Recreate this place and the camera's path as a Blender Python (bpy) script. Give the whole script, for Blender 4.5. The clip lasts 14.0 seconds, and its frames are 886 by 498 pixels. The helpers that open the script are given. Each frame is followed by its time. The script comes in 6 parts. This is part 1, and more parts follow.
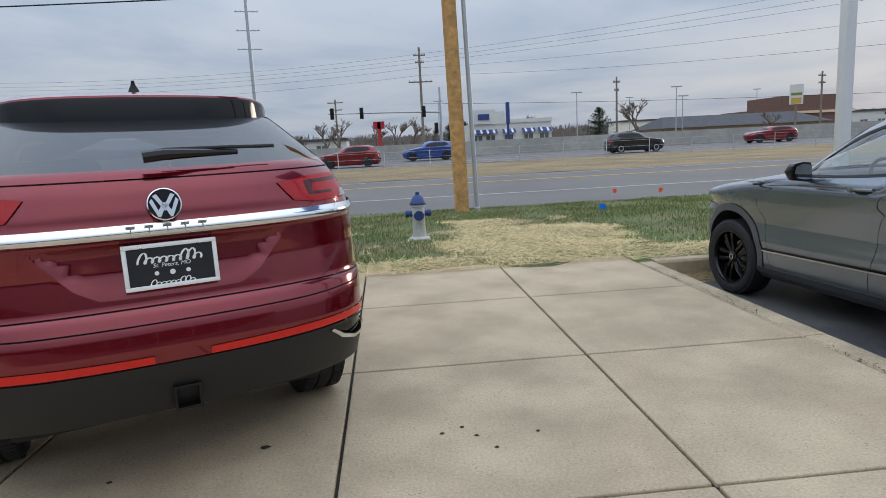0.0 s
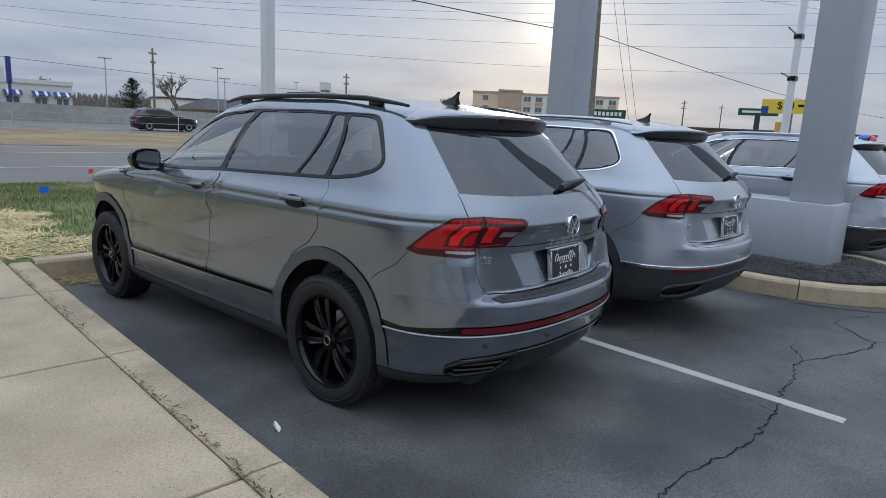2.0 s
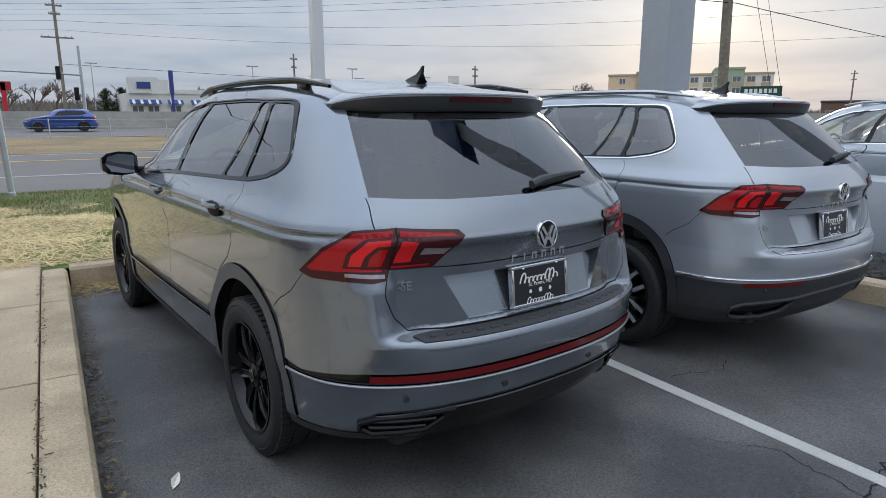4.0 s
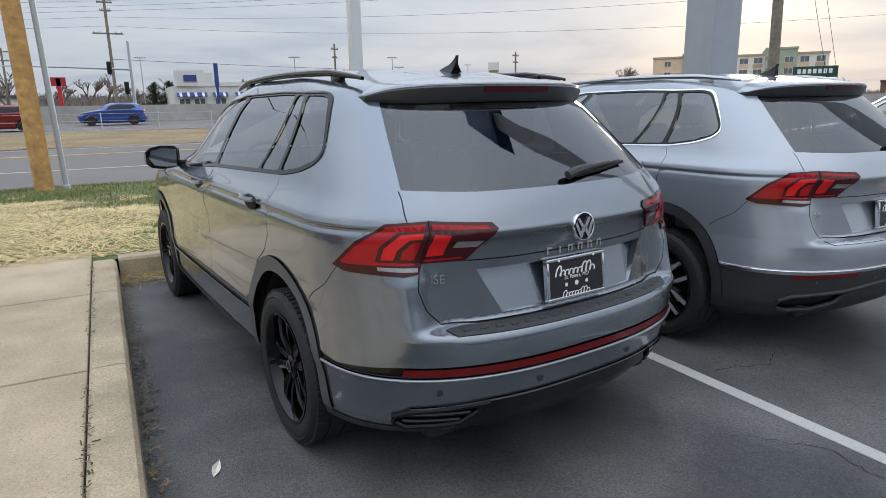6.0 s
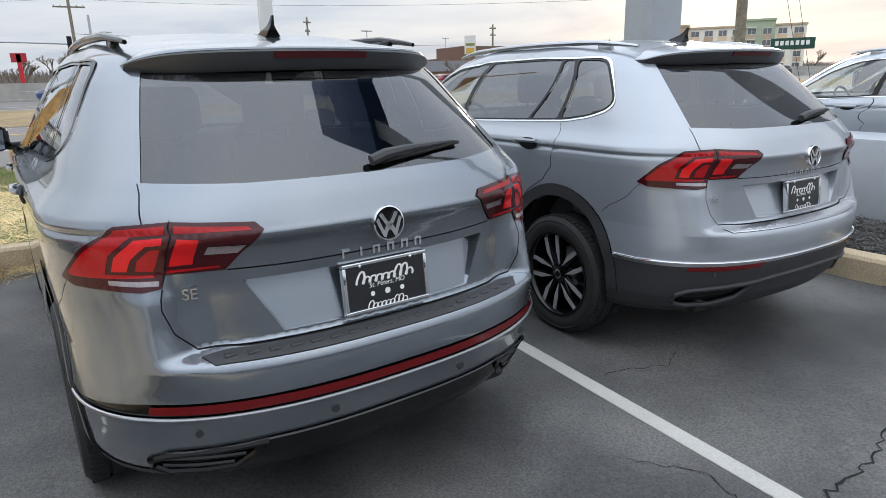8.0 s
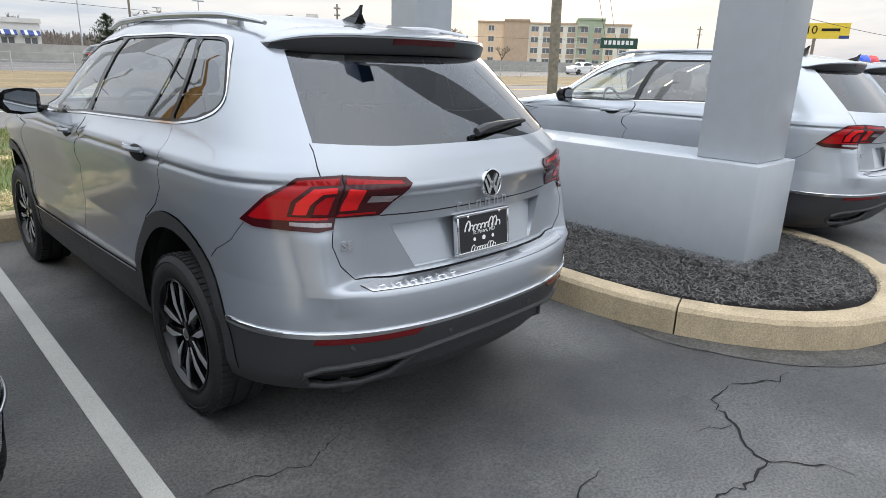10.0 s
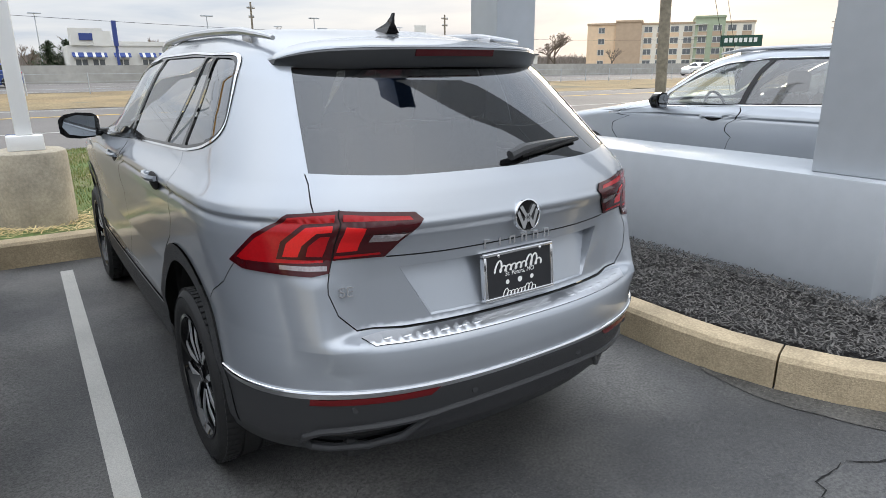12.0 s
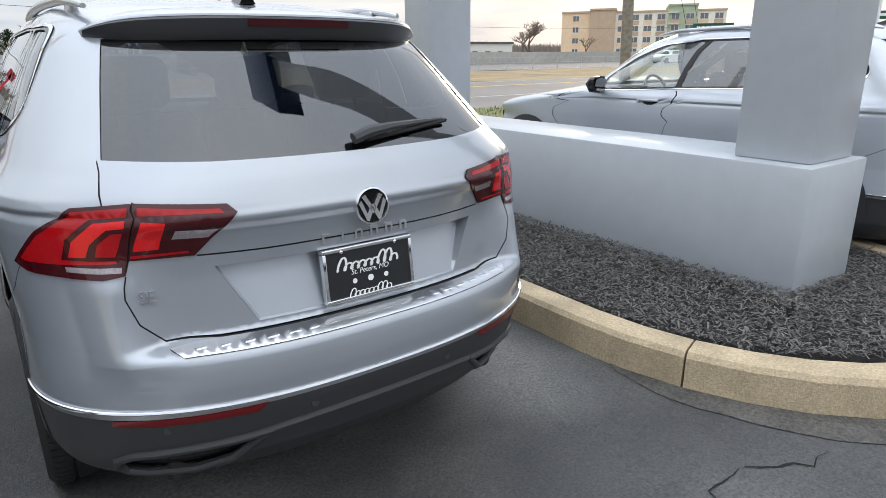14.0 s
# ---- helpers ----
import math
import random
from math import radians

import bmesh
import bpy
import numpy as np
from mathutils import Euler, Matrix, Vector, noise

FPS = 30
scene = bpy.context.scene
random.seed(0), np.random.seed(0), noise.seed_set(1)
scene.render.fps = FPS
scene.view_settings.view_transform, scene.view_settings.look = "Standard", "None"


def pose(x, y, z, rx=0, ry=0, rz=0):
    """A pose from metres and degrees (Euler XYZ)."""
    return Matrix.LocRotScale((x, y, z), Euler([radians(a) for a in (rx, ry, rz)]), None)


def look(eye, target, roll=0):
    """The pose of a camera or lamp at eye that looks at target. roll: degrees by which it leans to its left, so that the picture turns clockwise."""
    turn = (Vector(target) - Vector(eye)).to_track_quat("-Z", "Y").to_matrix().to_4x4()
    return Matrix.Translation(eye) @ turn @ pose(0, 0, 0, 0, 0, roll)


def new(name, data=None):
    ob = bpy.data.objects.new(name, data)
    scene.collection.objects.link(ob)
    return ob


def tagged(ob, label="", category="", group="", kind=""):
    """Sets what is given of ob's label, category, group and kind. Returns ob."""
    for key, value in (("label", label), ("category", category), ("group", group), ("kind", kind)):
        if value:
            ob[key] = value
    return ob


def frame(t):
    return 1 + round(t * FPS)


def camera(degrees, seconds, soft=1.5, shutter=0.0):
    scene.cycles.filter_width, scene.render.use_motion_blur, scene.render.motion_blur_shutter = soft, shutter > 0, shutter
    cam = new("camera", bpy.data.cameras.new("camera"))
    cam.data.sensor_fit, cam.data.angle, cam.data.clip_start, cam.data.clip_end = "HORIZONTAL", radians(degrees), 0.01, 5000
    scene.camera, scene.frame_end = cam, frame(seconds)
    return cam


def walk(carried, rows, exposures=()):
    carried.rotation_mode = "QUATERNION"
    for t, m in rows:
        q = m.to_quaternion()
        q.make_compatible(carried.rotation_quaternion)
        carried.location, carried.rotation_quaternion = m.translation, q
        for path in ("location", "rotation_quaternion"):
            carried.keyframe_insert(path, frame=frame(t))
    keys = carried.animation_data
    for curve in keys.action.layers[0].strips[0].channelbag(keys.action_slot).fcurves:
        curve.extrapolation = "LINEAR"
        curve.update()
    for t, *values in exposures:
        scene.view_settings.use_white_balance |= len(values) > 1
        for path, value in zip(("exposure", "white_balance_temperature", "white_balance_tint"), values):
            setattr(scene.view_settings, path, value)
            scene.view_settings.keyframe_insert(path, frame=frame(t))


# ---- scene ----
cam = camera(70.8, 14.0, soft=0.75)
METRES, EYE, TILT, LEAN, TURN = 6.37, 1.47, 0.0, 0.0, -4.9
ROWS = [
    (0.0, 0.0, 0.0, 0.0, -0.48, -9.37, 2.88),
    (0.5, 0.0773, 0.0229, -0.0022, -27.74, -10.24, -2.27),
    (1.0, 0.1458, 0.0286, -0.0031, -38.88, -10.44, -3.73),
    (1.5, 0.1981, 0.0289, -0.0019, -39.48, -10.61, -3.11),
    (2.0, 0.2593, 0.0424, -0.0044, -39.23, -10.98, -2.78),
    (4.5, 0.4503, 0.0643, -0.0067, -24.82, -12.37, 0.58),
    (5.0, 0.4434, 0.0658, -0.0033, -24.03, -12.73, 0.91),
    (5.5, 0.442, 0.0651, -0.0043, -23.72, -12.9, 0.95),
    (6.0, 0.4465, 0.0638, -0.0048, -23.54, -13.12, 1.03),
    (6.5, 0.4559, 0.0584, -0.0038, -23.33, -13.41, 1.24),
    (7.0, 0.4759, 0.0514, -0.004, -23.17, -14.06, 1.48),
    (7.5, 0.5114, 0.0702, -0.0082, -22.87, -14.63, 1.62),
    (8.0, 0.5677, 0.0853, -0.0098, -25.23, -15.36, 1.4),
    (8.5, 0.6389, 0.0857, -0.008, -34.41, -16.59, -0.72),
    (9.0, 0.6997, 0.1015, -0.009, -40.34, -17.14, -2.25),
    (11.5, 0.8601, 0.1591, -0.0038, -30.8, -16.09, -0.06),
    (12.0, 0.8634, 0.1594, -0.0041, -28.68, -16.23, 0.37),
    (12.5, 0.8628, 0.162, -0.0042, -27.71, -16.26, 0.66),
    (13.0, 0.8631, 0.1703, -0.0064, -26.9, -16.37, 0.81),
    (13.5, 0.8761, 0.17, -0.0076, -26.57, -16.72, 1.14),
    (14.0, 0.938, 0.1581, -0.0125, -30.76, -17.18, 0.52),
]
EXPO = [(0.0, 0.2, 6050, 10), (1.5, 0.1, 5850, 10), (5.0, 0.4, 6300, 10), (7.5, 0.66, 6450, 10), (9.0, 0.96, 6700, 10), (12.5, 0.92, 6750, 10), (14.0, 0.94, 6700, 10)]
walk(cam, [(t, pose(0, 0, EYE, TILT, LEAN, TURN) @ pose(METRES * x, METRES * y, METRES * z, 90 + pitch, roll, yaw)) for t, x, y, z, yaw, pitch, roll in ROWS], exposures=EXPO)

# ---- world and sun ----
SUN_AZ, SUN_EL = 53.7, 9.5
world = bpy.data.worlds.new("sky")
scene.world = world
world.use_nodes = True
wn, wl = world.node_tree.nodes, world.node_tree.links
wn.clear()
w_out, w_bg = wn.new("ShaderNodeOutputWorld"), wn.new("ShaderNodeBackground")
w_sky = wn.new("ShaderNodeTexSky")
w_sky.sky_type, w_sky.sun_disc = "NISHITA", False
w_sky.sun_elevation, w_sky.sun_rotation = radians(SUN_EL), radians(SUN_AZ)
w_sky.air_density, w_sky.dust_density = 1.0, 2.0
w_tc, w_sep = wn.new("ShaderNodeTexCoord"), wn.new("ShaderNodeSeparateXYZ")
wl.new(w_tc.outputs["Generated"], w_sep.inputs[0])


def wmath(op, a, b=None, c=None):
    n = wn.new("ShaderNodeMath")
    n.operation = op
    for i, v in enumerate((a, b, c)):
        if v is None:
            continue
        if isinstance(v, (int, float)):
            n.inputs[i].default_value = v
        else:
            wl.new(v, n.inputs[i])
    return n.outputs[0]


# cloud layer: noise on a flat deck seen from below
lift = wmath("ADD", wmath("MAXIMUM", w_sep.outputs[2], 0.0), 0.09)
w_comb = wn.new("ShaderNodeCombineXYZ")
wl.new(wmath("DIVIDE", w_sep.outputs[0], lift), w_comb.inputs[0])
wl.new(wmath("DIVIDE", w_sep.outputs[1], lift), w_comb.inputs[1])
w_noise = wn.new("ShaderNodeTexNoise")
w_noise.inputs["Scale"].default_value = 0.55
w_noise.inputs["Detail"].default_value = 7
w_noise.inputs["Roughness"].default_value = 0.55
w_noise.inputs["Distortion"].default_value = 0.4
wl.new(w_comb.outputs[0], w_noise.inputs["Vector"])
w_ramp = wn.new("ShaderNodeValToRGB")
e = w_ramp.color_ramp.elements
e[0].position, e[0].color = 0.34, (0.47, 0.545, 0.66, 1)
e[1].position, e[1].color = 0.66, (0.72, 0.75, 0.79, 1)
mid = w_ramp.color_ramp.elements.new(0.5)
mid.color = (0.61, 0.66, 0.735, 1)
wl.new(w_noise.outputs[0], w_ramp.inputs[0])
# the veiled sun warms the cloud round it
sd = Vector((math.sin(radians(SUN_AZ)) * math.cos(radians(SUN_EL)), math.cos(radians(SUN_AZ)) * math.cos(radians(SUN_EL)), math.sin(radians(SUN_EL))))
w_dot = wn.new("ShaderNodeVectorMath")
w_dot.operation = "DOT_PRODUCT"
wl.new(w_tc.outputs["Generated"], w_dot.inputs[0])
w_dot.inputs[1].default_value = sd
cosd = wmath("MAXIMUM", w_dot.outputs["Value"], 0.0)
glow = wmath("MULTIPLY", wmath("ADD", wmath("MULTIPLY", wmath("POWER", cosd, 900.0), 0.8), wmath("MULTIPLY", wmath("POWER", cosd, 110.0), 0.06)), wmath("MULTIPLY_ADD", w_noise.outputs[0], 1.2, 0.3))
w_glow = wn.new("ShaderNodeMix")
w_glow.data_type, w_glow.blend_type = "RGBA", "ADD"
wl.new(w_ramp.outputs[0], w_glow.inputs["A"])
w_warm = wn.new("ShaderNodeMix")
w_warm.data_type, w_warm.blend_type = "RGBA", "MULTIPLY"
w_warm.inputs["Factor"].default_value = 1.0
w_warm.inputs["A"].default_value = (1.0, 0.86, 0.60, 1)
wl.new(glow, w_warm.inputs["B"])
w_glow.inputs["Factor"].default_value = 1.0
wl.new(w_warm.outputs["Result"], w_glow.inputs["B"])
w_gain = wn.new("ShaderNodeMix")
w_gain.data_type, w_gain.blend_type = "RGBA", "MIX"
w_gain.inputs["Factor"].default_value = 0.88
w_skyg = wn.new("ShaderNodeVectorMath")
w_skyg.operation = "SCALE"
w_skyg.inputs["Scale"].default_value = 0.055
wl.new(w_sky.outputs[0], w_skyg.inputs[0])
wl.new(w_skyg.outputs[0], w_gain.inputs["A"])
wl.new(w_glow.outputs["Result"], w_gain.inputs["B"])
wl.new(w_gain.outputs["Result"], w_bg.inputs[0])
# an overcast sky is brightest overhead
wl.new(wmath("MULTIPLY_ADD", wmath("POWER", wmath("MAXIMUM", w_sep.outputs[2], 0.0), 1.5), 1.95, 0.66), w_bg.inputs[1])
wl.new(w_bg.outputs[0], w_out.inputs[0])

sun = new("sun", bpy.data.lights.new("sun", "SUN"))
sun.data.energy, sun.data.angle, sun.data.color = 0.7, radians(14), (1.0, 0.87, 0.68)
sun.matrix_world = look(sd * 50, (0, 0, 0))


# ---- materials ----
def mat(name, color, rough=0.6, metal=0.0, coat=0.0, grain=0.0, scale=20.0, stain=0.0, stain_scale=1.5, bump=0.0, bump_scale=60.0, tint2=None, emit=None, spec=0.5, speck=None, placed=False):
    """A surface with grain and stains at two scales, and fine relief."""
    m = bpy.data.materials.new(name)
    m.use_nodes = True
    n, l = m.node_tree.nodes, m.node_tree.links
    b = n["Principled BSDF"]
    b.inputs["Base Color"].default_value = (*color, 1)
    b.inputs["Roughness"].default_value, b.inputs["Metallic"].default_value = rough, metal
    b.inputs["Coat Weight"].default_value, b.inputs["Coat Roughness"].default_value = coat, 0.03
    b.inputs["Specular IOR Level"].default_value = spec
    tc = n.new("ShaderNodeTexCoord")
    src = n.new("ShaderNodeNewGeometry").outputs["Position"] if placed else tc.outputs["Object"]
    if grain or stain:
        last = None
        for amount, sc, det in ((grain, scale, 4), (stain, stain_scale, 5)):
            if not amount:
                continue
            t = n.new("ShaderNodeTexNoise")
            t.inputs["Scale"].default_value, t.inputs["Detail"].default_value = sc, det
            l.new(src, t.inputs["Vector"])
            r = n.new("ShaderNodeMapRange")
            r.inputs["From Min"].default_value, r.inputs["From Max"].default_value = 0.3, 0.7
            r.inputs["To Min"].default_value, r.inputs["To Max"].default_value = 1 - amount, 1 + amount
            l.new(t.outputs[0], r.inputs[0])
            mx = n.new("ShaderNodeMix")
            mx.data_type, mx.blend_type = "RGBA", "MULTIPLY"
            mx.inputs["Factor"].default_value = 1
            if last is None:
                mx.inputs["A"].default_value = (*color, 1)
                if tint2:
                    mm = n.new("ShaderNodeMix")
                    mm.data_type = "RGBA"
                    mm.inputs["A"].default_value, mm.inputs["B"].default_value = (*color, 1), (*tint2, 1)
                    t2 = n.new("ShaderNodeTexNoise")
                    t2.inputs["Scale"].default_value, t2.inputs["Detail"].default_value = stain_scale * 0.7, 6
                    l.new(src, t2.inputs["Vector"])
                    r2 = n.new("ShaderNodeMapRange")
                    r2.inputs["From Min"].default_value, r2.inputs["From Max"].default_value = 0.42, 0.6
                    l.new(t2.outputs[0], r2.inputs[0])
                    l.new(r2.outputs[0], mm.inputs["Factor"])
                    l.new(mm.outputs["Result"], mx.inputs["A"])
            else:
                l.new(last, mx.inputs["A"])
            l.new(r.outputs[0], mx.inputs["B"])
            last = mx.outputs["Result"]
        if speck:
            t = n.new("ShaderNodeTexVoronoi")
            t.inputs["Scale"].default_value = speck[0]
            l.new(src, t.inputs["Vector"])
            r = n.new("ShaderNodeMapRange")
            r.inputs["From Min"].default_value, r.inputs["From Max"].default_value = speck[1], speck[1] * .5
            l.new(t.outputs["Distance"], r.inputs[0])
            t3 = n.new("ShaderNodeTexNoise")
            t3.inputs["Scale"].default_value = speck[0] * .23
            l.new(src, t3.inputs["Vector"])
            r3 = n.new("ShaderNodeMapRange")
            r3.inputs["From Min"].default_value, r3.inputs["From Max"].default_value = .45, .62
            l.new(t3.outputs[0], r3.inputs[0])
            mu = n.new("ShaderNodeMath")
            mu.operation = "MULTIPLY"
            l.new(r.outputs[0], mu.inputs[0]), l.new(r3.outputs[0], mu.inputs[1])
            mx = n.new("ShaderNodeMix")
            mx.data_type = "RGBA"
            l.new(mu.outputs[0], mx.inputs["Factor"]), l.new(last, mx.inputs["A"])
            mx.inputs["B"].default_value = (*speck[2], 1)
            last = mx.outputs["Result"]
        l.new(last, b.inputs["Base Color"])
    if bump:
        t = n.new("ShaderNodeTexNoise")
        t.inputs["Scale"].default_value, t.inputs["Detail"].default_value = bump_scale, 6
        l.new(src, t.inputs["Vector"])
        bp = n.new("ShaderNodeBump")
        bp.inputs["Strength"].default_value, bp.inputs["Distance"].default_value = bump, 0.01
        l.new(t.outputs[0], bp.inputs["Height"])
        l.new(bp.outputs[0], b.inputs["Normal"])
    if emit:
        b.inputs["Emission Color"].default_value = (*emit[0], 1)
        b.inputs["Emission Strength"].default_value = emit[1]
    return m


def glass(name, tint, f0=0.11):
    """Thin tinted glass: a clear tinted pane with a mirror gloss that grows towards grazing."""
    m = bpy.data.materials.new(name)
    m.use_nodes = True
    n, l = m.node_tree.nodes, m.node_tree.links
    n.clear()
    o, mx, tr, gl, lw, pw, ma = (n.new("ShaderNode" + k) for k in ("OutputMaterial", "MixShader", "BsdfTransparent", "BsdfGlossy", "LayerWeight", "Math", "Math"))
    tr.inputs[0].default_value = (*tint, 1)
    gl.inputs["Roughness"].default_value = 0.012
    gl.inputs["Color"].default_value = (0.97, 0.98, 1, 1)
    lw.inputs["Blend"].default_value = 0.5
    pw.operation, ma.operation = "POWER", "MULTIPLY_ADD"
    pw.inputs[1].default_value = 4.0
    ma.inputs[1].default_value, ma.inputs[2].default_value = 0.88, f0
    l.new(lw.outputs["Facing"], pw.inputs[0]), l.new(pw.outputs[0], ma.inputs[0])
    l.new(ma.outputs[0], mx.inputs[0]), l.new(tr.outputs[0], mx.inputs[1]), l.new(gl.outputs[0], mx.inputs[2]), l.new(mx.outputs[0], o.inputs[0])
    return m


def paint(name, color, metal=0.55, rough=0.32):
    m = mat(name, color, rough, metal, 1.0, grain=0.06, scale=900, stain=0.03, stain_scale=2.0)
    return m


M_GREY = paint("paint_dark_grey", (0.185, 0.208, 0.236), 0.72, 0.20)
M_SILVER = paint("paint_silver", (0.315, 0.34, 0.375), 0.4, 0.30)
M_PALE = paint("paint_pale_silver", (0.42, 0.45, 0.49), 0.3, 0.28)
M_RED = paint("paint_red", (0.19, 0.004, 0.012), 0.6, 0.16)
M_NAVY = paint("paint_navy", (0.018, 0.03, 0.09))
M_BLACKP = paint("paint_black", (0.012, 0.012, 0.014))
M_BLUEP = paint("paint_blue", (0.02, 0.06, 0.25))
M_WHITEP = paint("paint_white", (0.75, 0.75, 0.74), 0.0, 0.3)
M_GLOSSB = mat("black_gloss_plastic", (0.004, 0.004, 0.0045), 0.08, 0, 0.0, spec=0.35)
M_CLAD = mat("dark_textured_plastic", (0.034, 0.035, 0.038), 0.5, grain=0.12, scale=300, bump=0.25, bump_scale=700)
M_RUBBER = mat("tyre_rubber", (0.013, 0.013, 0.0135), 0.75, grain=0.2, scale=40, bump=0.2, bump_scale=300)
M_CHROME = mat("chrome", (0.80, 0.81, 0.83), 0.08, 1.0, grain=0.02, scale=50)
M_ALU = mat("satin_aluminium", (0.52, 0.53, 0.55), 0.28, 1.0, grain=0.04, scale=200)
M_FACE = mat("machined_alloy", (0.50, 0.51, 0.53), 0.35, 0.55, grain=0.04, scale=200)
M_BUMPB = mat("near_black_bumper_plastic", (0.009, 0.009, 0.0095), 0.45, grain=0.12, scale=300, bump=0.2, bump_scale=600)
M_SEAM = mat("panel_gap", (0.006, 0.006, 0.006), 0.8)
M_LENS = mat("red_lamp_lens", (0.34, 0.004, 0.007), 0.10, 0, 0.1, spec=0.35, grain=0.10, scale=120)
M_LENSD = mat("dark_red_lamp_lens", (0.045, 0.002, 0.004), 0.10, 0, 0.1, spec=0.4, grain=0.1, scale=90)
M_LENSB = mat("bright_red_lamp_guide", (0.62, 0.010, 0.012), 0.12, 0, 0.1, spec=0.35, grain=0.08, scale=200)
M_LENSW = mat("clear_lamp_lens", (0.30, 0.26, 0.27), 0.15, 0.3, 1.0, grain=0.2, scale=160)
M_REFL = mat("red_reflector", (0.13, 0.004, 0.006), 0.18, 0, 0.2, spec=0.35, grain=0.15, scale=200)
M_REFLB = mat("bright_red_reflector", (0.60, 0.016, 0.010), 0.2, 0, 0.2, spec=0.35, grain=0.12, scale=200)
# mirror metal coloured dark: the dim scene it would reflect is in the colour
M_MIRR = mat("dark_reflection_mirror", (0.30, 0.32, 0.34), 0.04, 1.0)
M_PLATE = mat("dark_plate_insert", (0.012, 0.013, 0.016), 0.35, 0, 0.3, grain=0.1, scale=60)
M_WHITE = mat("white_print", (0.78, 0.78, 0.76), 0.5, grain=0.03, scale=80)
M_GLASS_D = glass("privacy_glass", (0.13, 0.134, 0.14), 0.085)
M_GLASS_S = glass("side_privacy_glass", (0.20, 0.205, 0.21), 0.15)
M_GLASS_F = glass("front_side_glass", (0.86, 0.92, 0.89), 0.15)
M_GLASS_L = glass("light_tinted_glass", (0.88, 0.94, 0.91))
M_CABIN = mat("dark_cabin_trim", (0.07, 0.07, 0.072), 0.8, grain=0.15, scale=30)
M_SEAT = mat("grey_seat_cloth", (0.16, 0.155, 0.15), 0.9, grain=0.15, scale=80)
M_SPOIL = mat("satin_dark_grey_plastic", (0.030, 0.032, 0.035), 0.32, grain=0.06, scale=300)
M_SHELLIN = mat("underbody_black", (0.015, 0.015, 0.015), 0.9, grain=0.2, scale=12)

def table(rows, lo=0.1, hi=1.9, sig=0.010):
    zs = np.linspace(lo, hi, 721)
    v = np.interp(zs, [r[0] for r in rows], [r[1] for r in rows])
    k = np.exp(-0.5 * (np.arange(-16, 17) * (zs[1] - zs[0]) / sig) ** 2)
    v = np.convolve(np.pad(v, 16, mode="edge"), k / k.sum(), mode="valid")
    return zs, v


class Skin:
    """A car's outer skin: a stack of rounded plan outlines, one for each height."""
    def __init__(self, rear, front, width, dr=0.6, nr=2.5, df=((0.1, 0.9),), nf=((0.1, 2.6), (0.8, 2.6), (0.92, 5), (1.07, 5), (1.13, 2.6)), ztop=1.6, corner=None, crease=None):
        self.r, self.f, self.w = table(rear, sig=.006), table(front), table(width, sig=.0045)
        self.df, self.nf = table(df), table(nf, sig=0.02)
        self.c = table(corner) if corner else self.r
        self.dr, self.nr, self.ztop, self.crease = dr, nr, ztop, crease

    def at(self, tab, z):
        return np.interp(z, tab[0], tab[1])

    def point(self, P, z):
        P, z = np.asarray(P, float), np.asarray(z, float)
        k = np.clip((P - .34) / .22, 0, 1)
        k = k * k * (3 - 2 * k)
        yr = self.at(self.r, z) * (1 - k) + self.at(self.c, z) * k
        yf, w = self.at(self.f, z), self.at(self.w, z)
        df, nf, dr, nr = self.at(self.df, z), self.at(self.nf, z), self.dr, self.nr
        a = np.clip(P, 0, 1) * math.pi / 2
        b = np.clip(P - 2, 0, 1) * math.pi / 2
        xr = w * np.sin(a) ** (2 / nr)
        yr_ = yr + dr * (1 - np.cos(a) ** (2 / nr))
        s = np.clip(P - 1, 0, 1)
        ys = (yr + dr) + s * ((yf - df) - (yr + dr))
        xf = w * np.cos(b) ** (2 / nf)
        yf_ = yf - df * (1 - np.sin(b) ** (2 / nf))
        x = np.where(P < 1, xr, np.where(P <= 2, w, xf))
        y = np.where(P < 1, yr_, np.where(P <= 2, ys, yf_))
        if self.crease:
            pc, z0, z1, out, half = self.crease
            e_ = np.clip(1 - np.abs(P - pc) / half, 0, 1) * np.clip((z - z0) / .07, 0, 1) * np.clip((z1 - z) / .07, 0, 1) * out
            x, y = x + .75 * e_, y - .66 * e_
        x = x * (1 - 0.012 * (y - 1.3) ** 2 * 0.6)
        return np.stack([x, y, z], -1)

    def from_x(self, x, z):
        lo, hi = 0.0, 1.0
        for _ in range(30):
            m = (lo + hi) / 2
            if self.point(m, z)[0] < x: lo = m
            else: hi = m
        return (lo + hi) / 2

    def from_y(self, y, z):
        lo, hi = 0.0, 3.0
        for _ in range(34):
            m = (lo + hi) / 2
            if self.point(m, z)[1] < y: lo = m
            else: hi = m
        return (lo + hi) / 2

# ---- mesh helpers ----
def finish(bm, name, material, parent=None, label="", smooth=True, angle=0.6):
    bmesh.ops.recalc_face_normals(bm, faces=bm.faces)
    for f in bm.faces:
        f.smooth = smooth
    if smooth:
        for ed in bm.edges:
            if len(ed.link_faces) == 2 and ed.calc_face_angle(0) > angle:
                ed.smooth = False
    me = bpy.data.meshes.new(name)
    bm.to_mesh(me)
    bm.free()
    me.materials.append(material)
    ob = new(name, me)
    if parent is not None:
        ob.parent = parent
    if label:
        ob["label"] = label
    return ob


def part(name, bm, material, parent, label="", smooth=True, angle=0.6):
    return finish(bm, name, material, parent, label, smooth, angle)


def thing(name, m, label, category, group="", kind=""):
    ob = new(name)
    ob.matrix_world = m
    return tagged(ob, label, category, group, kind)


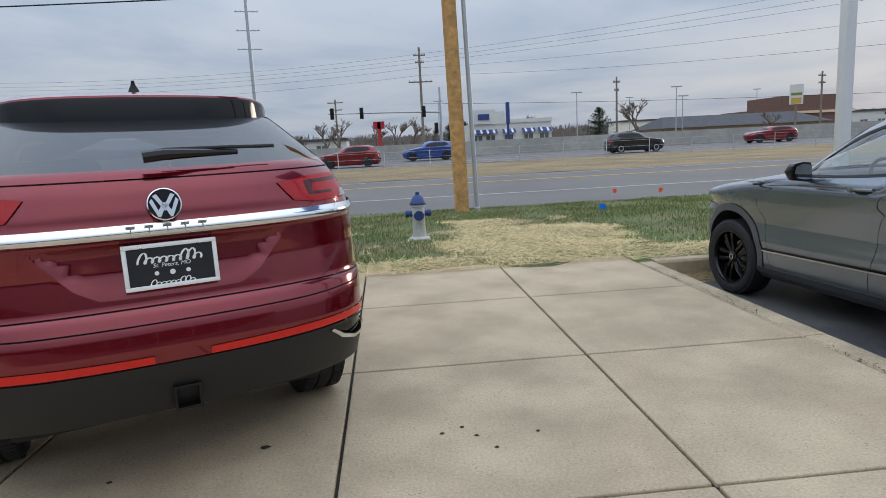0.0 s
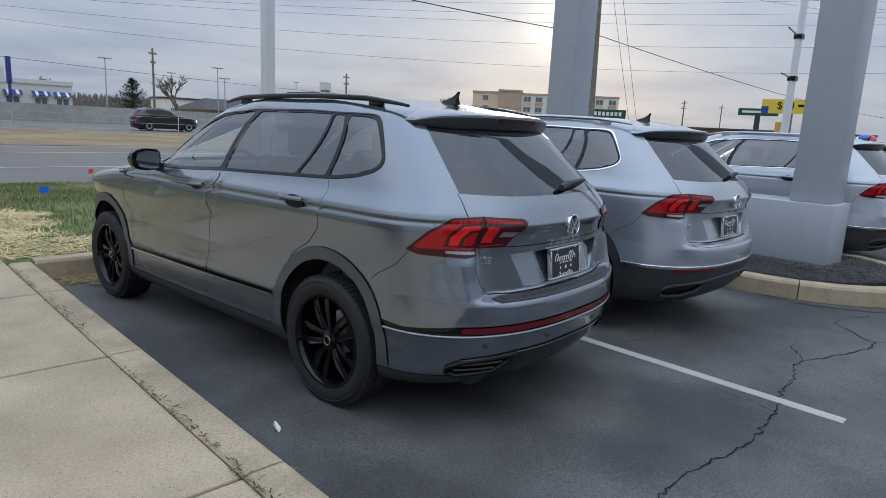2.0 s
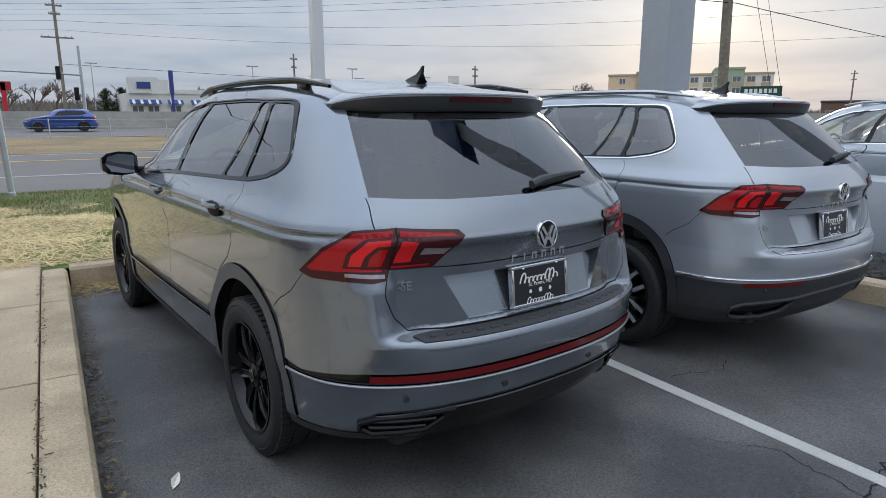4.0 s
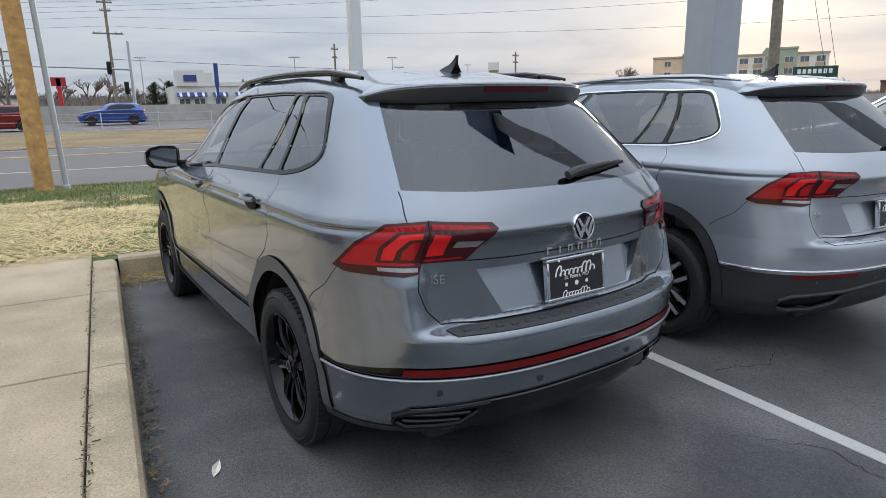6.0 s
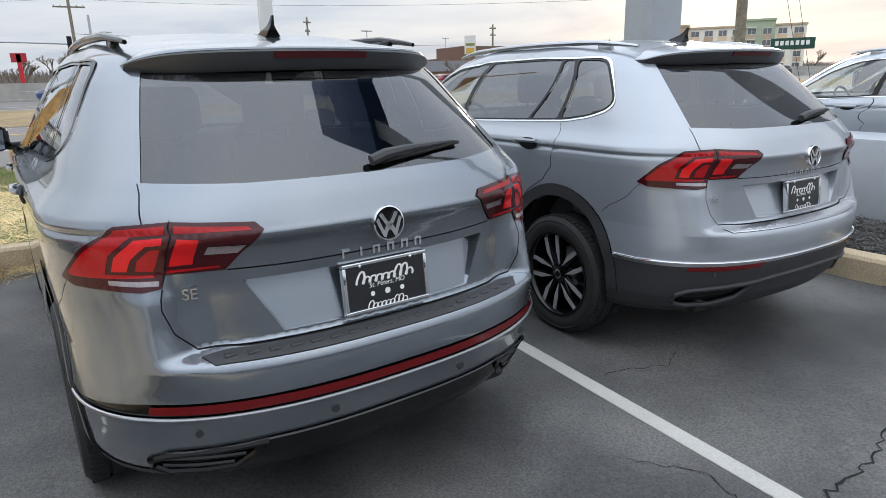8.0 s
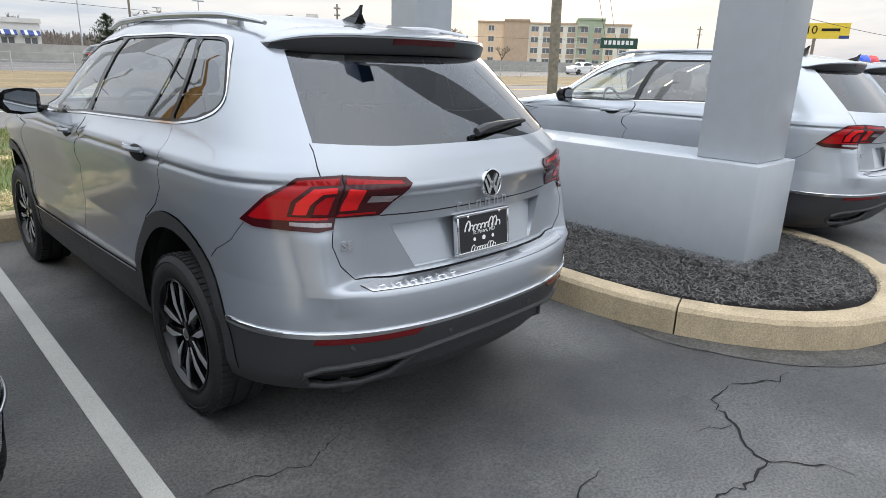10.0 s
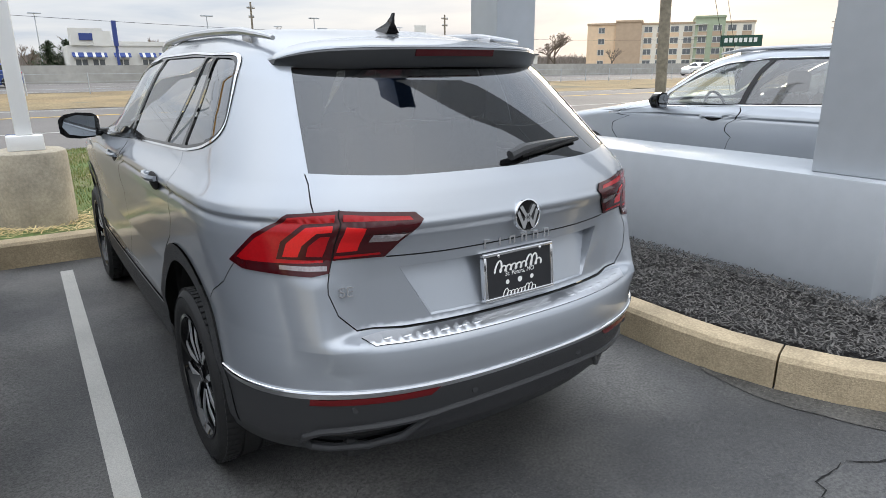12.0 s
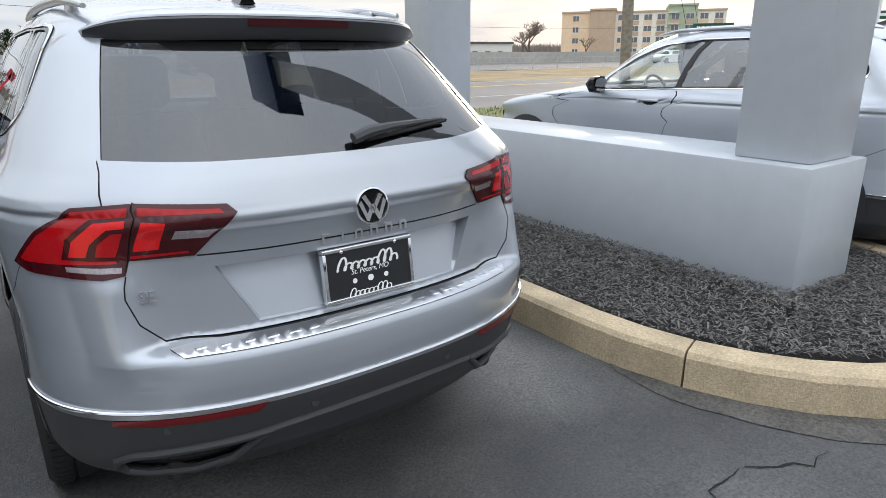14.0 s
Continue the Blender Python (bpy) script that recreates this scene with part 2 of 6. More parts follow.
def from_arrays(name, verts, faces, material, parent=None, normals=None, smooth=True):
    me = bpy.data.meshes.new(name)
    me.from_pydata([tuple(map(float, v)) for v in verts], [], [tuple(map(int, f)) for f in faces])
    if smooth:
        me.polygons.foreach_set("use_smooth", [True] * len(me.polygons))
    if normals is not None:
        me.normals_split_custom_set_from_vertices([tuple(map(float, v)) for v in normals])
    me.materials.append(material)
    ob = new(name, me)
    if parent is not None:
        ob.parent = parent
    return ob


def box(bm, x0, x1, y0, y1, z0, z1, bevel=0.0, seg=2):
    """A box, with rounded edges where bevel is given."""
    r = bmesh.ops.create_cube(bm, size=1.0)
    for v in r["verts"]:
        v.co = Vector(((x0 + x1) / 2 + v.co.x * (x1 - x0), (y0 + y1) / 2 + v.co.y * (y1 - y0), (z0 + z1) / 2 + v.co.z * (z1 - z0)))
    if bevel:
        es = {ed for v in r["verts"] for ed in v.link_edges}
        return bmesh.ops.bevel(bm, geom=list(es), offset=bevel, segments=seg, affect="EDGES", profile=0.5)["verts"]
    return r["verts"]


def lathe(bm, prof, seg=32, axis="z", at=(0, 0, 0), closed=False):
    """Turns a profile of (radius, height) about an axis."""
    rings = []
    for r, h in prof:
        ring = []
        for i in range(seg):
            a = 2 * math.pi * i / seg
            c, s = r * math.cos(a), r * math.sin(a)
            p = {"z": (c, s, h), "x": (h, c, s), "y": (c, h, s)}[axis]
            ring.append(bm.verts.new((p[0] + at[0], p[1] + at[1], p[2] + at[2])))
        rings.append(ring)
    for a, b in zip(rings, rings[1:] + ([rings[0]] if closed else [])):
        for i in range(seg):
            j = (i + 1) % seg
            bm.faces.new((a[i], a[j], b[j], b[i]))
    if not closed:
        for ring in (rings[0], rings[-1]):
            if prof[rings.index(ring)][0] > 1e-5:
                bm.faces.new(ring)
    bmesh.ops.remove_doubles(bm, verts=[v for r in rings for v in r], dist=1e-6)


def tube(bm, pts, r, seg=8, cap=True):
    """A round bar along a line of points; r may be a list."""
    pts = [Vector(p) for p in pts]
    rs = r if isinstance(r, (list, tuple)) else [r] * len(pts)
    rings = []
    for i, p in enumerate(pts):
        d = (pts[min(i + 1, len(pts) - 1)] - pts[max(i - 1, 0)]).normalized()
        up = Vector((0, 0, 1)) if abs(d.z) < 0.95 else Vector((1, 0, 0))
        a = d.cross(up).normalized()
        b = a.cross(d)
        rings.append([bm.verts.new(p + rs[i] * (math.cos(2 * math.pi * k / seg) * a + math.sin(2 * math.pi * k / seg) * b)) for k in range(seg)])
    for u, v in zip(rings, rings[1:]):
        for k in range(seg):
            bm.faces.new((u[k], u[(k + 1) % seg], v[(k + 1) % seg], v[k]))
    if cap:
        bm.faces.new(rings[0][::-1]), bm.faces.new(rings[-1])


def loft(bm, sections, closed=True, cap=True):
    """A skin over sections that have equally many points."""
    rings = [[bm.verts.new(p) for p in s] for s in sections]
    n = len(rings[0])
    for u, v in zip(rings, rings[1:]):
        for k in range(n if closed else n - 1):
            bm.faces.new((u[k], u[(k + 1) % n], v[(k + 1) % n], v[k]))
    if cap and closed:
        bm.faces.new(rings[0][::-1]), bm.faces.new(rings[-1])


def prism(bm, poly, axis, lo, hi):
    """A polygon pushed out along an axis."""
    def p(a, b, h):
        return {"x": (h, a, b), "y": (a, h, b), "z": (a, b, h)}[axis]
    u, v = [bm.verts.new(p(a, b, lo)) for a, b in poly], [bm.verts.new(p(a, b, hi)) for a, b in poly]
    n = len(poly)
    bm.faces.new(u), bm.faces.new(v)
    for i in range(n):
        bm.faces.new((u[i], u[(i + 1) % n], v[(i + 1) % n], v[i]))


def letters(name, text, size, depth, material, parent, m, label="", align="CENTER", shear=0.0):
    cu = bpy.data.curves.new(name, "FONT")
    cu.body, cu.size, cu.extrude, cu.align_x, cu.align_y, cu.shear = text, size, depth, align, "CENTER", shear
    tmp = bpy.data.objects.new(name, cu)
    scene.collection.objects.link(tmp)
    bpy.context.view_layer.update()
    me = bpy.data.meshes.new_from_object(tmp.evaluated_get(bpy.context.evaluated_depsgraph_get()))
    bpy.data.objects.remove(tmp)
    me.materials.clear()
    me.materials.append(material)
    ob = new(name, me)
    if parent is not None:
        ob.parent = parent
    ob.matrix_basis = m
    if label:
        ob["label"] = label
    return ob

# ---- cars ----
from mathutils.geometry import delaunay_2d_cdt

SUV = dict(
    rear=[(.16, -.75), (.22, -.865), (.30, -.935), (.38, -.968), (.46, -.993), (.56, -1.005), (.62, -1.0), (.645, -.985), (.665, -.905), (.70, -.90), (.84, -.888), (.9, -.894), (.955, -.910), (.985, -.932), (.997, -.934), (1.012, -.924), (1.08, -.885), (1.13, -.85), (1.42, -.555), (1.47, -.49), (1.52, -.40), (1.555, -.24), (1.58, -.08), (1.60, .05)],
    front=[(.18, 3.3), (.25, 3.55), (.4, 3.64), (.6, 3.67), (.72, 3.65), (.82, 3.58), (.9, 3.45), (.96, 3.2), (1.0, 2.95), (1.04, 2.7), (1.08, 2.45), (1.11, 2.32), (1.42, 1.86), (1.5, 1.70), (1.56, 1.5), (1.6, 1.34)],
    width=[(.16, .82), (.22, .875), (.30, .895), (.44, .903), (.50, .914), (.54, .910), (.66, .903), (.85, .917), (.96, .921), (.992, .919), (1.012, .908), (1.022, .926), (1.05, .918), (1.09, .880), (1.12, .855), (1.3, .772), (1.42, .712), (1.5, .662), (1.55, .618), (1.58, .572), (1.60, .515)],
    df=[(.1, .9), (1.05, .9), (1.12, .75), (1.6, .6)],
    corner=[(.16, -.75), (.22, -.865), (.30, -.935), (.38, -.968), (.46, -.993), (.56, -1.0), (.66, -.985), (.74, -.958), (.84, -.93), (.95, -.92), (1.0, -.915), (1.08, -.885), (1.13, -.85), (1.42, -.555), (1.47, -.49), (1.52, -.40), (1.555, -.24), (1.58, -.08), (1.60, .05)],
    ztop=1.597, crease=(.50, .56, .90, .026, .14))
COUPE = dict(
    rear=[(.2, -.62), (.28, -.82), (.40, -.93), (.55, -.98), (.66, -1.0), (.74, -.99), (.80, -.965), (.815, -.945), (.95, -.925), (1.07, -.935), (1.085, -.962), (1.095, -.962), (1.128, -.935), (1.17, -.93), (1.25, -.90), (1.31, -.86), (1.52, -.50), (1.56, -.43), (1.60, -.34), (1.64, -.2)],
    front=[(.2, 3.5), (.3, 3.8), (.5, 3.9), (.8, 3.88), (.95, 3.75), (1.05, 3.4), (1.12, 2.9), (1.17, 2.55), (1.3, 2.35), (1.5, 1.9), (1.6, 1.5), (1.64, 1.2)],
    width=[(0.2, 0.788), (0.3, 0.852), (0.5, 0.884), (0.8, 0.893), (1.0, 0.889), (1.14, 0.871), (1.2, 0.839), (1.28, 0.806), (1.4, 0.733), (1.52, 0.65), (1.58, 0.596), (1.62, 0.531), (1.64, 0.486)],
    dr=0.52, nr=3.0, ztop=1.64, nf=((0.1, 2.6), (0.9, 2.6), (1.0, 5), (1.17, 5), (1.25, 2.6)), df=[(.1, .9), (1.15, .9), (1.3, .7), (1.64, .6)])


def to_flat(P):
    P = np.asarray(P, float)
    return np.where(P < 1, P * 1.25, np.where(P < 2, 1.25 + (P - 1) * 3.0, 4.25 + (P - 2) * 1.3))


def from_flat(u):
    u = np.asarray(u, float)
    return np.where(u < 1.25, u / 1.25, np.where(u < 4.25, 1 + (u - 1.25) / 3.0, 2 + (u - 4.25) / 1.3))


def ring(S, pts, step=0.03, close=True):
    """A polygon on the skin, from (axis, place, height) corners, with its edges cut up."""
    q = []
    for k, a, z in pts:
        P = S.from_x(a, z) if k == "x" else S.from_y(a, z)
        q.append((float(to_flat(P)), z))
    out = []
    n = len(q)
    for i in range(n if close else n - 1):
        a, b = q[i], q[(i + 1) % n]
        m = max(1, int(math.hypot(b[0] - a[0], b[1] - a[1]) / step))
        out += [(a[0] + (b[0] - a[0]) * k / m, a[1] + (b[1] - a[1]) * k / m) for k in range(m)]
    if not close:
        out.append(q[-1])
    return out


def soften(pts, n=1, k=0.25, r=0.04):
    """Rounds a closed polygon's corners."""
    for _ in range(n):
        o = []
        for i in range(len(pts)):
            a, b = pts[i], pts[(i + 1) % len(pts)]
            if a[0] != b[0]:
                o += [a]
                continue
            d = math.hypot(b[1] - a[1], b[2] - a[2])
            kk = min(k, r / max(d, 1e-6))
            o += [(a[0], a[1] + (b[1] - a[1]) * kk, a[2] + (b[2] - a[2]) * kk), (a[0], b[1] - (b[1] - a[1]) * kk, b[2] - (b[2] - a[2]) * kk)]
        pts = o
    return pts


def ribbon(line, w):
    line = [Vector(p) for p in line]
    l, r = [], []
    for i, p in enumerate(line):
        d = (line[min(i + 1, len(line) - 1)] - line[max(i - 1, 0)]).normalized()
        nrm = Vector((-d.y, d.x)) * w / 2
        l.append(tuple(p + nrm)), r.append(tuple(p - nrm))
    return l + r[::-1]


def inside(pts, poly):
    x, y = pts[:, 0], pts[:, 1]
    r = np.zeros(len(pts), bool)
    n = len(poly)
    for i in range(n):
        (x0, y0), (x1, y1) = poly[i], poly[(i + 1) % n]
        c = ((y0 > y) != (y1 > y))
        if y1 != y0:
            r ^= c & (x < (x1 - x0) * (y - y0) / (y1 - y0) + x0)
    return r


def flatten(S, regions, zlo, fine=True):
    """Cuts the skin's half into the regions, in order. Returns for each name its corners, faces and normals."""
    zt = S.ztop
    if fine:
        gp = np.concatenate([np.linspace(0, 1, 41), np.linspace(1, 2, 40)[1:], np.linspace(2, 3, 20)[1:]])
        gz = np.unique(np.round(np.concatenate([np.linspace(zlo, zt, 52), np.linspace(0.625, 0.70, 22), np.linspace(.94, 1.07, 34), np.linspace(zt - .1, zt, 10)]), 4))
    else:
        gp = np.concatenate([np.linspace(0, 1, 10), np.linspace(1, 2, 12)[1:], np.linspace(2, 3, 9)[1:]])
        gz = np.linspace(zlo, zt, 18)
    U, Z = np.meshgrid(to_flat(gp), gz)
    vs = [Vector(p) for p in np.stack([U.ravel(), Z.ravel()], 1)]
    es = []
    umax = float(to_flat(3.0))
    for _, poly, _ in regions:
        poly = [(min(max(a, 0), umax), min(max(b, zlo), zt)) for a, b in poly]
        k = len(vs)
        vs += [Vector(p) for p in poly]
        es += [(k + i, k + (i + 1) % len(poly)) for i in range(len(poly))]
    v2, _, f2, _, _, _ = delaunay_2d_cdt(vs, es, [], 0, 1e-5)
    V = np.array([tuple(v) for v in v2])
    F = np.array([f for f in f2 if len(f) == 3])
    C = V[F].mean(1)
    ar = np.abs(np.cross(V[F[:, 1]] - V[F[:, 0]], V[F[:, 2]] - V[F[:, 0]]))
    F, C = F[ar > 1e-9], C[ar > 1e-9]
    P = from_flat(np.clip(V[:, 0], 0, umax))
    X = S.point(P, V[:, 1])
    ep = 2e-3
    Pa, Pb = np.clip(P - ep, 0, 3), np.clip(P + ep, 0, 3)
    za, zb = np.clip(V[:, 1] - ep, zlo, zt), np.clip(V[:, 1] + ep, zlo, zt)
    N = np.cross(S.point(Pb, V[:, 1]) - S.point(Pa, V[:, 1]), S.point(P, zb) - S.point(P, za))
    N /= np.maximum(np.linalg.norm(N, axis=1, keepdims=True), 1e-9)
    N[V[:, 0] < 1e-6, 0] = 0
    out, free = {}, np.ones(len(F), bool)
    for name, poly, off in list(regions) + [("shell", None, 0.0)]:
        sel = free & (inside(C, poly) if poly is not None else True)
        free &= ~sel
        if not sel.any():
            continue
        idx, inv = np.unique(F[sel].ravel(), return_inverse=True)
        o = off
        if name == "plate_recess":
            q = V[idx]
            dist = np.full(len(q), 9.0)
            for (ax, ay), (bx, by) in zip(poly, poly[1:] + poly[:1]):
                if ax < 1e-3 and bx < 1e-3:
                    continue
                e_ = np.array([bx - ax, by - ay])
                tt = np.clip(((q - (ax, ay)) @ e_) / max(e_ @ e_, 1e-12), 0, 1)
                dist = np.minimum(dist, np.linalg.norm(q - ((ax, ay) + tt[:, None] * e_), axis=1))
            zz = np.clip((q[:, 1] - min(b for _, b in poly)) / (max(b for _, b in poly) - min(b for _, b in poly)), 0, 1)
            o = (off * (.15 + 1.25 * zz) * np.clip(dist / .04, 0, 1))[:, None]
        pv, pn, pf = X[idx] + N[idx] * o, N[idx], inv.reshape(-1, 3)
        if name in out:
            a = out[name]
            out[name] = (np.vstack([a[0], pv]), np.vstack([a[1], pf + len(a[0])]), np.vstack([a[2], pn]))
        else:
            out[name] = (pv, pf, pn)
    return out


def mirrored(v, f, n):
    k = np.array([-1, 1, 1])
    return v * k, f[:, ::-1], n * k


def both(d):
    a, b = d, mirrored(*d)
    return np.vstack([a[0], b[0]]), np.vstack([a[1], b[1] + len(a[0])]), np.vstack([a[2], b[2]])


def skin_part(name, d, material, parent, label=""):
    ob = from_arrays(name, d[0], d[1], material, parent, d[2])
    if label:
        ob["label"] = label
    return ob


def wheel(parent, x, y, r, style, side, hub):
    """tyre, rim and spokes; side -1 is the car's left."""
    wh = new("wheel")
    wh.parent = parent
    wh.matrix_basis = pose(x, y, hub, 0, 0, 0 if side > 0 else 180)
    w = 0.118
    ri = r - 0.105
    bm = bmesh.new()
    lathe(bm, [(ri, -w + .012), (ri + .03, -w), (r - .03, -w), (r - .008, -w + .018), (r, -w + .045), (r, -.045), (r - .009, -.042), (r - .009, -.034), (r, -.031), (r, .031), (r - .009, .034), (r - .009, .042), (r, .045), (r, w - .045), (r - .008, w - .018), (r - .03, w), (r - .035, w - .003), (r - .045, w + .001), (ri + .03, w), (ri, w - .012), (ri - .012, w - .05), (ri - .012, -w + .05)], 56, "x", closed=True)
    part("tyre", bm, M_RUBBER, wh)
    # tread blocks across the crown
    bm = bmesh.new()
    for i in range(72):
        a = 2 * math.pi * i / 72
        for x0, x1, sh in ((-.1, -.05, .0), (.05, .1, .02)):
            vs = box(bm, x0, x1, -.0105, .0105, r - .012, r + .003)
            bmesh.ops.rotate(bm, verts=vs, cent=(0, 0, 0), matrix=Matrix.Rotation(a + sh, 3, "X"))
    part("tread", bm, M_RUBBER, wh, smooth=False)["kind"] = "stuff"
    dark = M_GLOSSB
    bm = bmesh.new()
    lathe(bm, [(ri, w - .014), (ri + .004, w - .004), (ri - .008, w - .006), (ri - .022, w - .03), (ri - .03, -.06), (0.04, -.06), (0.04, -.065), (ri - .02, -.068), (ri, -w + .014)], 48, "x", closed=True)
    part("rim", bm, dark, wh, "gloss black alloy rim")
    bm = bmesh.new()
    lathe(bm, [(0.0, -.02), (.145, -.02), (.15, -.03), (.15, -.045), (0.0, -.045)], 36, "x")
    part("brake_disc", bm, M_ALU, wh, "bare steel brake disc")
    # five forked spokes
    face = 0.094
    for i in range(5):
        bm = bmesh.new()
        for sgn in (-1, 1):
            prof = [(.05, sgn * .004), (.05, sgn * .034), (ri * .55, sgn * .060), (ri - .006, sgn * .066), (ri - .006, sgn * .030), (ri * .6, sgn * .022)]
            lo = [(face - .052, a, b) for b, a in prof]
            hi = [(face - .012 * (b / ri) + (0.006 if k in (1, 2) else 0) - .02 * (b < .06), a, b) for k, (b, a) in enumerate(prof)]
            u, v = [bm.verts.new(p) for p in lo], [bm.verts.new(p) for p in hi]
            n = len(u)
            bm.faces.new(u), bm.faces.new(v)
            for k in range(n):
                bm.faces.new((u[k], u[(k + 1) % n], v[(k + 1) % n], v[k]))
        bmesh.ops.bevel(bm, geom=list(bm.edges), offset=0.003, segments=1, affect="EDGES")
        bmesh.ops.rotate(bm, verts=bm.verts, cent=(0, 0, 0), matrix=Matrix.Rotation(2 * math.pi * i / 5 + .3, 3, "X"))
        part("spoke", bm, dark, wh, smooth=False)
        if style == "twotone":
            bm = bmesh.new()
            for sgn in (-1, 1):
                vs = [bm.verts.new(p) for p in ((face - .006, sgn * .026, .055), (face + .001, sgn * .056, ri * .55), (face - .006, sgn * .065, ri - .012), (face - .006, sgn * .040, ri - .012), (face + .001, sgn * .030, ri * .55))]
                bm.faces.new(vs)
            ext = bmesh.ops.extrude_face_region(bm, geom=list(bm.faces))
            bmesh.ops.translate(bm, verts=[g for g in ext["geom"] if isinstance(g, bmesh.types.BMVert)], vec=(0.005, 0, 0))
            bmesh.ops.rotate(bm, verts=bm.verts, cent=(0, 0, 0), matrix=Matrix.Rotation(2 * math.pi * i / 5 + .3, 3, "X"))
            part("spoke_face", bm, M_FACE, wh, "machined bright spoke face", smooth=False)
    bm = bmesh.new()
    lathe(bm, [(0.0, face), (.024, face), (.03, face - .006), (.055, face - .012), (.06, face - .04), (0, face - .04)], 24, "x")
    part("hub_cap", bm, dark, wh)
    bm = bmesh.new()
    lathe(bm, [(.021, face + .0005), (.0245, face + .0015), (.028, face + .0005), (.0245, face - .001)], 24, "x", closed=True)
    part("badge_ring", bm, M_CHROME, wh, "chrome centre cap ring")
    return wh


def badge(parent, x, y, z, r, tilt=0.0):
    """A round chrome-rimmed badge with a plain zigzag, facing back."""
    b = new("badge")
    b.parent = parent
    b.matrix_basis = pose(x, y, z, tilt, 0, 0)
    b["label"] = "round chrome and black badge"
    bm = bmesh.new()
    lathe(bm, [(0, -.004), (r * .92, -.004), (r * .95, 0), (r * .95, .012), (0, .012)], 40, "y")
    part("disc", bm, M_GLOSSB, b)
    bm = bmesh.new()
    lathe(bm, [(r * .86, -.004), (r * .9, -.009), (r * .97, -.008), (r, -.002), (r * .98, .01), (r * .86, .01)], 40, "y", closed=True)
    part("rim", bm, M_CHROME, b)
    bm = bmesh.new()
    for pts in (((-.62, .52), (-.40, .62), (0, -.05), (.40, .62), (.62, .52), (0, -.42)), ((-.82, .18), (-.66, .36), (-.36, -.38), (-.1, .10), (.1, .10), (.36, -.38), (.66, .36), (.82, .18), (.42, -.74), (.28, -.78), (0, -.22), (-.28, -.78), (-.42, -.74))):
        lo, hi = [bm.verts.new((a * r, -.004, c * r)) for a, c in pts], [bm.verts.new((a * r, -.0085, c * r)) for a, c in pts]
        n = len(lo)
        bm.faces.new(hi)
        for k in range(n):
            bm.faces.new((lo[k], lo[(k + 1) % n], hi[(k + 1) % n], hi[k]))
        bmesh.ops.triangulate(bm, faces=[f for f in bm.faces if len(f.verts) > 4])
    part("emblem", bm, M_CHROME, b, smooth=False)
    return b


def plate(parent, y, z, w=0.31, h=0.165, white=False, tilt=-6):
    """A dealer's plate insert in a frame; the trade name is plain strokes."""
    p = new("number_plate")
    p.parent = parent
    p.matrix_basis = pose(0, y, z, tilt, 0, 0)
    p["label"] = "dark dealer plate insert in a bright metal frame"
    bm = bmesh.new()
    box(bm, -w / 2 + .008, w / 2 - .008, -.004, .012, -h / 2 + .008, h / 2 - .008)
    part("plate_panel", bm, M_PLATE, p, smooth=False)
    bm = bmesh.new()
    fw = .016 if white else .012
    for a, b, c, d in ((-w / 2, w / 2, h / 2 - fw, h / 2), (-w / 2, w / 2, -h / 2, -h / 2 + fw), (-w / 2, -w / 2 + fw, -h / 2 + fw, h / 2 - fw), (w / 2 - fw, w / 2, -h / 2 + fw, h / 2 - fw)):
        box(bm, a, b, -.010, .014, c, d, .003)
    part("plate_frame", bm, M_WHITE if white else M_CHROME, p, "white frame" if white else "chrome frame")
    bm = bmesh.new()
    # a script word as one looping pen line, not lettered
    for zc, hh, wd, n in ((h * .19, .040, w * .66, 9), (-h * .36, .022, w * .46, 9)):
        pen = []
        for k in range(n * 14 + 1):
            t = k / (n * 14)
            a, tall = 2 * math.pi * n * t, 1.0 if t < .11 or .68 < t < .86 else .52
            u = -wd / 2 + wd * t - .30 * wd / n * math.sin(a)
            v = zc - hh / 2 + hh * tall * (.5 - .5 * math.cos(a))
            pen.append((u + .30 * (v - zc), v))
        for k, q in enumerate(zip(pen, pen[1:])):
            (a0, b0), (a1, b1) = q
            d_ = math.hypot(a1 - a0, b1 - b0) or 1
            wdt = hh * (.05 + .05 * abs(b1 - b0) / d_)
            nx, nz = -(b1 - b0) / d_ * wdt, (a1 - a0) / d_ * wdt
            bm.faces.new([bm.verts.new((e0, -.0055 - .00001 * (k % 7), e1)) for e0, e1 in ((a0 - nx, b0 - nz), (a1 - nx, b1 - nz), (a1 + nx, b1 + nz), (a0 + nx, b0 + nz))])
    part("script_strokes", bm, M_WHITE, p, "white looping script line", smooth=False)["kind"] = "stuff"
    bm = bmesh.new()
    for i, rr in ((-1, .008), (0, .010), (1, .008)):
        bmesh.ops.create_circle(bm, cap_ends=True, radius=rr, segments=14, matrix=Matrix.Translation((i * .055, -.0055, -h * .16)) @ Matrix.Rotation(radians(90), 4, "X"))
    part("small_marks", bm, M_WHITE, p, smooth=False)["kind"] = "stuff"
    letters("town_line", "St. Peters, MO", .022, .0004, M_WHITE, p, pose(0, -.0058, h * .01, 90, 0, 0), "white town name", shear=.2)
    for sx in (-1, 1):
        bm = bmesh.new()
        bmesh.ops.create_uvsphere(bm, u_segments=10, v_segments=6, radius=.006, matrix=Matrix.Translation((sx * w * .30, -.008, h / 2 - .012)))
        part("plate_screw", bm, M_CHROME, p)
    return p


def arch_ring(S, yc, zc, r0, r1, zlo, zring):
    """The opening of a wheel arch and the outer edge of its trim."""
    def arc(r, z):
        a0 = math.asin((z - zc) / r)
        return [(yc + r * math.cos(a), max(zc + r * math.sin(a), z)) for a in np.linspace(a0, math.pi - a0, 30)]
    return arc(r0, zlo), arc(r1, zring)


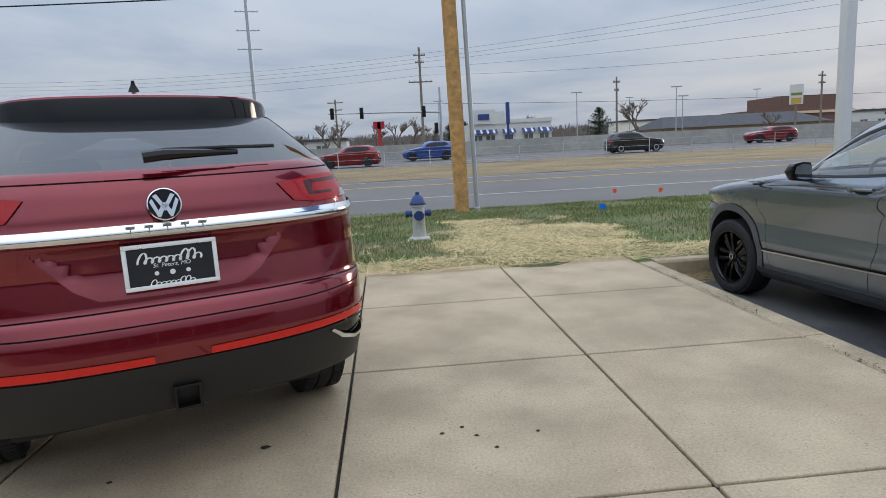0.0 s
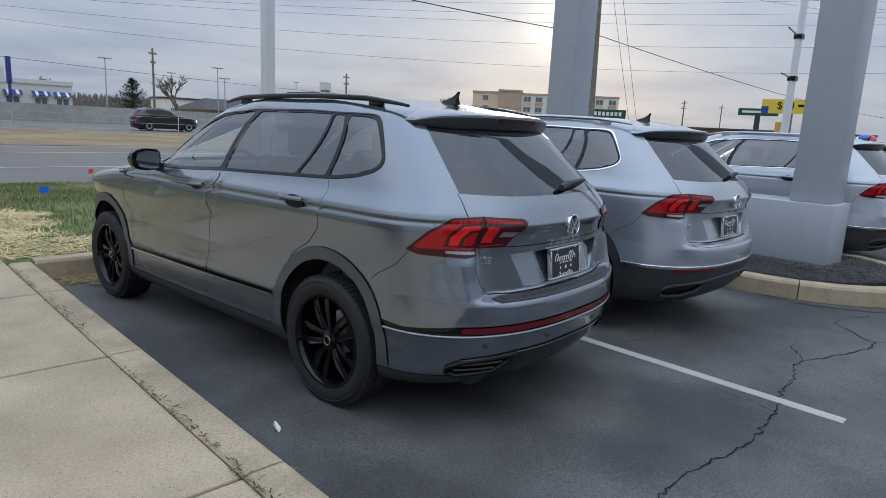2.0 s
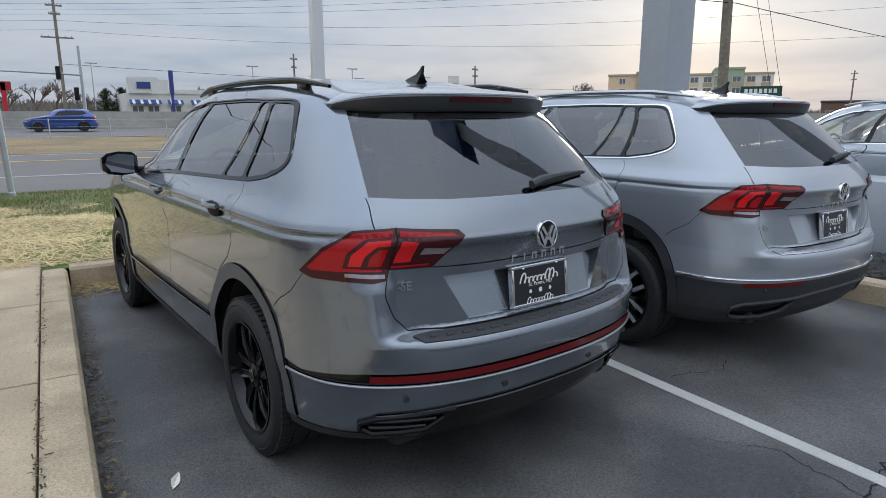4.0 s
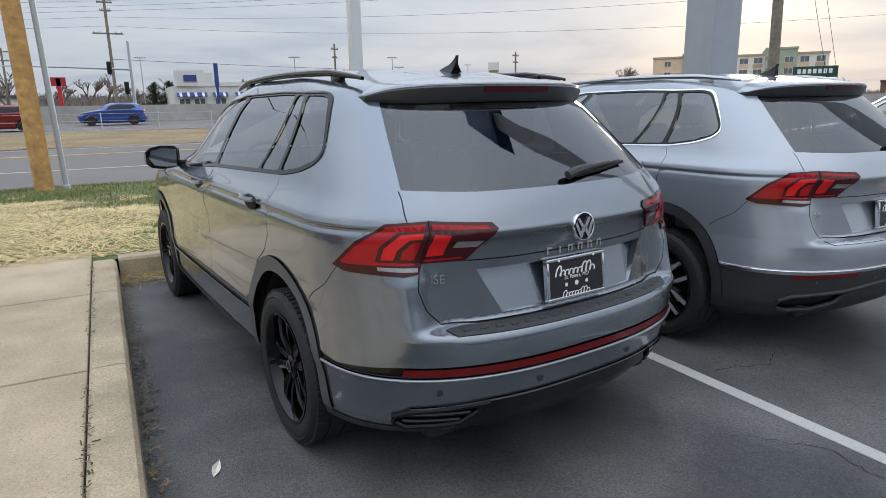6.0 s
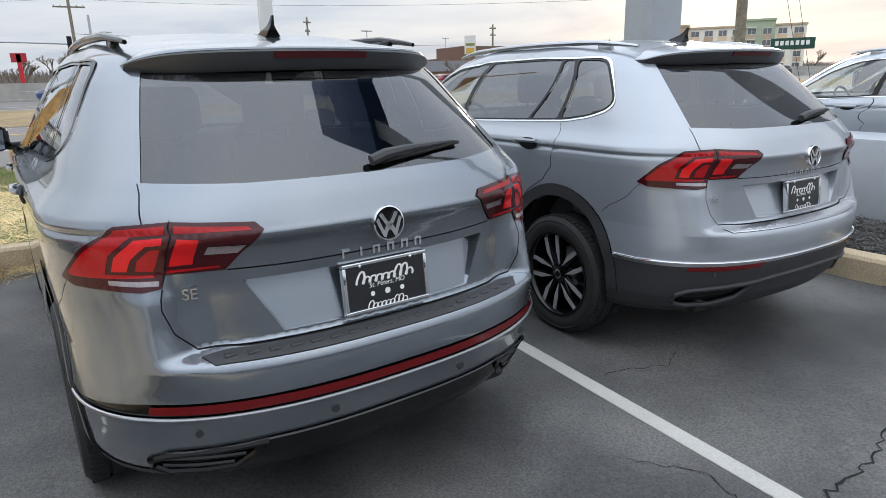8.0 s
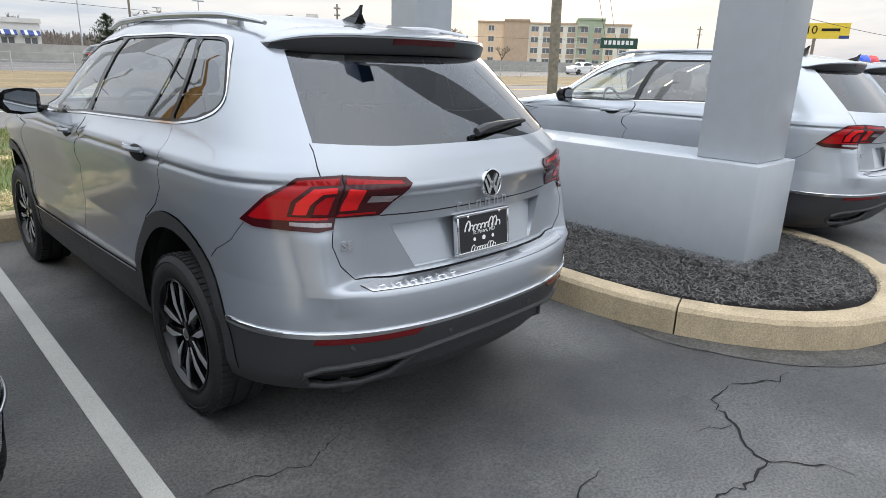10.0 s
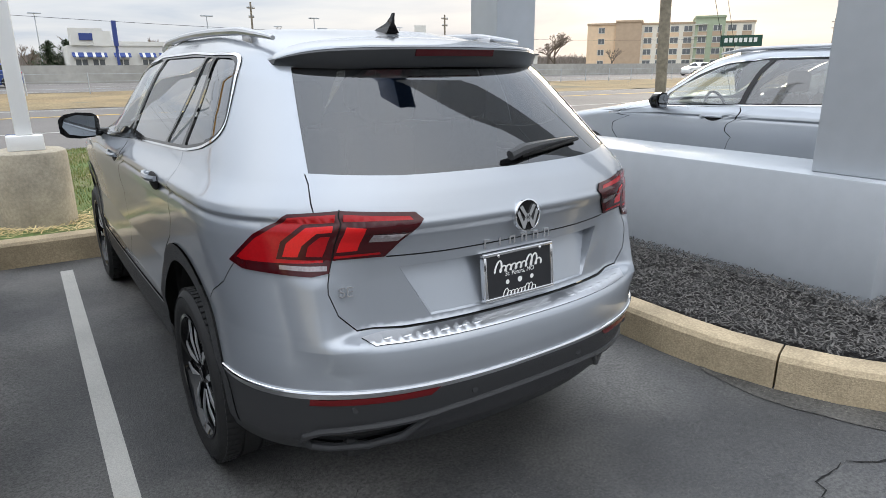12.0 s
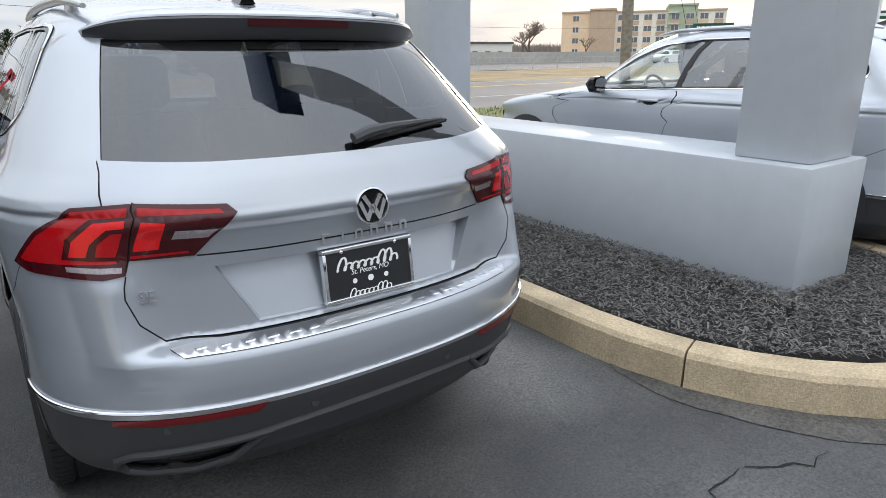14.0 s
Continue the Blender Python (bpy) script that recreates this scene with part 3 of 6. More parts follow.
def suv(name, m, paint_mat, label, group="", r_line=False, fine=True, hero=True, DROP=.05):
    """The compact sport utility car: gloss skin cut into panels, glass, lamps, trim and wheels."""
    S = Skin(**SUV)
    car = thing(name, m, label, "car", group)
    zlo, WB, R, AZ = .17, 2.79, .355, .345
    Y = lambda *p: [("y", a, b) for a, b in p]
    regs = []
    holes, rings = [], []
    for yc in (0.0, WB):
        h, o = arch_ring(S, yc, AZ, .392, .460, zlo, .27)
        holes.append(ring(S, Y(*h))), rings.append(ring(S, Y(*o)))
    regs += [("hole", q, 0) for q in holes]
    regs += [("wheel_arch_r" if i == 0 else "wheel_arch_f", q, .008) for i, q in enumerate(rings)]
    # glass in the sides, with a dark or bright surround
    dlo = [(2.02, 1.085), (1.06, 1.122), (.26, 1.150), (.02, 1.160), (-.14, 1.184), (-.245, 1.216), (-.278, 1.248), (-.272, 1.288), (-.17, 1.418), (-.115, 1.474), (-.06, 1.491), (.45, 1.503), (1.0, 1.497), (1.35, 1.462), (1.62, 1.365), (1.86, 1.215)]
    panes = {"front_side_glass": [(1.90, 1.100), (1.105, 1.132), (.975, 1.489), (1.05, 1.487), (1.34, 1.452), (1.61, 1.352), (1.84, 1.213)],
             "rear_side_glass": [(1.055, 1.134), (.345, 1.158), (.235, 1.490), (.45, 1.494), (.93, 1.490)],
             "vent_glass": [(.325, 1.159), (.095, 1.168), (.125, 1.484), (.215, 1.490)],
             "quarter_glass": [(.065, 1.168), (-.13, 1.195), (-.232, 1.226), (-.262, 1.252), (-.256, 1.285), (-.158, 1.412), (-.106, 1.464), (-.055, 1.481), (.095, 1.486)]}
    for k, q in panes.items():
        regs.append((k, ring(S, soften(Y(*q), 2, r=.012)), -.004))
    regs.append(("window_surround", ring(S, soften(Y(*dlo), 2, r=.02)), .001))
    gw = .006 if r_line else .008
    grow = [(y + (gw if y > 1.2 else -gw if y < -.05 else 0), z + (gw if z > 1.33 else -gw)) for y, z in dlo]
    regs.append(("window_trim", ring(S, soften(Y(*grow), 2, r=.02)), .004))
    # windscreen and rear window
    regs.append(("windscreen", ring(S, [("y", 2.13, 1.125), ("y", 1.64, 1.40), ("y", 1.44, 1.52)]) + [(float(to_flat(3)), 1.53), (float(to_flat(3)), 1.125)], -.003))
    regs.append(("rear_window", ring(S, [("x", 0.0, 1.128), ("x", .40, 1.130), ("x", .645, 1.142), ("x", .60, 1.29), ("x", .545, 1.448), ("x", .40, 1.462), ("x", 0.0, 1.465)]), -.003))
    # rear lamps: outer one wraps round the corner, inner one sits in the tailgate
    out_poly = [("y", -.55, .884), ("y", -.64, .975), ("x", .735, 1.035), ("x", .608, 1.043), ("x", .650, .860), ("x", .70, .853), ("y", -.60, .864)]
    in_poly = [("x", .608, 1.043), ("x", .40, 1.028), ("x", .380, 1.006), ("x", .485, .896), ("x", .642, .896)]
    lamp_cuts = [("lamp_clear_band", [("x", .656, .868), ("x", .70, .869), ("x", .765, .874), ("x", .765, .887), ("x", .70, .883), ("x", .653, .882)]),
                 ("lamp_guide_outer", [("y", -.585, .900), ("y", -.645, .962), ("x", .735, 1.026), ("x", .620, 1.033), ("x", .625, 1.012), ("x", .70, 1.006), ("x", .757, .957), ("x", .770, .905), ("x", .66, .901), ("x", .662, .892), ("y", -.60, .893)]),
                 ("lamp_guide_mid", [("x", .63, 1.002), ("x", .695, .997), ("x", .745, .952), ("x", .756, .912), ("x", .722, .912), ("x", .710, .945), ("x", .672, .982), ("x", .635, .986)]),
                 ("lamp_guide_core", [("x", .640, .974), ("x", .664, .972), ("x", .695, .943), ("x", .703, .913), ("x", .662, .911), ("x", .652, .935)])]
    in_cuts = [("lamp_guide_inner", [("x", .600, 1.032), ("x", .42, 1.018), ("x", .412, 1.006), ("x", .603, 1.014)]),
               ("lamp_guide_hook", [("x", .598, .998), ("x", .548, .994), ("x", .566, .924), ("x", .624, .922)]),
               ("lamp_guide_foot", [("x", .630, .911), ("x", .500, .913), ("x", .497, .906), ("x", .632, .903)]),
               ("reverse_lamp", [("x", .528, .976), ("x", .430, .971), ("x", .452, .947), ("x", .536, .950)])]
    if fine:
        regs.append(("panel_gap8", ribbon(ring(S, [("x", .607, 1.046), ("x", .648, .868)], .02, close=False), .005), .002))
        for k, q in lamp_cuts + in_cuts:
            regs.append((k, ring(S, q, .02), .007))
    regs.append(("rear_lamp_outer", ring(S, out_poly, .02), .006))
    regs.append(("rear_lamp_inner", ring(S, in_poly, .02), .006))
    # plate recess, lower gate, bumper
    pan_z, pan_w = (.684, .856), (.345, .440)
    regs.append(("hole", ring(S, [("x", 0, pan_z[1]), ("x", pan_w[1], pan_z[1]), ("x", pan_w[0], pan_z[0]), ("x", 0, pan_z[0])], .02), 0))
    regs.append(("bumper_tread", ring(S, [("x", 0, .660), ("x", .50, .660), ("x", .585, .657), ("x", .56, .640), ("x", .0, .640)]), .004))
    if fine:
        gate = [("x", .650, .858), ("x", .662, .80), ("x", .64, .73), ("x", .585, .672), ("x", .45, .664), ("x", .0, .664)]
        seams = [gate,
                 [("x", .0, .889), ("x", .30, .889), ("x", .48, .893)],
                 Y((1.075, 1.10), (1.08, 1.0), (1.10, .85), (1.16, .6), (1.22, .42), (1.22, .30)),
                 Y((.06, 1.145), (.03, 1.03), (.05, .90), (.12, .82), (.26, .74), (.37, .63), (.45, .46), (.47, .30)),
                 Y((2.20, 1.06), (2.28, .95), (2.30, .7), (2.27, .45), (2.25, .30)),
                 Y((-.565, .875), (-.50, .80), (-.40, .745), (-.345, .70)),
                 [("x", .654, 1.140), ("x", .664, 1.09), ("x", .672, 1.04)]]
        for i, s in enumerate(seams):
            regs.append(("panel_gap%d" % i, ribbon(ring(S, s, .02, close=False), .003 if i == 5 else .0045), -.006))
    if r_line:
        regs.append(("reflector", ring(S, [("x", 0, .497), ("x", .55, .497), ("x", .735, .500), ("x", .73, .525), ("x", .55, .527), ("x", 0, .527)]), .003))
        regs.append(("bumper_line", ring(S, [("x", 0, .478), ("x", .735, .480), ("y", -.44, .478), ("y", -.44, .488), ("x", .735, .490), ("x", 0, .488)]), .005))
        regs.append(("bumper_band", ring(S, [("x", 0, .488), ("x", .735, .490), ("y", -.44, .488), ("y", -.43, .520), ("y", -.55, .508), ("x", .745, .532), ("x", 0, .535)]), -.004))
        regs.append(("exhaust_trim", ring(S, [("x", .44, .365), ("x", .70, .345), ("x", .745, .32), ("x", .735, .285), ("x", .69, .262), ("x", .52, .275)]), -.006))
        regs.append(("diffuser_line", ring(S, [("x", 0, .385), ("x", .42, .383), ("x", .70, .362), ("x", .70, .354), ("x", .42, .374), ("x", 0, .376)]), .008))
        regs.append(("diffuser", ring(S, [("x", 0, .376), ("x", .42, .374), ("x", .46, .34), ("x", .52, .275), ("x", .50, .17), ("x", 0, .17)]), .003))
        regs.append(("bumper_lip", ring(S, [("x", 0, .255), ("x", .70, .258), ("y", -.44, .26), ("y", -.30, .26), ("y", -.28, .17), ("x", 0, .17)]), .003))
        regs.append(("sill", ring(S, Y((2.42, .26), (.40, .27), (.30, .26), (.30, .17), (2.50, .17))), .003))
        regs.append(("sill_line", ring(S, Y((2.34, .415), (.47, .445), (.47, .458), (2.34, .428))), .008))
        regs.append(("sill_band", ring(S, Y((2.34, .428), (.47, .458), (.47, .475), (2.34, .445))), .002))
    else:
        regs.append(("reflector", ring(S, [("x", .40, .456), ("x", .735, .450), ("x", .735, .472), ("x", .37, .480)]), .007))
        regs.append(("bumper_line", ring(S, [("x", 0, .481), ("x", .735, .474), ("y", -.44, .474), ("y", -.44, .486), ("x", .735, .492), ("x", 0, .499)]), .006))
        regs.append(("tailpipe_trim", ring(S, [("x", .38, .360), ("x", .55, .352), ("x", .70, .334), ("x", .735, .305), ("x", .72, .262), ("x", .66, .245), ("x", .55, .252), ("x", .45, .29)]), -.012))
        regs.append(("lower_bumper", ring(S, [("x", 0, .481), ("x", .735, .474), ("y", -.44, .474), ("y", -.30, .27), ("y", -.28, .17), ("x", 0, .17)]), .004))
        regs.append(("sill_line", ring(S, Y((2.34, .400), (.47, .430), (.47, .440), (2.34, .410))), .008))
        regs.append(("sill", ring(S, Y((2.42, .40), (.40, .43), (.30, .26), (.30, .17), (2.50, .17))), .004))
    d = flatten(S, regs, zlo, fine)
    trimm = M_GLOSSB if r_line else M_CHROME
    arch = mat("arch_plastic", (0.075, 0.08, 0.086), .45, grain=.08, scale=200) if r_line else M_CLAD
    mats = {"shell": paint_mat, "wheel_arch_r": arch, "wheel_arch_f": arch, "front_side_glass": M_GLASS_F, "rear_side_glass": M_GLASS_S, "vent_glass": M_GLASS_S, "quarter_glass": M_GLASS_S,
            "window_surround": M_GLOSSB, "window_trim": trimm, "windscreen": M_GLASS_L, "rear_window": M_GLASS_D, "rear_lamp_outer": M_LENSD, "rear_lamp_inner": M_LENSD, "lamp_clear_band": M_LENSW,
            "lamp_guide_outer": M_LENS, "lamp_guide_mid": M_LENSB, "lamp_guide_core": M_LENS, "lamp_guide_foot": M_LENS, "lamp_guide_inner": M_LENS, "lamp_guide_hook": M_LENSB, "reverse_lamp": M_LENSW,
            "bumper_tread": M_CLAD if r_line else M_ALU, "panel_gap": M_SEAM, "reflector": M_REFL, "bumper_line": M_ALU, "bumper_band": M_GLOSSB, "exhaust_trim": M_GLOSSB,
            "diffuser_line": M_ALU, "diffuser": M_GLOSSB, "sill_line": M_ALU, "sill_band": M_GLOSSB, "tailpipe_trim": M_GLOSSB, "bumper_lip": M_CLAD, "lower_bumper": M_CLAD, "sill": M_CLAD}
    single = ("front_side_glass", "rear_side_glass", "vent_glass", "quarter_glass", "rear_lamp_outer", "rear_lamp_inner", "wheel_arch_r", "wheel_arch_f", "window_trim", "window_surround", "sill", "sill_line", "exhaust_trim", "tailpipe_trim", "sill_band", "bumper_lip")
    subs = {"rear_lamp_outer": ("lamp_clear_band", "lamp_guide_outer", "lamp_guide_mid", "lamp_guide_core"), "rear_lamp_inner": ("lamp_guide_inner", "lamp_guide_hook", "lamp_guide_foot", "reverse_lamp")}
    child = {c for v in subs.values() for c in v}
    labels = {"rear_lamp_outer": "red rear lamp cluster", "rear_lamp_inner": "red rear lamp cluster", "rear_window": "dark tinted rear window", "bumper_tread": "ribbed loading edge strip", "reverse_lamp": "clear reversing lamp",
              "window_trim": "black window trim" if r_line else "chrome window trim", "lower_bumper": "dark textured plastic lower bumper"}
    for k, g in d.items():
        if k == "hole" or k in child:
            continue
        gap = k.startswith("panel_gap")
        base = "wheel_arch" if k.startswith("wheel_arch") else "body_shell" if k == "shell" else "panel_gap" if gap else k
        mats.setdefault(k, M_SEAM)
        if k in single or (gap and k not in ("panel_gap0", "panel_gap1")) or (k == "reflector" and not r_line):
            for q in (g, mirrored(*g)):
                ob = skin_part(base, q, mats[k], car, labels.get(k, ""))
                for c in subs.get(k, ()):
                    if c in d:
                        skin_part(c, d[c] if q is g else mirrored(*d[c]), mats[c], ob, labels.get(c, ""))
        else:
            skin_part(base, both(g), mats[k], car, labels.get(k, ""))
    # plate pan: deep under its upper edge, running out flush below
    def pan(u, t, deep):
        z = pan_z[0] + (pan_z[1] - pan_z[0]) * t
        x = u * (pan_w[0] + (pan_w[1] - pan_w[0]) * t)
        y = float(S.point(S.from_x(abs(x), z), z)[1])
        return (x, y + (.005 + .046 * t if deep else 0), z)
    nu, nt = 21, 7
    us, ts = np.linspace(-1, 1, nu), np.linspace(0, 1, nt)
    bm = bmesh.new()
    grid = [[bm.verts.new(pan(.975 * u, .03 + .94 * t, True)) for u in us] for t in ts]
    for a, b in zip(grid, grid[1:]):
        for i in range(nu - 1):
            bm.faces.new((a[i], a[i + 1], b[i + 1], b[i]))
    inner = grid[0] + [r_[-1] for r_ in grid[1:]] + grid[-1][-2::-1] + [r_[0] for r_ in grid[-2:0:-1]]
    outer = [(u, 0) for u in us] + [(1, t) for t in ts[1:]] + [(u, 1) for u in us[-2::-1]] + [(-1, t) for t in ts[-2:0:-1]]
    outer = [bm.verts.new(pan(u, t, False)) for u, t in outer]
    for i in range(len(inner)):
        j = (i + 1) % len(inner)
        bm.faces.new((inner[i], inner[j], outer[j], outer[i]))
    part("plate_recess", bm, paint_mat, car, "", True, .25)
    # roof cap
    out = [S.point(p, S.ztop) for p in np.linspace(0, 3, 60 if fine else 26)]
    loop = [Vector(p) for p in out] + [Vector((-p[0], p[1], p[2])) for p in out[-2:0:-1]]
    cen = Vector((0, .55, S.ztop))
    bm = bmesh.new()
    prev = None
    for k in (1.0, .93, .8, .6, .35, .12):
        row = [bm.verts.new(cen + (p - cen) * k + Vector((0, 0, .016 * (1 - k * k)))) for p in loop]
        if prev:
            for i in range(len(row)):
                bm.faces.new((prev[i], prev[(i + 1) % len(row)], row[(i + 1) % len(row)], row[i]))
        prev = row
    bm.faces.new(prev)
    part("roof", bm, paint_mat, car)
    # spoiler: painted wing with a black rear band
    def edge(x):
        return float(S.point(S.from_x(abs(x), 1.47), 1.47)[1])
    def wing(sec, xs):
        return [[(x, edge(x) + y, 1.475 + (z - 1.475) * (1 - .75 * (abs(x) / .585) ** 9) - (.010 + .10 * max(0, y)) * (abs(x) / .585) ** 2) for y, z in sec] for x in xs]
    xs = list(np.linspace(-.585, .585, 41))
    bm = bmesh.new()
    loft(bm, wing([(.42, 1.560), (.28, 1.563), (.12, 1.549), (-.03, 1.527), (-.052, 1.520), (-.054, 1.514), (.02, 1.508), (.42, 1.52)], xs))
    part("spoiler", bm, paint_mat, car, "", True, .9)
    bm = bmesh.new()
    loft(bm, wing([(.06, 1.512), (-.050, 1.516), (-.060, 1.506), (-.048, 1.460), (-.036, 1.446), (-.01, 1.440), (.06, 1.445)], xs))
    part("spoiler_band", bm, M_SPOIL, car, "dark grey lower band of the roof spoiler")
    bm = bmesh.new()
    loft(bm, wing([(-.03, 1.508), (-.0635, 1.505), (-.0595, 1.483), (-.03, 1.483)], list(np.linspace(-.17, .17, 9))))
    part("brake_light", bm, M_LENSD, car, "dark red high brake light")
    # roof rails
    for sx in (-1, 1):
        bm = bmesh.new()
        secs = []
        for k in np.linspace(0, 1, 30):
            y = -.24 + 1.74 * k
            rise = min(1, (k / .17) ** .8) * min(1, ((1 - k) / .13) ** .8)
            zc_, xc_ = 1.546 + .022 * math.sin(k * math.pi) + .024 * rise, sx * (.560 + .030 * math.sin(k * math.pi))
            hh, ww = .008 + .008 * rise, .008 + .010 * rise
            secs.append([(xc_ + ww * math.cos(a), y, zc_ + hh * math.sin(a)) for a in np.linspace(0, 2 * math.pi, 11)[:-1]])
        loft(bm, secs)
        for y0 in (.0, 1.26):
            box(bm, min(sx * .545, sx * .575), max(sx * .545, sx * .575), y0 - .05, y0 + .05, 1.53, 1.575, .008)
        part("roof_rail", bm, M_GLOSSB if r_line else M_ALU, car, "black roof rail" if r_line else "silver roof rail")
    # aerial fin
    bm = bmesh.new()
    loft(bm, [[(sx * w, y, z) for sx, y in ((-1, y0), (1, y0), (1, y1), (-1, y1))] for w, y0, y1, z in ((.030, -.10, .05, 1.580), (.018, -.10, .0, 1.602), (.008, -.102, -.055, 1.620), (.005, -.108, -.085, 1.640), (.003, -.115, -.10, 1.658))])
    part("aerial_fin", bm, M_GLOSSB, car)
    # mirrors
    for sx in (-1, 1):
        bm = bmesh.new()
        loft(bm, [[(sx * x, 1.83 - .012 * k + dy * g, 1.135 + .9 * dz * h) for dy, dz in ((-.055, -.08), (-.06, .0), (-.055, .085), (.02, .08), (.075, .01), (.02, -.08))] for k, (x, h, g) in enumerate([(.905, .62, .7), (.94, .92, 1), (1.02, 1.0, 1), (1.085, .86, .9), (1.115, .5, .6)])])
        bmesh.ops.subdivide_edges(bm, edges=list(bm.edges), cuts=1, smooth=.6)
        mir = part("door_mirror", bm, M_GLOSSB, car, "", True, 1.2)
        bm = bmesh.new()
        pts = [(sx * .935, 1.10), (sx * .93, 1.22), (sx * 1.02, 1.235), (sx * 1.085, 1.215), (sx * 1.10, 1.165), (sx * 1.07, 1.115), (sx * 1.0, 1.10)]
        bm.faces.new([bm.verts.new((a, 1.757 - .15 * (abs(a) - .93), 1.135 + .9 * (b - 1.165))) for a, b in pts])
        part("mirror_glass", bm, M_MIRR, mir, "mirror glass", smooth=False)
        bm = bmesh.new()
        box(bm, min(sx * .84, sx * .93), max(sx * .84, sx * .93), 1.83, 1.90, 1.065, 1.11, .012)
        part("mirror_foot", bm, M_GLOSSB, mir)
    # door handles
    for sx in (-1, 1):
        for y0, z0 in ((1.30, 1.010), (.26, 1.030)):
            xs0 = float(S.point(S.from_y(y0, z0), z0)[0])
            bm = bmesh.new()
            sec = []
            for k in np.linspace(0, 1, 9):
                y = y0 + .10 - .20 * k
                o = .014 + .022 * math.sin(math.pi * min(max((k - .02) / .96, 0), 1)) ** .5
                sec.append([(sx * (xs0 + o + a), y, z0 + .010 + b) for a, b in ((-.010, -.009), (0, -.011), (.005, 0), (0, .011), (-.010, .009))])
            loft(bm, sec)
            box(bm, min(sx * (xs0 - .01), sx * (xs0 + .02)), max(sx * (xs0 - .01), sx * (xs0 + .02)), y0 + .085, y0 + .115, z0 - .014, z0 + .014, .005)
            hnd = part("door_handle", bm, paint_mat, car)
            # near-black ellipsoid under the handle, painting the shade of its hollow cup
            bm = bmesh.new()
            bmesh.ops.create_uvsphere(bm, u_segments=14, v_segments=8, radius=1, matrix=Matrix.Translation((sx * (xs0 - .001), y0 - .01, z0 - .010)) @ Matrix.Diagonal((.012, .085, .036, 1)))
            part("handle_cup_shade", bm, M_SEAM, hnd)
        bm = bmesh.new()
        xw = float(S.point(S.from_y(2.40, 1.02), 1.0)[0])
        box(bm, min(sx * (xw - .01), sx * (xw + .012)), max(sx * (xw - .01), sx * (xw + .012)), 2.31, 2.47, .985, 1.008, .004)
        part("fender_trim", bm, trimm, car)
    # rear wiper
    bm = bmesh.new()
    def rw(x, z, o):
        p = S.point(S.from_x(abs(x), z), z)
        return (x, p[1] - o, z + o * .6)
    tube(bm, [rw(.0, 1.150, .018), rw(.05, 1.160, .028), rw(.14, 1.170, .026), rw(.26, 1.178, .018), rw(.38, 1.182, .012)], [.018, .019, .014, .010, .006], 8)
    wip = part("rear_wiper", bm, M_CLAD, car, "black rear wiper arm")
    bm = bmesh.new()
    tube(bm, [rw(.06, 1.150, .008), rw(.22, 1.164, .008), rw(.40, 1.178, .01)], .007, 6)
    part("wiper_blade", bm, M_RUBBER, wip)
    # badge, letters and plate
    badge(car, 0, -.936, .975, .056, -6)
    for i in range(6):
        x, w_ = (i - 2.5) * .053, .004 if i == 1 else .013
        y_ = float(S.point(S.from_x(abs(x), .882), .882)[1])
        bm = bmesh.new()
        box(bm, x - w_, x - w_ + .007, y_ - .007, y_ + .004, .874, .902)
        if i != 1:
            box(bm, x - w_ + .007, x + w_, y_ - .007, y_ + .004, .895, .902)
        if i > 1:
            box(bm, x + w_ - .007, x + w_, y_ - .007, y_ + .004, .874, .895)
        part("name_stroke", bm, M_CHROME, car, smooth=False)
    xs_, zs_ = (-.585, .835) if r_line else (-.612, .80)
    ys_ = S.point(S.from_x(abs(xs_), zs_), zs_)[1]
    letters("trim_letters", "SE", .046, .003, M_CHROME, car, pose(xs_, ys_ - .013, zs_, 90, 0, -19), "chrome trim letters")
    plate(car, -.905, .772)
    # ribs of the loading edge
    if fine:
        for i in range(18):
            x = -.51 + i * .06
            p = S.point(S.from_x(abs(x), .652), .652)
            bm = bmesh.new()
            box(bm, x - .019, x + .019, p[1] - .009, p[1] + .026, .645, .6585 if r_line else .6550, .003, 1)
            part("tread_rib", bm, M_CLAD if r_line else M_ALU, car)
    rim = [(.44, .365), (.58, .357), (.70, .345), (.742, .32), (.733, .288), (.69, .262), (.60, .268), (.52, .275), (.47, .33)] if r_line else [(.36, .372), (.46, .362), (.55, .356), (.64, .346), (.70, .337), (.738, .310), (.735, .275), (.71, .25), (.66, .238), (.55, .245), (.46, .283)]
    for sx in (-1, 1):
        loop_ = [S.point(S.from_x(a, b), b) for a, b in rim + rim[:2]]
        bm = bmesh.new()
        tube(bm, [(sx * q[0], q[1] - .006, q[2]) for q in loop_], .013 if r_line else .014, 8)
        part("exhaust_rim", bm, M_GLOSSB if r_line else M_CLAD, car, "exhaust trim surround")
        for z0, x0, x1 in (((.328, .50, .71), (.298, .53, .71)) if r_line else ()):
            bm = bmesh.new()
            pts = [S.point(S.from_x(x, z0), z0) for x in np.linspace(x0, x1, 8)]
            tube(bm, [(sx * q[0], q[1] - .002, q[2]) for q in pts], .007, 6)
            part("exhaust_louvre", bm, M_GLOSSB, car)
    zs2, rs2 = (.484, .0055) if r_line else (.494, .0055)
    if not r_line:
        # ridge that joins the two exhaust surrounds
        ridge = [S.point(S.from_x(x, z), z) for x, z in ((0, .388), (.10, .388), (.20, .386), (.30, .380), (.38, .370))]
        ridge = [(-q[0], q[1] - .004, q[2]) for q in ridge[:0:-1]] + [(q[0], q[1] - .004, q[2]) for q in ridge]
        bm = bmesh.new()
        tube(bm, ridge, .014, 8)
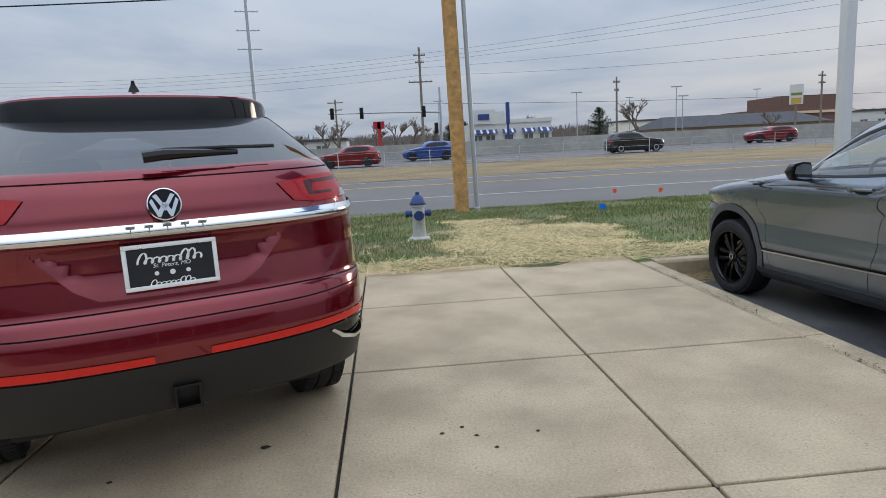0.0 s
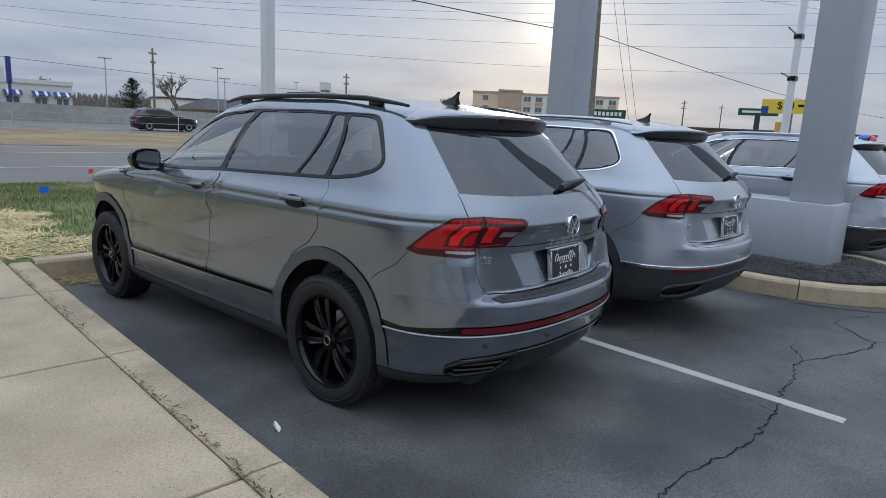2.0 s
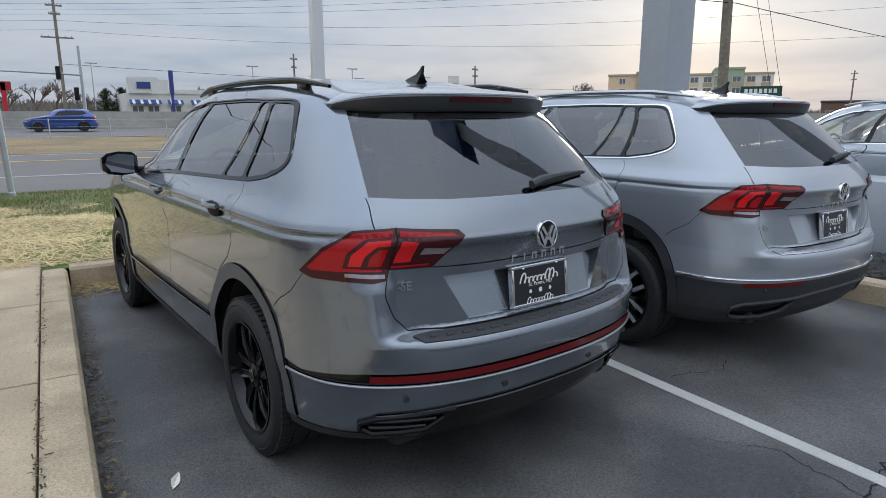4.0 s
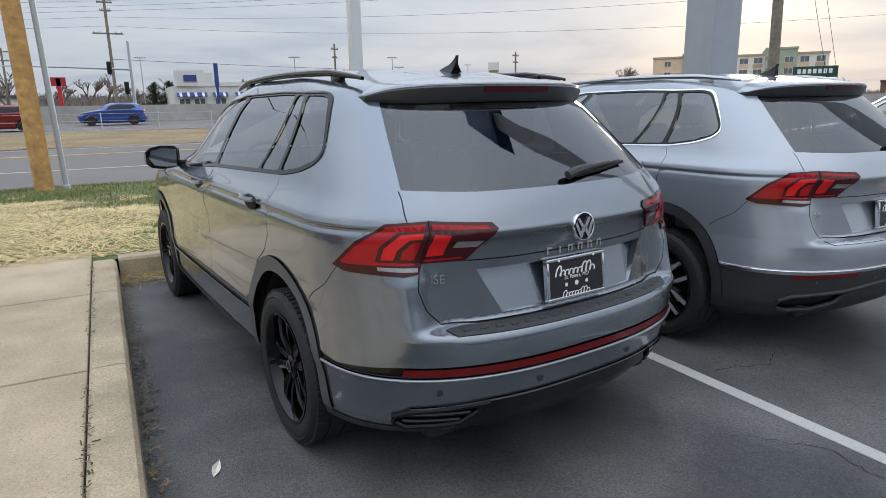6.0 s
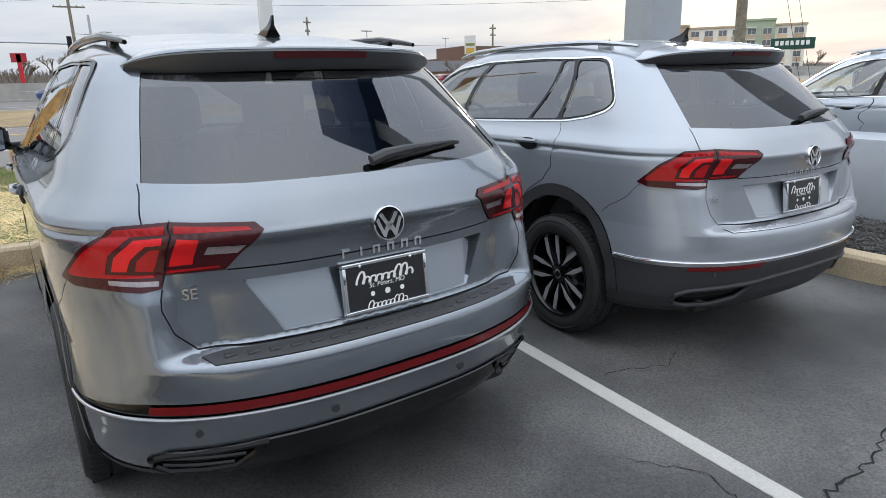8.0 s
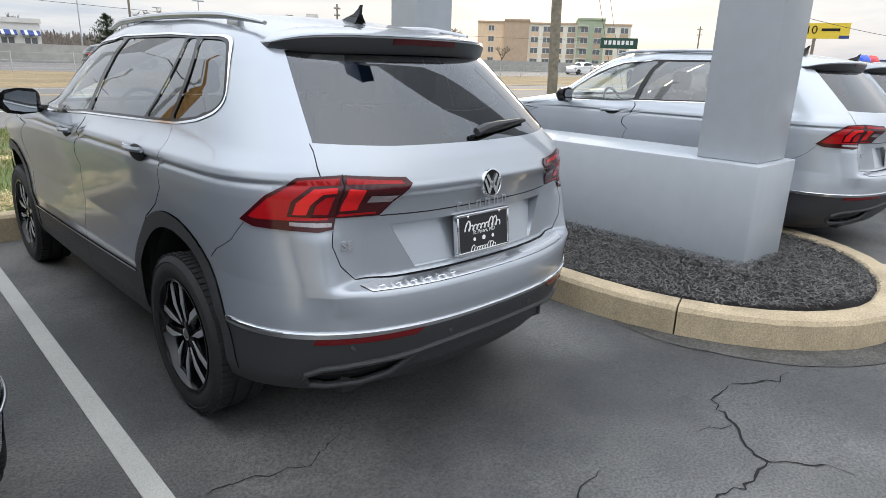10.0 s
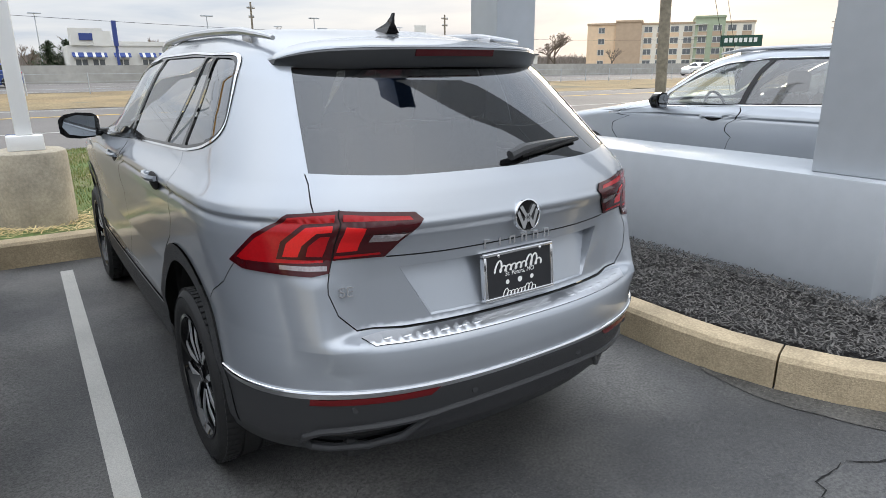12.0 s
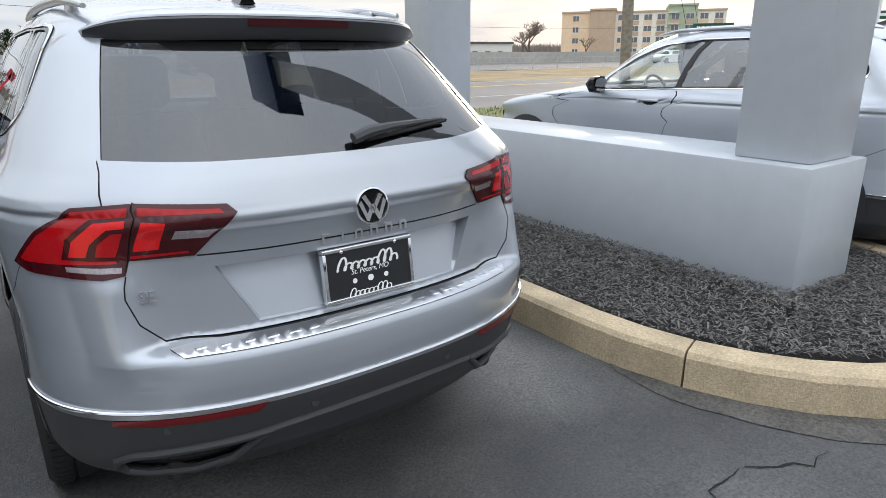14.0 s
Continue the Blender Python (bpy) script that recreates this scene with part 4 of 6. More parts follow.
        part("bumper_ridge", bm, M_CLAD, car)
    strip = [S.point(p_, zs2) for p_ in np.linspace(0, S.from_y(-.44, zs2), 26)]
    strip = [(-q[0], q[1], q[2]) for q in strip[:0:-1]] + [tuple(q) for q in strip]
    bm = bmesh.new()
    tube(bm, [(a * 1.004, b - .004, d_) for a, b, d_ in strip], rs2, 8)
    part("bumper_strip", bm, M_CHROME if not r_line else M_ALU, car, "bright bumper strip")
    # parking sensors
    if hero:
        for x in (-.62, -.24, .24, .62):
            p = S.point(S.from_x(abs(x), .43), .43)
            bm = bmesh.new()
            lathe(bm, [(0, -.004), (.012, -.004), (.014, 0), (0, .006)], 14, "y", at=(x, p[1] - .002, .43))
            part("parking_sensor", bm, M_SPOIL if r_line else M_CLAD, car)
    # underside, wheel wells and cabin
    bm = bmesh.new()
    box(bm, -.62, .62, -.78, 3.35, .19, .30, .03)
    box(bm, -.50, .50, -.60, .9, .30, .62), box(bm, -.84, .84, .42, 2.36, .20, .30, .02), box(bm, -.84, .84, .46, 2.33, .30, .9)
    box(bm, -.78, .78, 2.20, 2.34, .3, 1.0), box(bm, -.7, .7, 3.2, 3.4, .25, .8)
    part("underbody", bm, M_SHELLIN, car, smooth=False)
    for yc in (0.0, WB):
        for sx in (-1, 1):
            bm = bmesh.new()
            n = 20
            a0 = math.asin((zlo - AZ) / .40)
            arc = [(yc + .40 * math.cos(a), AZ + .40 * math.sin(a)) for a in np.linspace(a0, math.pi - a0, n)]
            u, v = [bm.verts.new((sx * .845, a, b)) for a, b in arc], [bm.verts.new((sx * .52, a, b)) for a, b in arc]
            for i in range(n - 1):
                bm.faces.new((u[i], u[i + 1], v[i + 1], v[i]))
            bm.faces.new(v)
            part("wheel_well", bm, M_SHELLIN, car)
    bm = bmesh.new()
    box(bm, -.74, .74, 1.72, 2.28, .80, 1.10, .08, 3)
    part("dashboard", bm, M_CABIN, car)
    bm = bmesh.new()
    lathe(bm, [(.155 + .014 * math.cos(a), .014 * math.sin(a)) for a in np.linspace(0, 2 * math.pi, 9)[:-1]], 28, "y", closed=True)
    box(bm, -.15, .15, -.012, .012, -.02, .02, .01)
    sw = part("steering_wheel", bm, M_CABIN, car)
    sw.matrix_basis = pose(-.37, 1.62, 1.06, -22, 0, 0)
    for x, y, w in ((-.37, 1.02, .25), (.37, 1.02, .25), (-.42, .14, .24), (.0, .12, .16), (.42, .14, .24)):
        bm = bmesh.new()
        box(bm, x - w, x + w, y - .02, y + .52, .52, .70, .06, 3)
        vs = box(bm, x - w, x + w, y - .16, y - .02, .62, 1.20, .06, 3)
        part("seat", bm, M_SEAT, car)
        bm = bmesh.new()
        box(bm, x - .13, x + .13, y - .20, y - .10, 1.22, 1.40, .045, 3), box(bm, x - .06, x - .045, y - .155, y - .14, 1.15, 1.25), box(bm, x + .045, x + .06, y - .155, y - .14, 1.15, 1.25)
        part("headrest", bm, M_SEAT, car)
    bm = bmesh.new()
    box(bm, -.80, .80, -.62, .0, .62, .98, .04)
    part("cargo_trim", bm, M_CABIN, car)
    bm = bmesh.new()
    prism(bm, [(-.36, -.22), (.36, -.22), (.46, 1.2), (-.46, 1.2)], "z", 1.525, 1.538)
    part("headliner", bm, mat("headliner_cloth", (.35, .35, .34), .95, grain=.05, scale=60), car)
    # wheels
    style = "black" if r_line else "twotone"
    for yc in (0.0, WB):
        for sx in (-1, 1):
            wheel(car, sx * .785, yc, R, style, sx, R - DROP)
    return car


grey_car = suv("suv", pose(4.365, 2.902, 0, 0, 0, 5.0), M_GREY, "dark grey sport utility car with black wheels beside the kerb", "row of parked cars", r_line=True, DROP=.066)
silver_car = suv("suv", pose(6.885, 3.0, 0, 0, 0, 1.2), M_SILVER, "silver sport utility car with chrome trim and two-tone wheels", "row of parked cars", DROP=.095)

# ---- setting ----
M_ASPH = mat("sealed_asphalt", (0.053, 0.053, 0.054), 0.62, grain=.45, scale=90, stain=.30, stain_scale=1.3, bump=.45, bump_scale=180, tint2=(.112, .109, .104), speck=(140, .32, (.14, .135, .125)))
M_SLAB = mat("pavement_concrete", (0.475, 0.378, 0.252), 0.85, speck=(60, .26, (.22, .18, .13)), grain=.15, scale=75, stain=.15, stain_scale=2.2, tint2=(.405, .318, .208), bump=.4, bump_scale=260, placed=True)
M_KERB = mat("kerb_concrete", (0.42, 0.335, 0.22), 0.85, grain=.22, scale=90, stain=.24, stain_scale=3.2, bump=.5, bump_scale=140)
M_ROAD = mat("road_asphalt", (0.145, 0.132, 0.122), 0.8, grain=.15, scale=30, stain=.12, stain_scale=.3, bump=.2, bump_scale=60)
M_LINE = mat("worn_white_line", (0.44, 0.43, 0.40), 0.7, grain=.14, scale=170, stain=.10, stain_scale=2.5, bump=.3, bump_scale=200)
M_YELLOW = mat("worn_yellow_line", (0.55, 0.36, 0.06), 0.7, grain=.15, scale=20)
M_SOIL = mat("verge_soil", (0.17, 0.15, 0.07), 0.95, grain=.3, scale=30, stain=.3, stain_scale=.9, tint2=(.085, .125, .03), bump=.6, bump_scale=40)
M_FIELD = mat("far_ground", (0.16, 0.14, 0.09), 0.95, grain=.2, scale=.5, stain=.25, stain_scale=.03)
M_MEDIAN = mat("dry_median_grass", (0.22, 0.165, 0.085), 0.95, grain=.3, scale=8, stain=.25, stain_scale=.35, tint2=(.24, .17, .085), bump=.6, bump_scale=20)
M_BARR = mat("barrier_concrete", (0.36, 0.35, 0.32), 0.9, grain=.08, scale=2, stain=.14, stain_scale=.25)
M_STEELW = mat("painted_grey_steel", (0.40, 0.425, 0.455), 0.38, 0, .15, grain=.03, scale=8, stain=.04, stain_scale=1.2)


def lot_z(x, y=0.0):
    """The lot falls gently away from the kerb and rises again to the island."""
    return float(np.interp(x, [2.7, 3.6, 6.2, 7.7, 8.35], [-.050, -.066, -.095, -.088, -.050]))


def verge_z(y):
    return float(np.interp(y, [7.5, 14.7, 15.7, 16.0], [.115, -.10, -.14, -.23]))


def road_z(y):
    return float(np.interp(y, [15.9, 29.2], [-.20, .0]))


def sheet(name, xs, ys, zf, material, label, category, uneven=0.0, seed=0):
    vs, fs = [], []
    for y in ys:
        for x in xs:
            vs.append((x, y, zf(x, y) + (uneven * noise.noise((x * .9, y * .9, seed)) if uneven else 0)))
    n = len(xs)
    for j in range(len(ys) - 1):
        for i in range(n - 1):
            fs.append((j * n + i, j * n + i + 1, (j + 1) * n + i + 1, (j + 1) * n + i))
    return tagged(from_arrays(name, vs, fs, material), label, category, kind="structure")


def ground_z(x, y):
    return float(np.interp(y, [-3000, 14.5, 17, 29, 60, 120, 400, 3000], [-.25, -.25, -.32, -.05, .40, .4, 3.5, 30]))


sheet("ground", [-3000, -600, -150, -40, 0, 40, 150, 600, 3000], [-3000, -400, -60, 0, 14.5, 17, 29, 45, 60, 120, 400, 1200, 3000], ground_z, M_FIELD, "flat dull open ground to the horizon", "ground")
LOT = sheet("lot_asphalt", [2.70, 3.6, 6.2, 7.7, 8.35, 10, 20, 40, 80], [-40, -10, 0, 3, 6.6], lot_z, M_ASPH, "dark sealed asphalt of the car lot", "pavement")
sheet("frontage_road", [-200, -60, -20, 0, 20, 60, 200, 400], [15.9, 20, 24, 29.2], lambda x, y: road_z(y), M_ROAD, "grey asphalt frontage road", "road")
sheet("highway", [-200, -60, 0, 60, 200, 400], [43.5, 50, 59.8], lambda x, y: ground_z(x, y) + .03, M_ROAD, "pale grey asphalt highway", "road")


def road_line(name, y, w, material, x0=-200, x1=300, dash=0, label="white painted lane line"):
    bm = bmesh.new()
    z = ground_z(0, y) + .03 if y > 40 else road_z(y)
    spans = [(x0, x1)] if not dash else [(x, x + dash) for x in np.arange(x0, x1, dash * 4)]
    for a, b in spans:
        box(bm, a, b, y - w / 2, y + w / 2, z + .002, z + .007 + (.005 if y > 40 else 0))
    return tagged(finish(bm, name, material, smooth=False), label, "road marking", kind="structure")


road_line("lane_line", 20.0, .16, M_LINE), road_line("lane_line", 28.4, .14, M_LINE)
road_line("centre_line", 25.35, .26, M_YELLOW, label="double yellow centre line")
road_line("highway_line", 44.6, .2, M_LINE), road_line("highway_line", 51.5, .2, M_LINE, dash=3.5), road_line("highway_line", 57.5, .2, M_LINE)
bm = bmesh.new()
box(bm, -200, 300, 59.9, 60.6, .2, 1.80)
tagged(finish(bm, "highway_barrier", M_BARR, smooth=False), "long grey concrete median barrier along the highway", "barrier", kind="structure")
# verge
VX = [-30, -12, -6] + list(np.arange(-4, 12.01, .25)) + [14, 18, 24, 32, 60]
sheet("verge", VX, [6.50, 6.7, 6.9] + list(np.arange(7.1, 15.6, .25)) + [15.7, 16.0], lambda x, y: verge_z(y), M_SOIL, "patchy grass verge with straw between lot and road", "lawn", uneven=.03, seed=3)
sheet("median", [-200, -100] + list(np.arange(-40, 61, 4)) + [100, 200, 400], [29.15, 31, 34, 37, 40, 43.6], lambda x, y: ground_z(x, y) + .04 + (.25 if 30 < y < 42 else 0) * 0, M_MEDIAN, "dry brown grass median", "lawn", uneven=.12, seed=8)
# paved slab: one bed, each bay a piece
bay = {}
def slab_piece(x0, x1, y0, y1, parent):
    key = (round(x1 - x0, 3), round(y1 - y0, 3))
    if key not in bay:
        bm = bmesh.new()
        w, h = key
        box(bm, -w / 2 + .008, w / 2 - .008, -h / 2 + .009, h / 2 - .009, -.10, 0, .008, 2)
        me = bpy.data.meshes.new("bay")
        bm.to_mesh(me)
        bm.free()
        me.materials.append(M_SLAB)
        bay[key] = me
    ob = new("paving_bay", bay[key])
    ob.parent = parent
    ob.matrix_basis = pose((x0 + x1) / 2, (y0 + y1) / 2, .12)
    return ob


bm = bmesh.new()
box(bm, -12, 2.72, -12, 6.93, -.09, .10)
SLAB = tagged(finish(bm, "pavement", mat("joint_dirt", (.03, .025, .02), .95, grain=.3, scale=40), smooth=False), "pale concrete pavement of square bays with dark joints", "pavement", kind="structure")
XS = [-9.16, -7.68, -6.2, -4.72, -3.24, -1.76, -.28, 1.20, 2.664]
YS = [-11.85, -10.3, -8.75, -7.2, -5.65, -4.1, -2.55, -1.0, .58, 2.14, 3.71, 5.28, 6.92]
for xa, xb in zip(XS, XS[1:]):
    for ya, yb in zip(YS, YS[1:]):
        slab_piece(xa, xb, ya, yb, SLAB)


def kerb(name, pts, label, w=.18, zb=-.20, zt=.125, cuts=()):
    """A kerb of jointed lengths along a line; pts are the outer foot."""
    root = tagged(new(name), label, "kerb", kind="structure")
    P = [Vector((*p, 0)) for p in pts]
    sec = [(0, zb), (.012, zt - .03), (.03, zt - .006), (.05, zt), (w - .015, zt), (w, zt - .012), (w, zb)]
    n = len(P)

    def at(i, push):
        d0 = (P[i] - P[i - 1]).normalized() if i else (P[1] - P[0]).normalized()
        d1 = (P[i + 1] - P[i]).normalized() if i + 1 < n else d0
        d = (d0 + d1).normalized()
        nn = Vector((-d.y, d.x, 0))
        return [tuple(P[i] + d * push + nn * u + Vector((0, 0, v))) for u, v in sec]

    stops = sorted({0, n - 1, *[c for c in cuts if 0 < c < n - 1]})
    for a, b in zip(stops, stops[1:]):
        bm = bmesh.new()
        loft(bm, [at(i, .005 if i == a else -.005 if i == b else 0) for i in range(a, b + 1)], cap=True)
        part("kerb_length", bm, M_KERB, root, angle=.5)
    return root


kerb("kerb_west", [(2.865, y) for y in (-11.9, -8, -4, -1.0, .58, 2.14, 3.71, 5.28, 6.42)], "pale jointed concrete kerb beside the pavement", w=.20, cuts=range(8))
kerb("kerb_north", [(2.865 + .0, 6.42)] + [(x, 6.42) for x in (4.6, 6.4, 8.3, 10.6, 13, 16, 22, 30, 60)], "pale concrete kerb at the head of the bays", cuts=range(12))
# island
def island_outline(o=0.0):
    cx, hw, y0, b = 9.42, 1.15 + o, 2.45, 1.42 + o
    pts = [(cx - hw, 6.45)] + [(cx - hw, y) for y in (5.3, 3.9, 2.9)]
    hr = hw + .42
    pts += [(cx - (hw if a < 1.571 else hr) * math.cos(a), y0 - b * math.sin(a)) for a in np.linspace(0, math.pi, 17)]
    pts += [(cx + hr, y) for y in (2.9, 3.9, 5.3)] + [(cx + hr, 6.45)]
    return pts
kerb("island_kerb", island_outline(), "sand-coloured concrete kerb round the planted island", cuts=(2, 6, 17, 21))
# bare, dusty asphalt that the sealer left along the island's kerb
bm = bmesh.new()
rows_ = []
for i in range(41):
    a = math.radians(8 + 92 * i / 40)
    w = float(np.interp(a, [.14, .35, .79, 1.75], [.02, .36, .60, .50])) + .035 * noise.noise((i * .45, 0, 3)) + .02 * noise.noise((i * 1.7, 0, 9))
    edge_ = [(9.42 - (1.15 + k) * math.cos(a), 2.45 - (1.42 + k) * math.sin(a)) for k in (-.03, max(.3 * w, .0))]
    rows_.append([bm.verts.new((x, y, lot_z(x) + .004)) for x, y in edge_])
for p_, q_ in zip(rows_, rows_[1:]):
    bm.faces.new((p_[0], p_[1], q_[1], q_[0]))
bmesh.ops.recalc_face_normals(bm, faces=bm.faces)
tagged(finish(bm, "unsealed_asphalt", mat("dusty_asphalt", (.076, .072, .065), .9, grain=.4, scale=60, stain=.35, stain_scale=6, bump=.6, bump_scale=120, speck=(120, .3, (.22, .2, .17))), smooth=False), "dusty unsealed asphalt strip along the island kerb", "pavement", kind="structure")
M_MULCH = mat("black_mulch_bed", (0.022, 0.019, 0.018), 0.95, grain=.5, scale=160, bump=.6, bump_scale=160)
bm = bmesh.new()
vs = [bm.verts.new((x, y, .10)) for x, y in island_outline(-.17)]
bm.faces.new(vs)
bmesh.ops.triangulate(bm, faces=bm.faces)
tagged(finish(bm, "mulch_bed", M_MULCH, smooth=False), "bed of black shredded bark mulch", "mulch", kind="structure")
# sign pylon: low plinth wall and two tall posts
pyl = thing("sign_pylon", pose(9.42, 1.97, .08), "tall grey steel sign pylon with a low plinth wall", "sign")
bm = bmesh.new()
box(bm, 0, .66, 0, 4.2, 0, .74, .012)
part("plinth", bm, M_STEELW, pyl, "smooth grey plinth wall")
for y0 in (.06, 3.6):
    bm = bmesh.new()
    box(bm, .11, .60, y0, y0 + .43, .74, 9.5, .012)
    part("post", bm, M_STEELW, pyl)
bm = bmesh.new()
box(bm, -.1, .8, -.4, 4.6, 9.5, 13.5, .03)
part("sign_box", bm, mat("sign_panel", (.05, .12, .3), .4, grain=.05, scale=3), pyl)
bm = bmesh.new()
box(bm, .6, .607, .1, .44, 0.76, 9.4)
part("post_edge", bm, M_STEELW, pyl)


def stall_line(x, y0, y1, w=.086):
    bm = bmesh.new()
    box(bm, x - w / 2, x + w / 2, y0, y1, lot_z(x) - .02, lot_z(x) + .004)
    return tagged(finish(bm, "bay_line", M_LINE, smooth=False), "worn white painted bay line on asphalt", "road marking", "bay lines", "structure")


for x in (5.67, 11.0, 13.7, 16.4, 19.1):
    stall_line(x, .85, 6.12)
# lamp post on a concrete drum
lamp = thing("lamp_post", pose(5.56, 7.22, .10), "white square steel lamp post on a stained concrete drum", "lamp post")
bm = bmesh.new()
lathe(bm, [(.305, -.1), (.305, .62), (.295, .655), (.27, .67), (0, .67)], 40)
part("concrete_drum", bm, mat("stained_concrete", (.36, .32, .25), .9, grain=.15, scale=40, stain=.25, stain_scale=3, bump=.4, bump_scale=90), lamp, "weathered concrete drum")
bm = bmesh.new()
box(bm, -.14, .14, -.14, .14, .67, .80, .01)
part("base_cover", bm, M_WHITEP, lamp)
bm = bmesh.new()
box(bm, -.065, .065, -.065, .065, .80, 7.5, .012)
part("shaft", bm, M_WHITEP, lamp)
# roadside poles
M_POLE = mat("new_timber_pole", (.50, .28, .10), .8, grain=.25, scale=9, stain=.2, stain_scale=3, bump=.4, bump_scale=30)
M_OLDPOLE = mat("old_grey_pole", (.22, .19, .15), .9, grain=.25, scale=9, stain=.2, stain_scale=2, bump=.5, bump_scale=30)
M_GALV = mat("galvanised_steel", (.42, .45, .48), .5, .4, grain=.08, scale=20)
wp = thing("utility_pole", pose(1.77, 14.69, -.14, 0, -1.2, 0), "new yellow-brown timber utility pole in the verge", "utility pole")
bm = bmesh.new()
lathe(bm, [(.17, -.2), (.172, 2), (.16, 6), (.15, 10), (0, 10)], 20)
part("pole_shaft", bm, M_POLE, wp)
mp = thing("conduit_pole", pose(2.14, 14.74, -.14, 0, -1.5, 0), "slim grey galvanised steel pole beside the timber pole", "pole")
bm = bmesh.new()
lathe(bm, [(.07, -.1), (.07, .12), (.055, .14), (.055, 8), (0, 8)], 16)
part("pole_shaft", bm, M_GALV, mp)
op = thing("utility_pole", pose(22.2, 13.4, 0, 0, -2.2, 0), "weathered grey timber utility pole at the roadside", "utility pole")
bm = bmesh.new()
lathe(bm, [(.17, -.2), (.16, 4), (.14, 11), (0, 11)], 16)
part("pole_shaft", bm, M_OLDPOLE, op)

# ---- the red car ----
def coupe_suv(name, m, paint_mat, label):
    """The larger sloping-tail sport utility car, seen from behind."""
    S = Skin(**COUPE)
    car = thing(name, m, label, "car")
    zlo, WB, R = .40, 2.98, .375
    X = lambda *p: [("x", a, b) for a, b in p]
    Y = lambda *p: [("y", a, b) for a, b in p]
    regs = []
    for yc in (0.0, WB):
        h, o = arch_ring(S, yc, R, .405, .47, zlo, .41)
        regs.append(("hole", ring(S, Y(*h)), 0))
        regs.append(("wheel_arch", ring(S, Y(*o)), .006))
    regs.append(("rear_window", ring(S, X((0, 1.322), (.45, 1.325), (.735, 1.335), (.66, 1.45), (.60, 1.535), (.40, 1.556), (0, 1.56))), -.003))
    regs.append(("side_glass", ring(S, Y((2.1, 1.25), (.9, 1.28), (.0, 1.32), (-.13, 1.36), (.3, 1.50), (1.0, 1.535), (1.5, 1.49), (1.85, 1.38))), -.003))
    regs.append(("windscreen", ring(S, Y((2.12, 1.27), (1.75, 1.48))) + [(float(to_flat(3)), 1.56), (float(to_flat(3)), 1.27)], -.003))
    lamp = X((.44, 1.235), (.60, 1.255), (.80, 1.262)) + [("y", -.50, 1.245), ("y", -.47, 1.20), ("y", -.50, 1.155)] + X((.80, 1.150), (.60, 1.145), (.50, 1.160))
    regs.append(("lamp_guide", ring(S, X((.56, 1.235), (.80, 1.245), (.82, 1.232), (.60, 1.222), (.595, 1.185), (.70, 1.185), (.70, 1.174), (.575, 1.174)), .02), .007))
    regs.append(("lamp_clear_band", ring(S, X((.74, 1.152), (.80, 1.150)) + [("y", -.52, 1.155), ("y", -.51, 1.185)] + X((.80, 1.188), (.76, 1.182)), .02), .007))
    regs.append(("rear_lamp", ring(S, lamp, .02), .006))
    regs.append(("chrome_bar", ring(S, X((0, 1.085), (.80, 1.09)) + [("y", -.46, 1.10), ("y", -.46, 1.128)] + X((.80, 1.122), (0, 1.118))), .012))
    regs.append(("plate_recess", ring(S, X((0, 1.06), (.46, 1.055), (.40, .98), (.33, .90), (.25, .855), (0, .85))), -.020))
    for s in (X((.0, 1.285), (.4, 1.287), (.74, 1.292)), X((0, .755), (.5, .757), (.80, .77), (.845, .80), (.86, .90), (.862, 1.08)), X((0, .815), (.5, .815), (.85, .81)), X((.735, 1.335), (.80, 1.27))):
        regs.append(("panel_gap", ribbon(ring(S, s, .02, close=False), .006), -.007))
    regs.append(("reflector", ring(S, X((.10, .606), (.50, .612), (.86, .622), (.86, .655), (.50, .645), (.10, .636))), .004))
    regs.append(("bumper_chrome", ring(S, X((.60, .585), (.66, .535), (.74, .505), (.86, .515)) + [("y", -.38, .60), ("y", -.395, .60)] + X((.86, .530), (.74, .522), (.67, .550), (.615, .590))), .014))
    regs.append(("fog_recess", ring(S, X((.62, .595), (.86, .607), (.86, .532), (.74, .524), (.675, .552))), -.01))
    regs.append(("lower_bumper", ring(S, X((0, .600), (.45, .603), (.86, .618)) + [("y", -.36, .62), ("y", -.34, .40)] + X((0, .40))), .006))
    regs.append(("sill", ring(S, Y((2.6, .46), (.38, .48), (.38, .40), (2.6, .40))), .004))
    d = flatten(S, regs, zlo)
    mats = {"shell": paint_mat, "wheel_arch": M_CLAD, "rear_window": M_GLASS_D, "side_glass": M_GLASS_D, "windscreen": M_GLASS_L, "lamp_guide": M_LENSD, "lamp_clear_band": M_LENSW, "rear_lamp": M_LENS, "chrome_bar": M_CHROME, "plate_recess": paint_mat,
            "panel_gap": M_SEAM, "reflector": M_REFLB, "bumper_chrome": M_CHROME, "fog_recess": M_GLOSSB, "lower_bumper": M_BUMPB, "sill": M_CLAD}
    names = {"shell": "body_shell"}
    for k, g in d.items():
        if k in ("hole", "lamp_guide", "lamp_clear_band"):
            continue
        if k in ("side_glass", "rear_lamp", "wheel_arch", "reflector", "bumper_chrome", "fog_recess", "sill"):
            for q in (g, mirrored(*g)):
                ob = skin_part(k, q, mats[k], car)
                if k == "rear_lamp":
                    for c in ("lamp_guide", "lamp_clear_band"):
                        skin_part(c, d[c] if q is g else mirrored(*d[c]), mats[c], ob)
        else:
            g2 = both(g)
            skin_part(names.get(k, k), g2 if k != "plate_recess" else g2[:2] + (None,), mats[k], car)
    out = [S.point(p, S.ztop) for p in np.linspace(0, 3, 50)]
    loop = [Vector(p) for p in out] + [Vector((-p[0], p[1], p[2])) for p in out[-2:0:-1]]
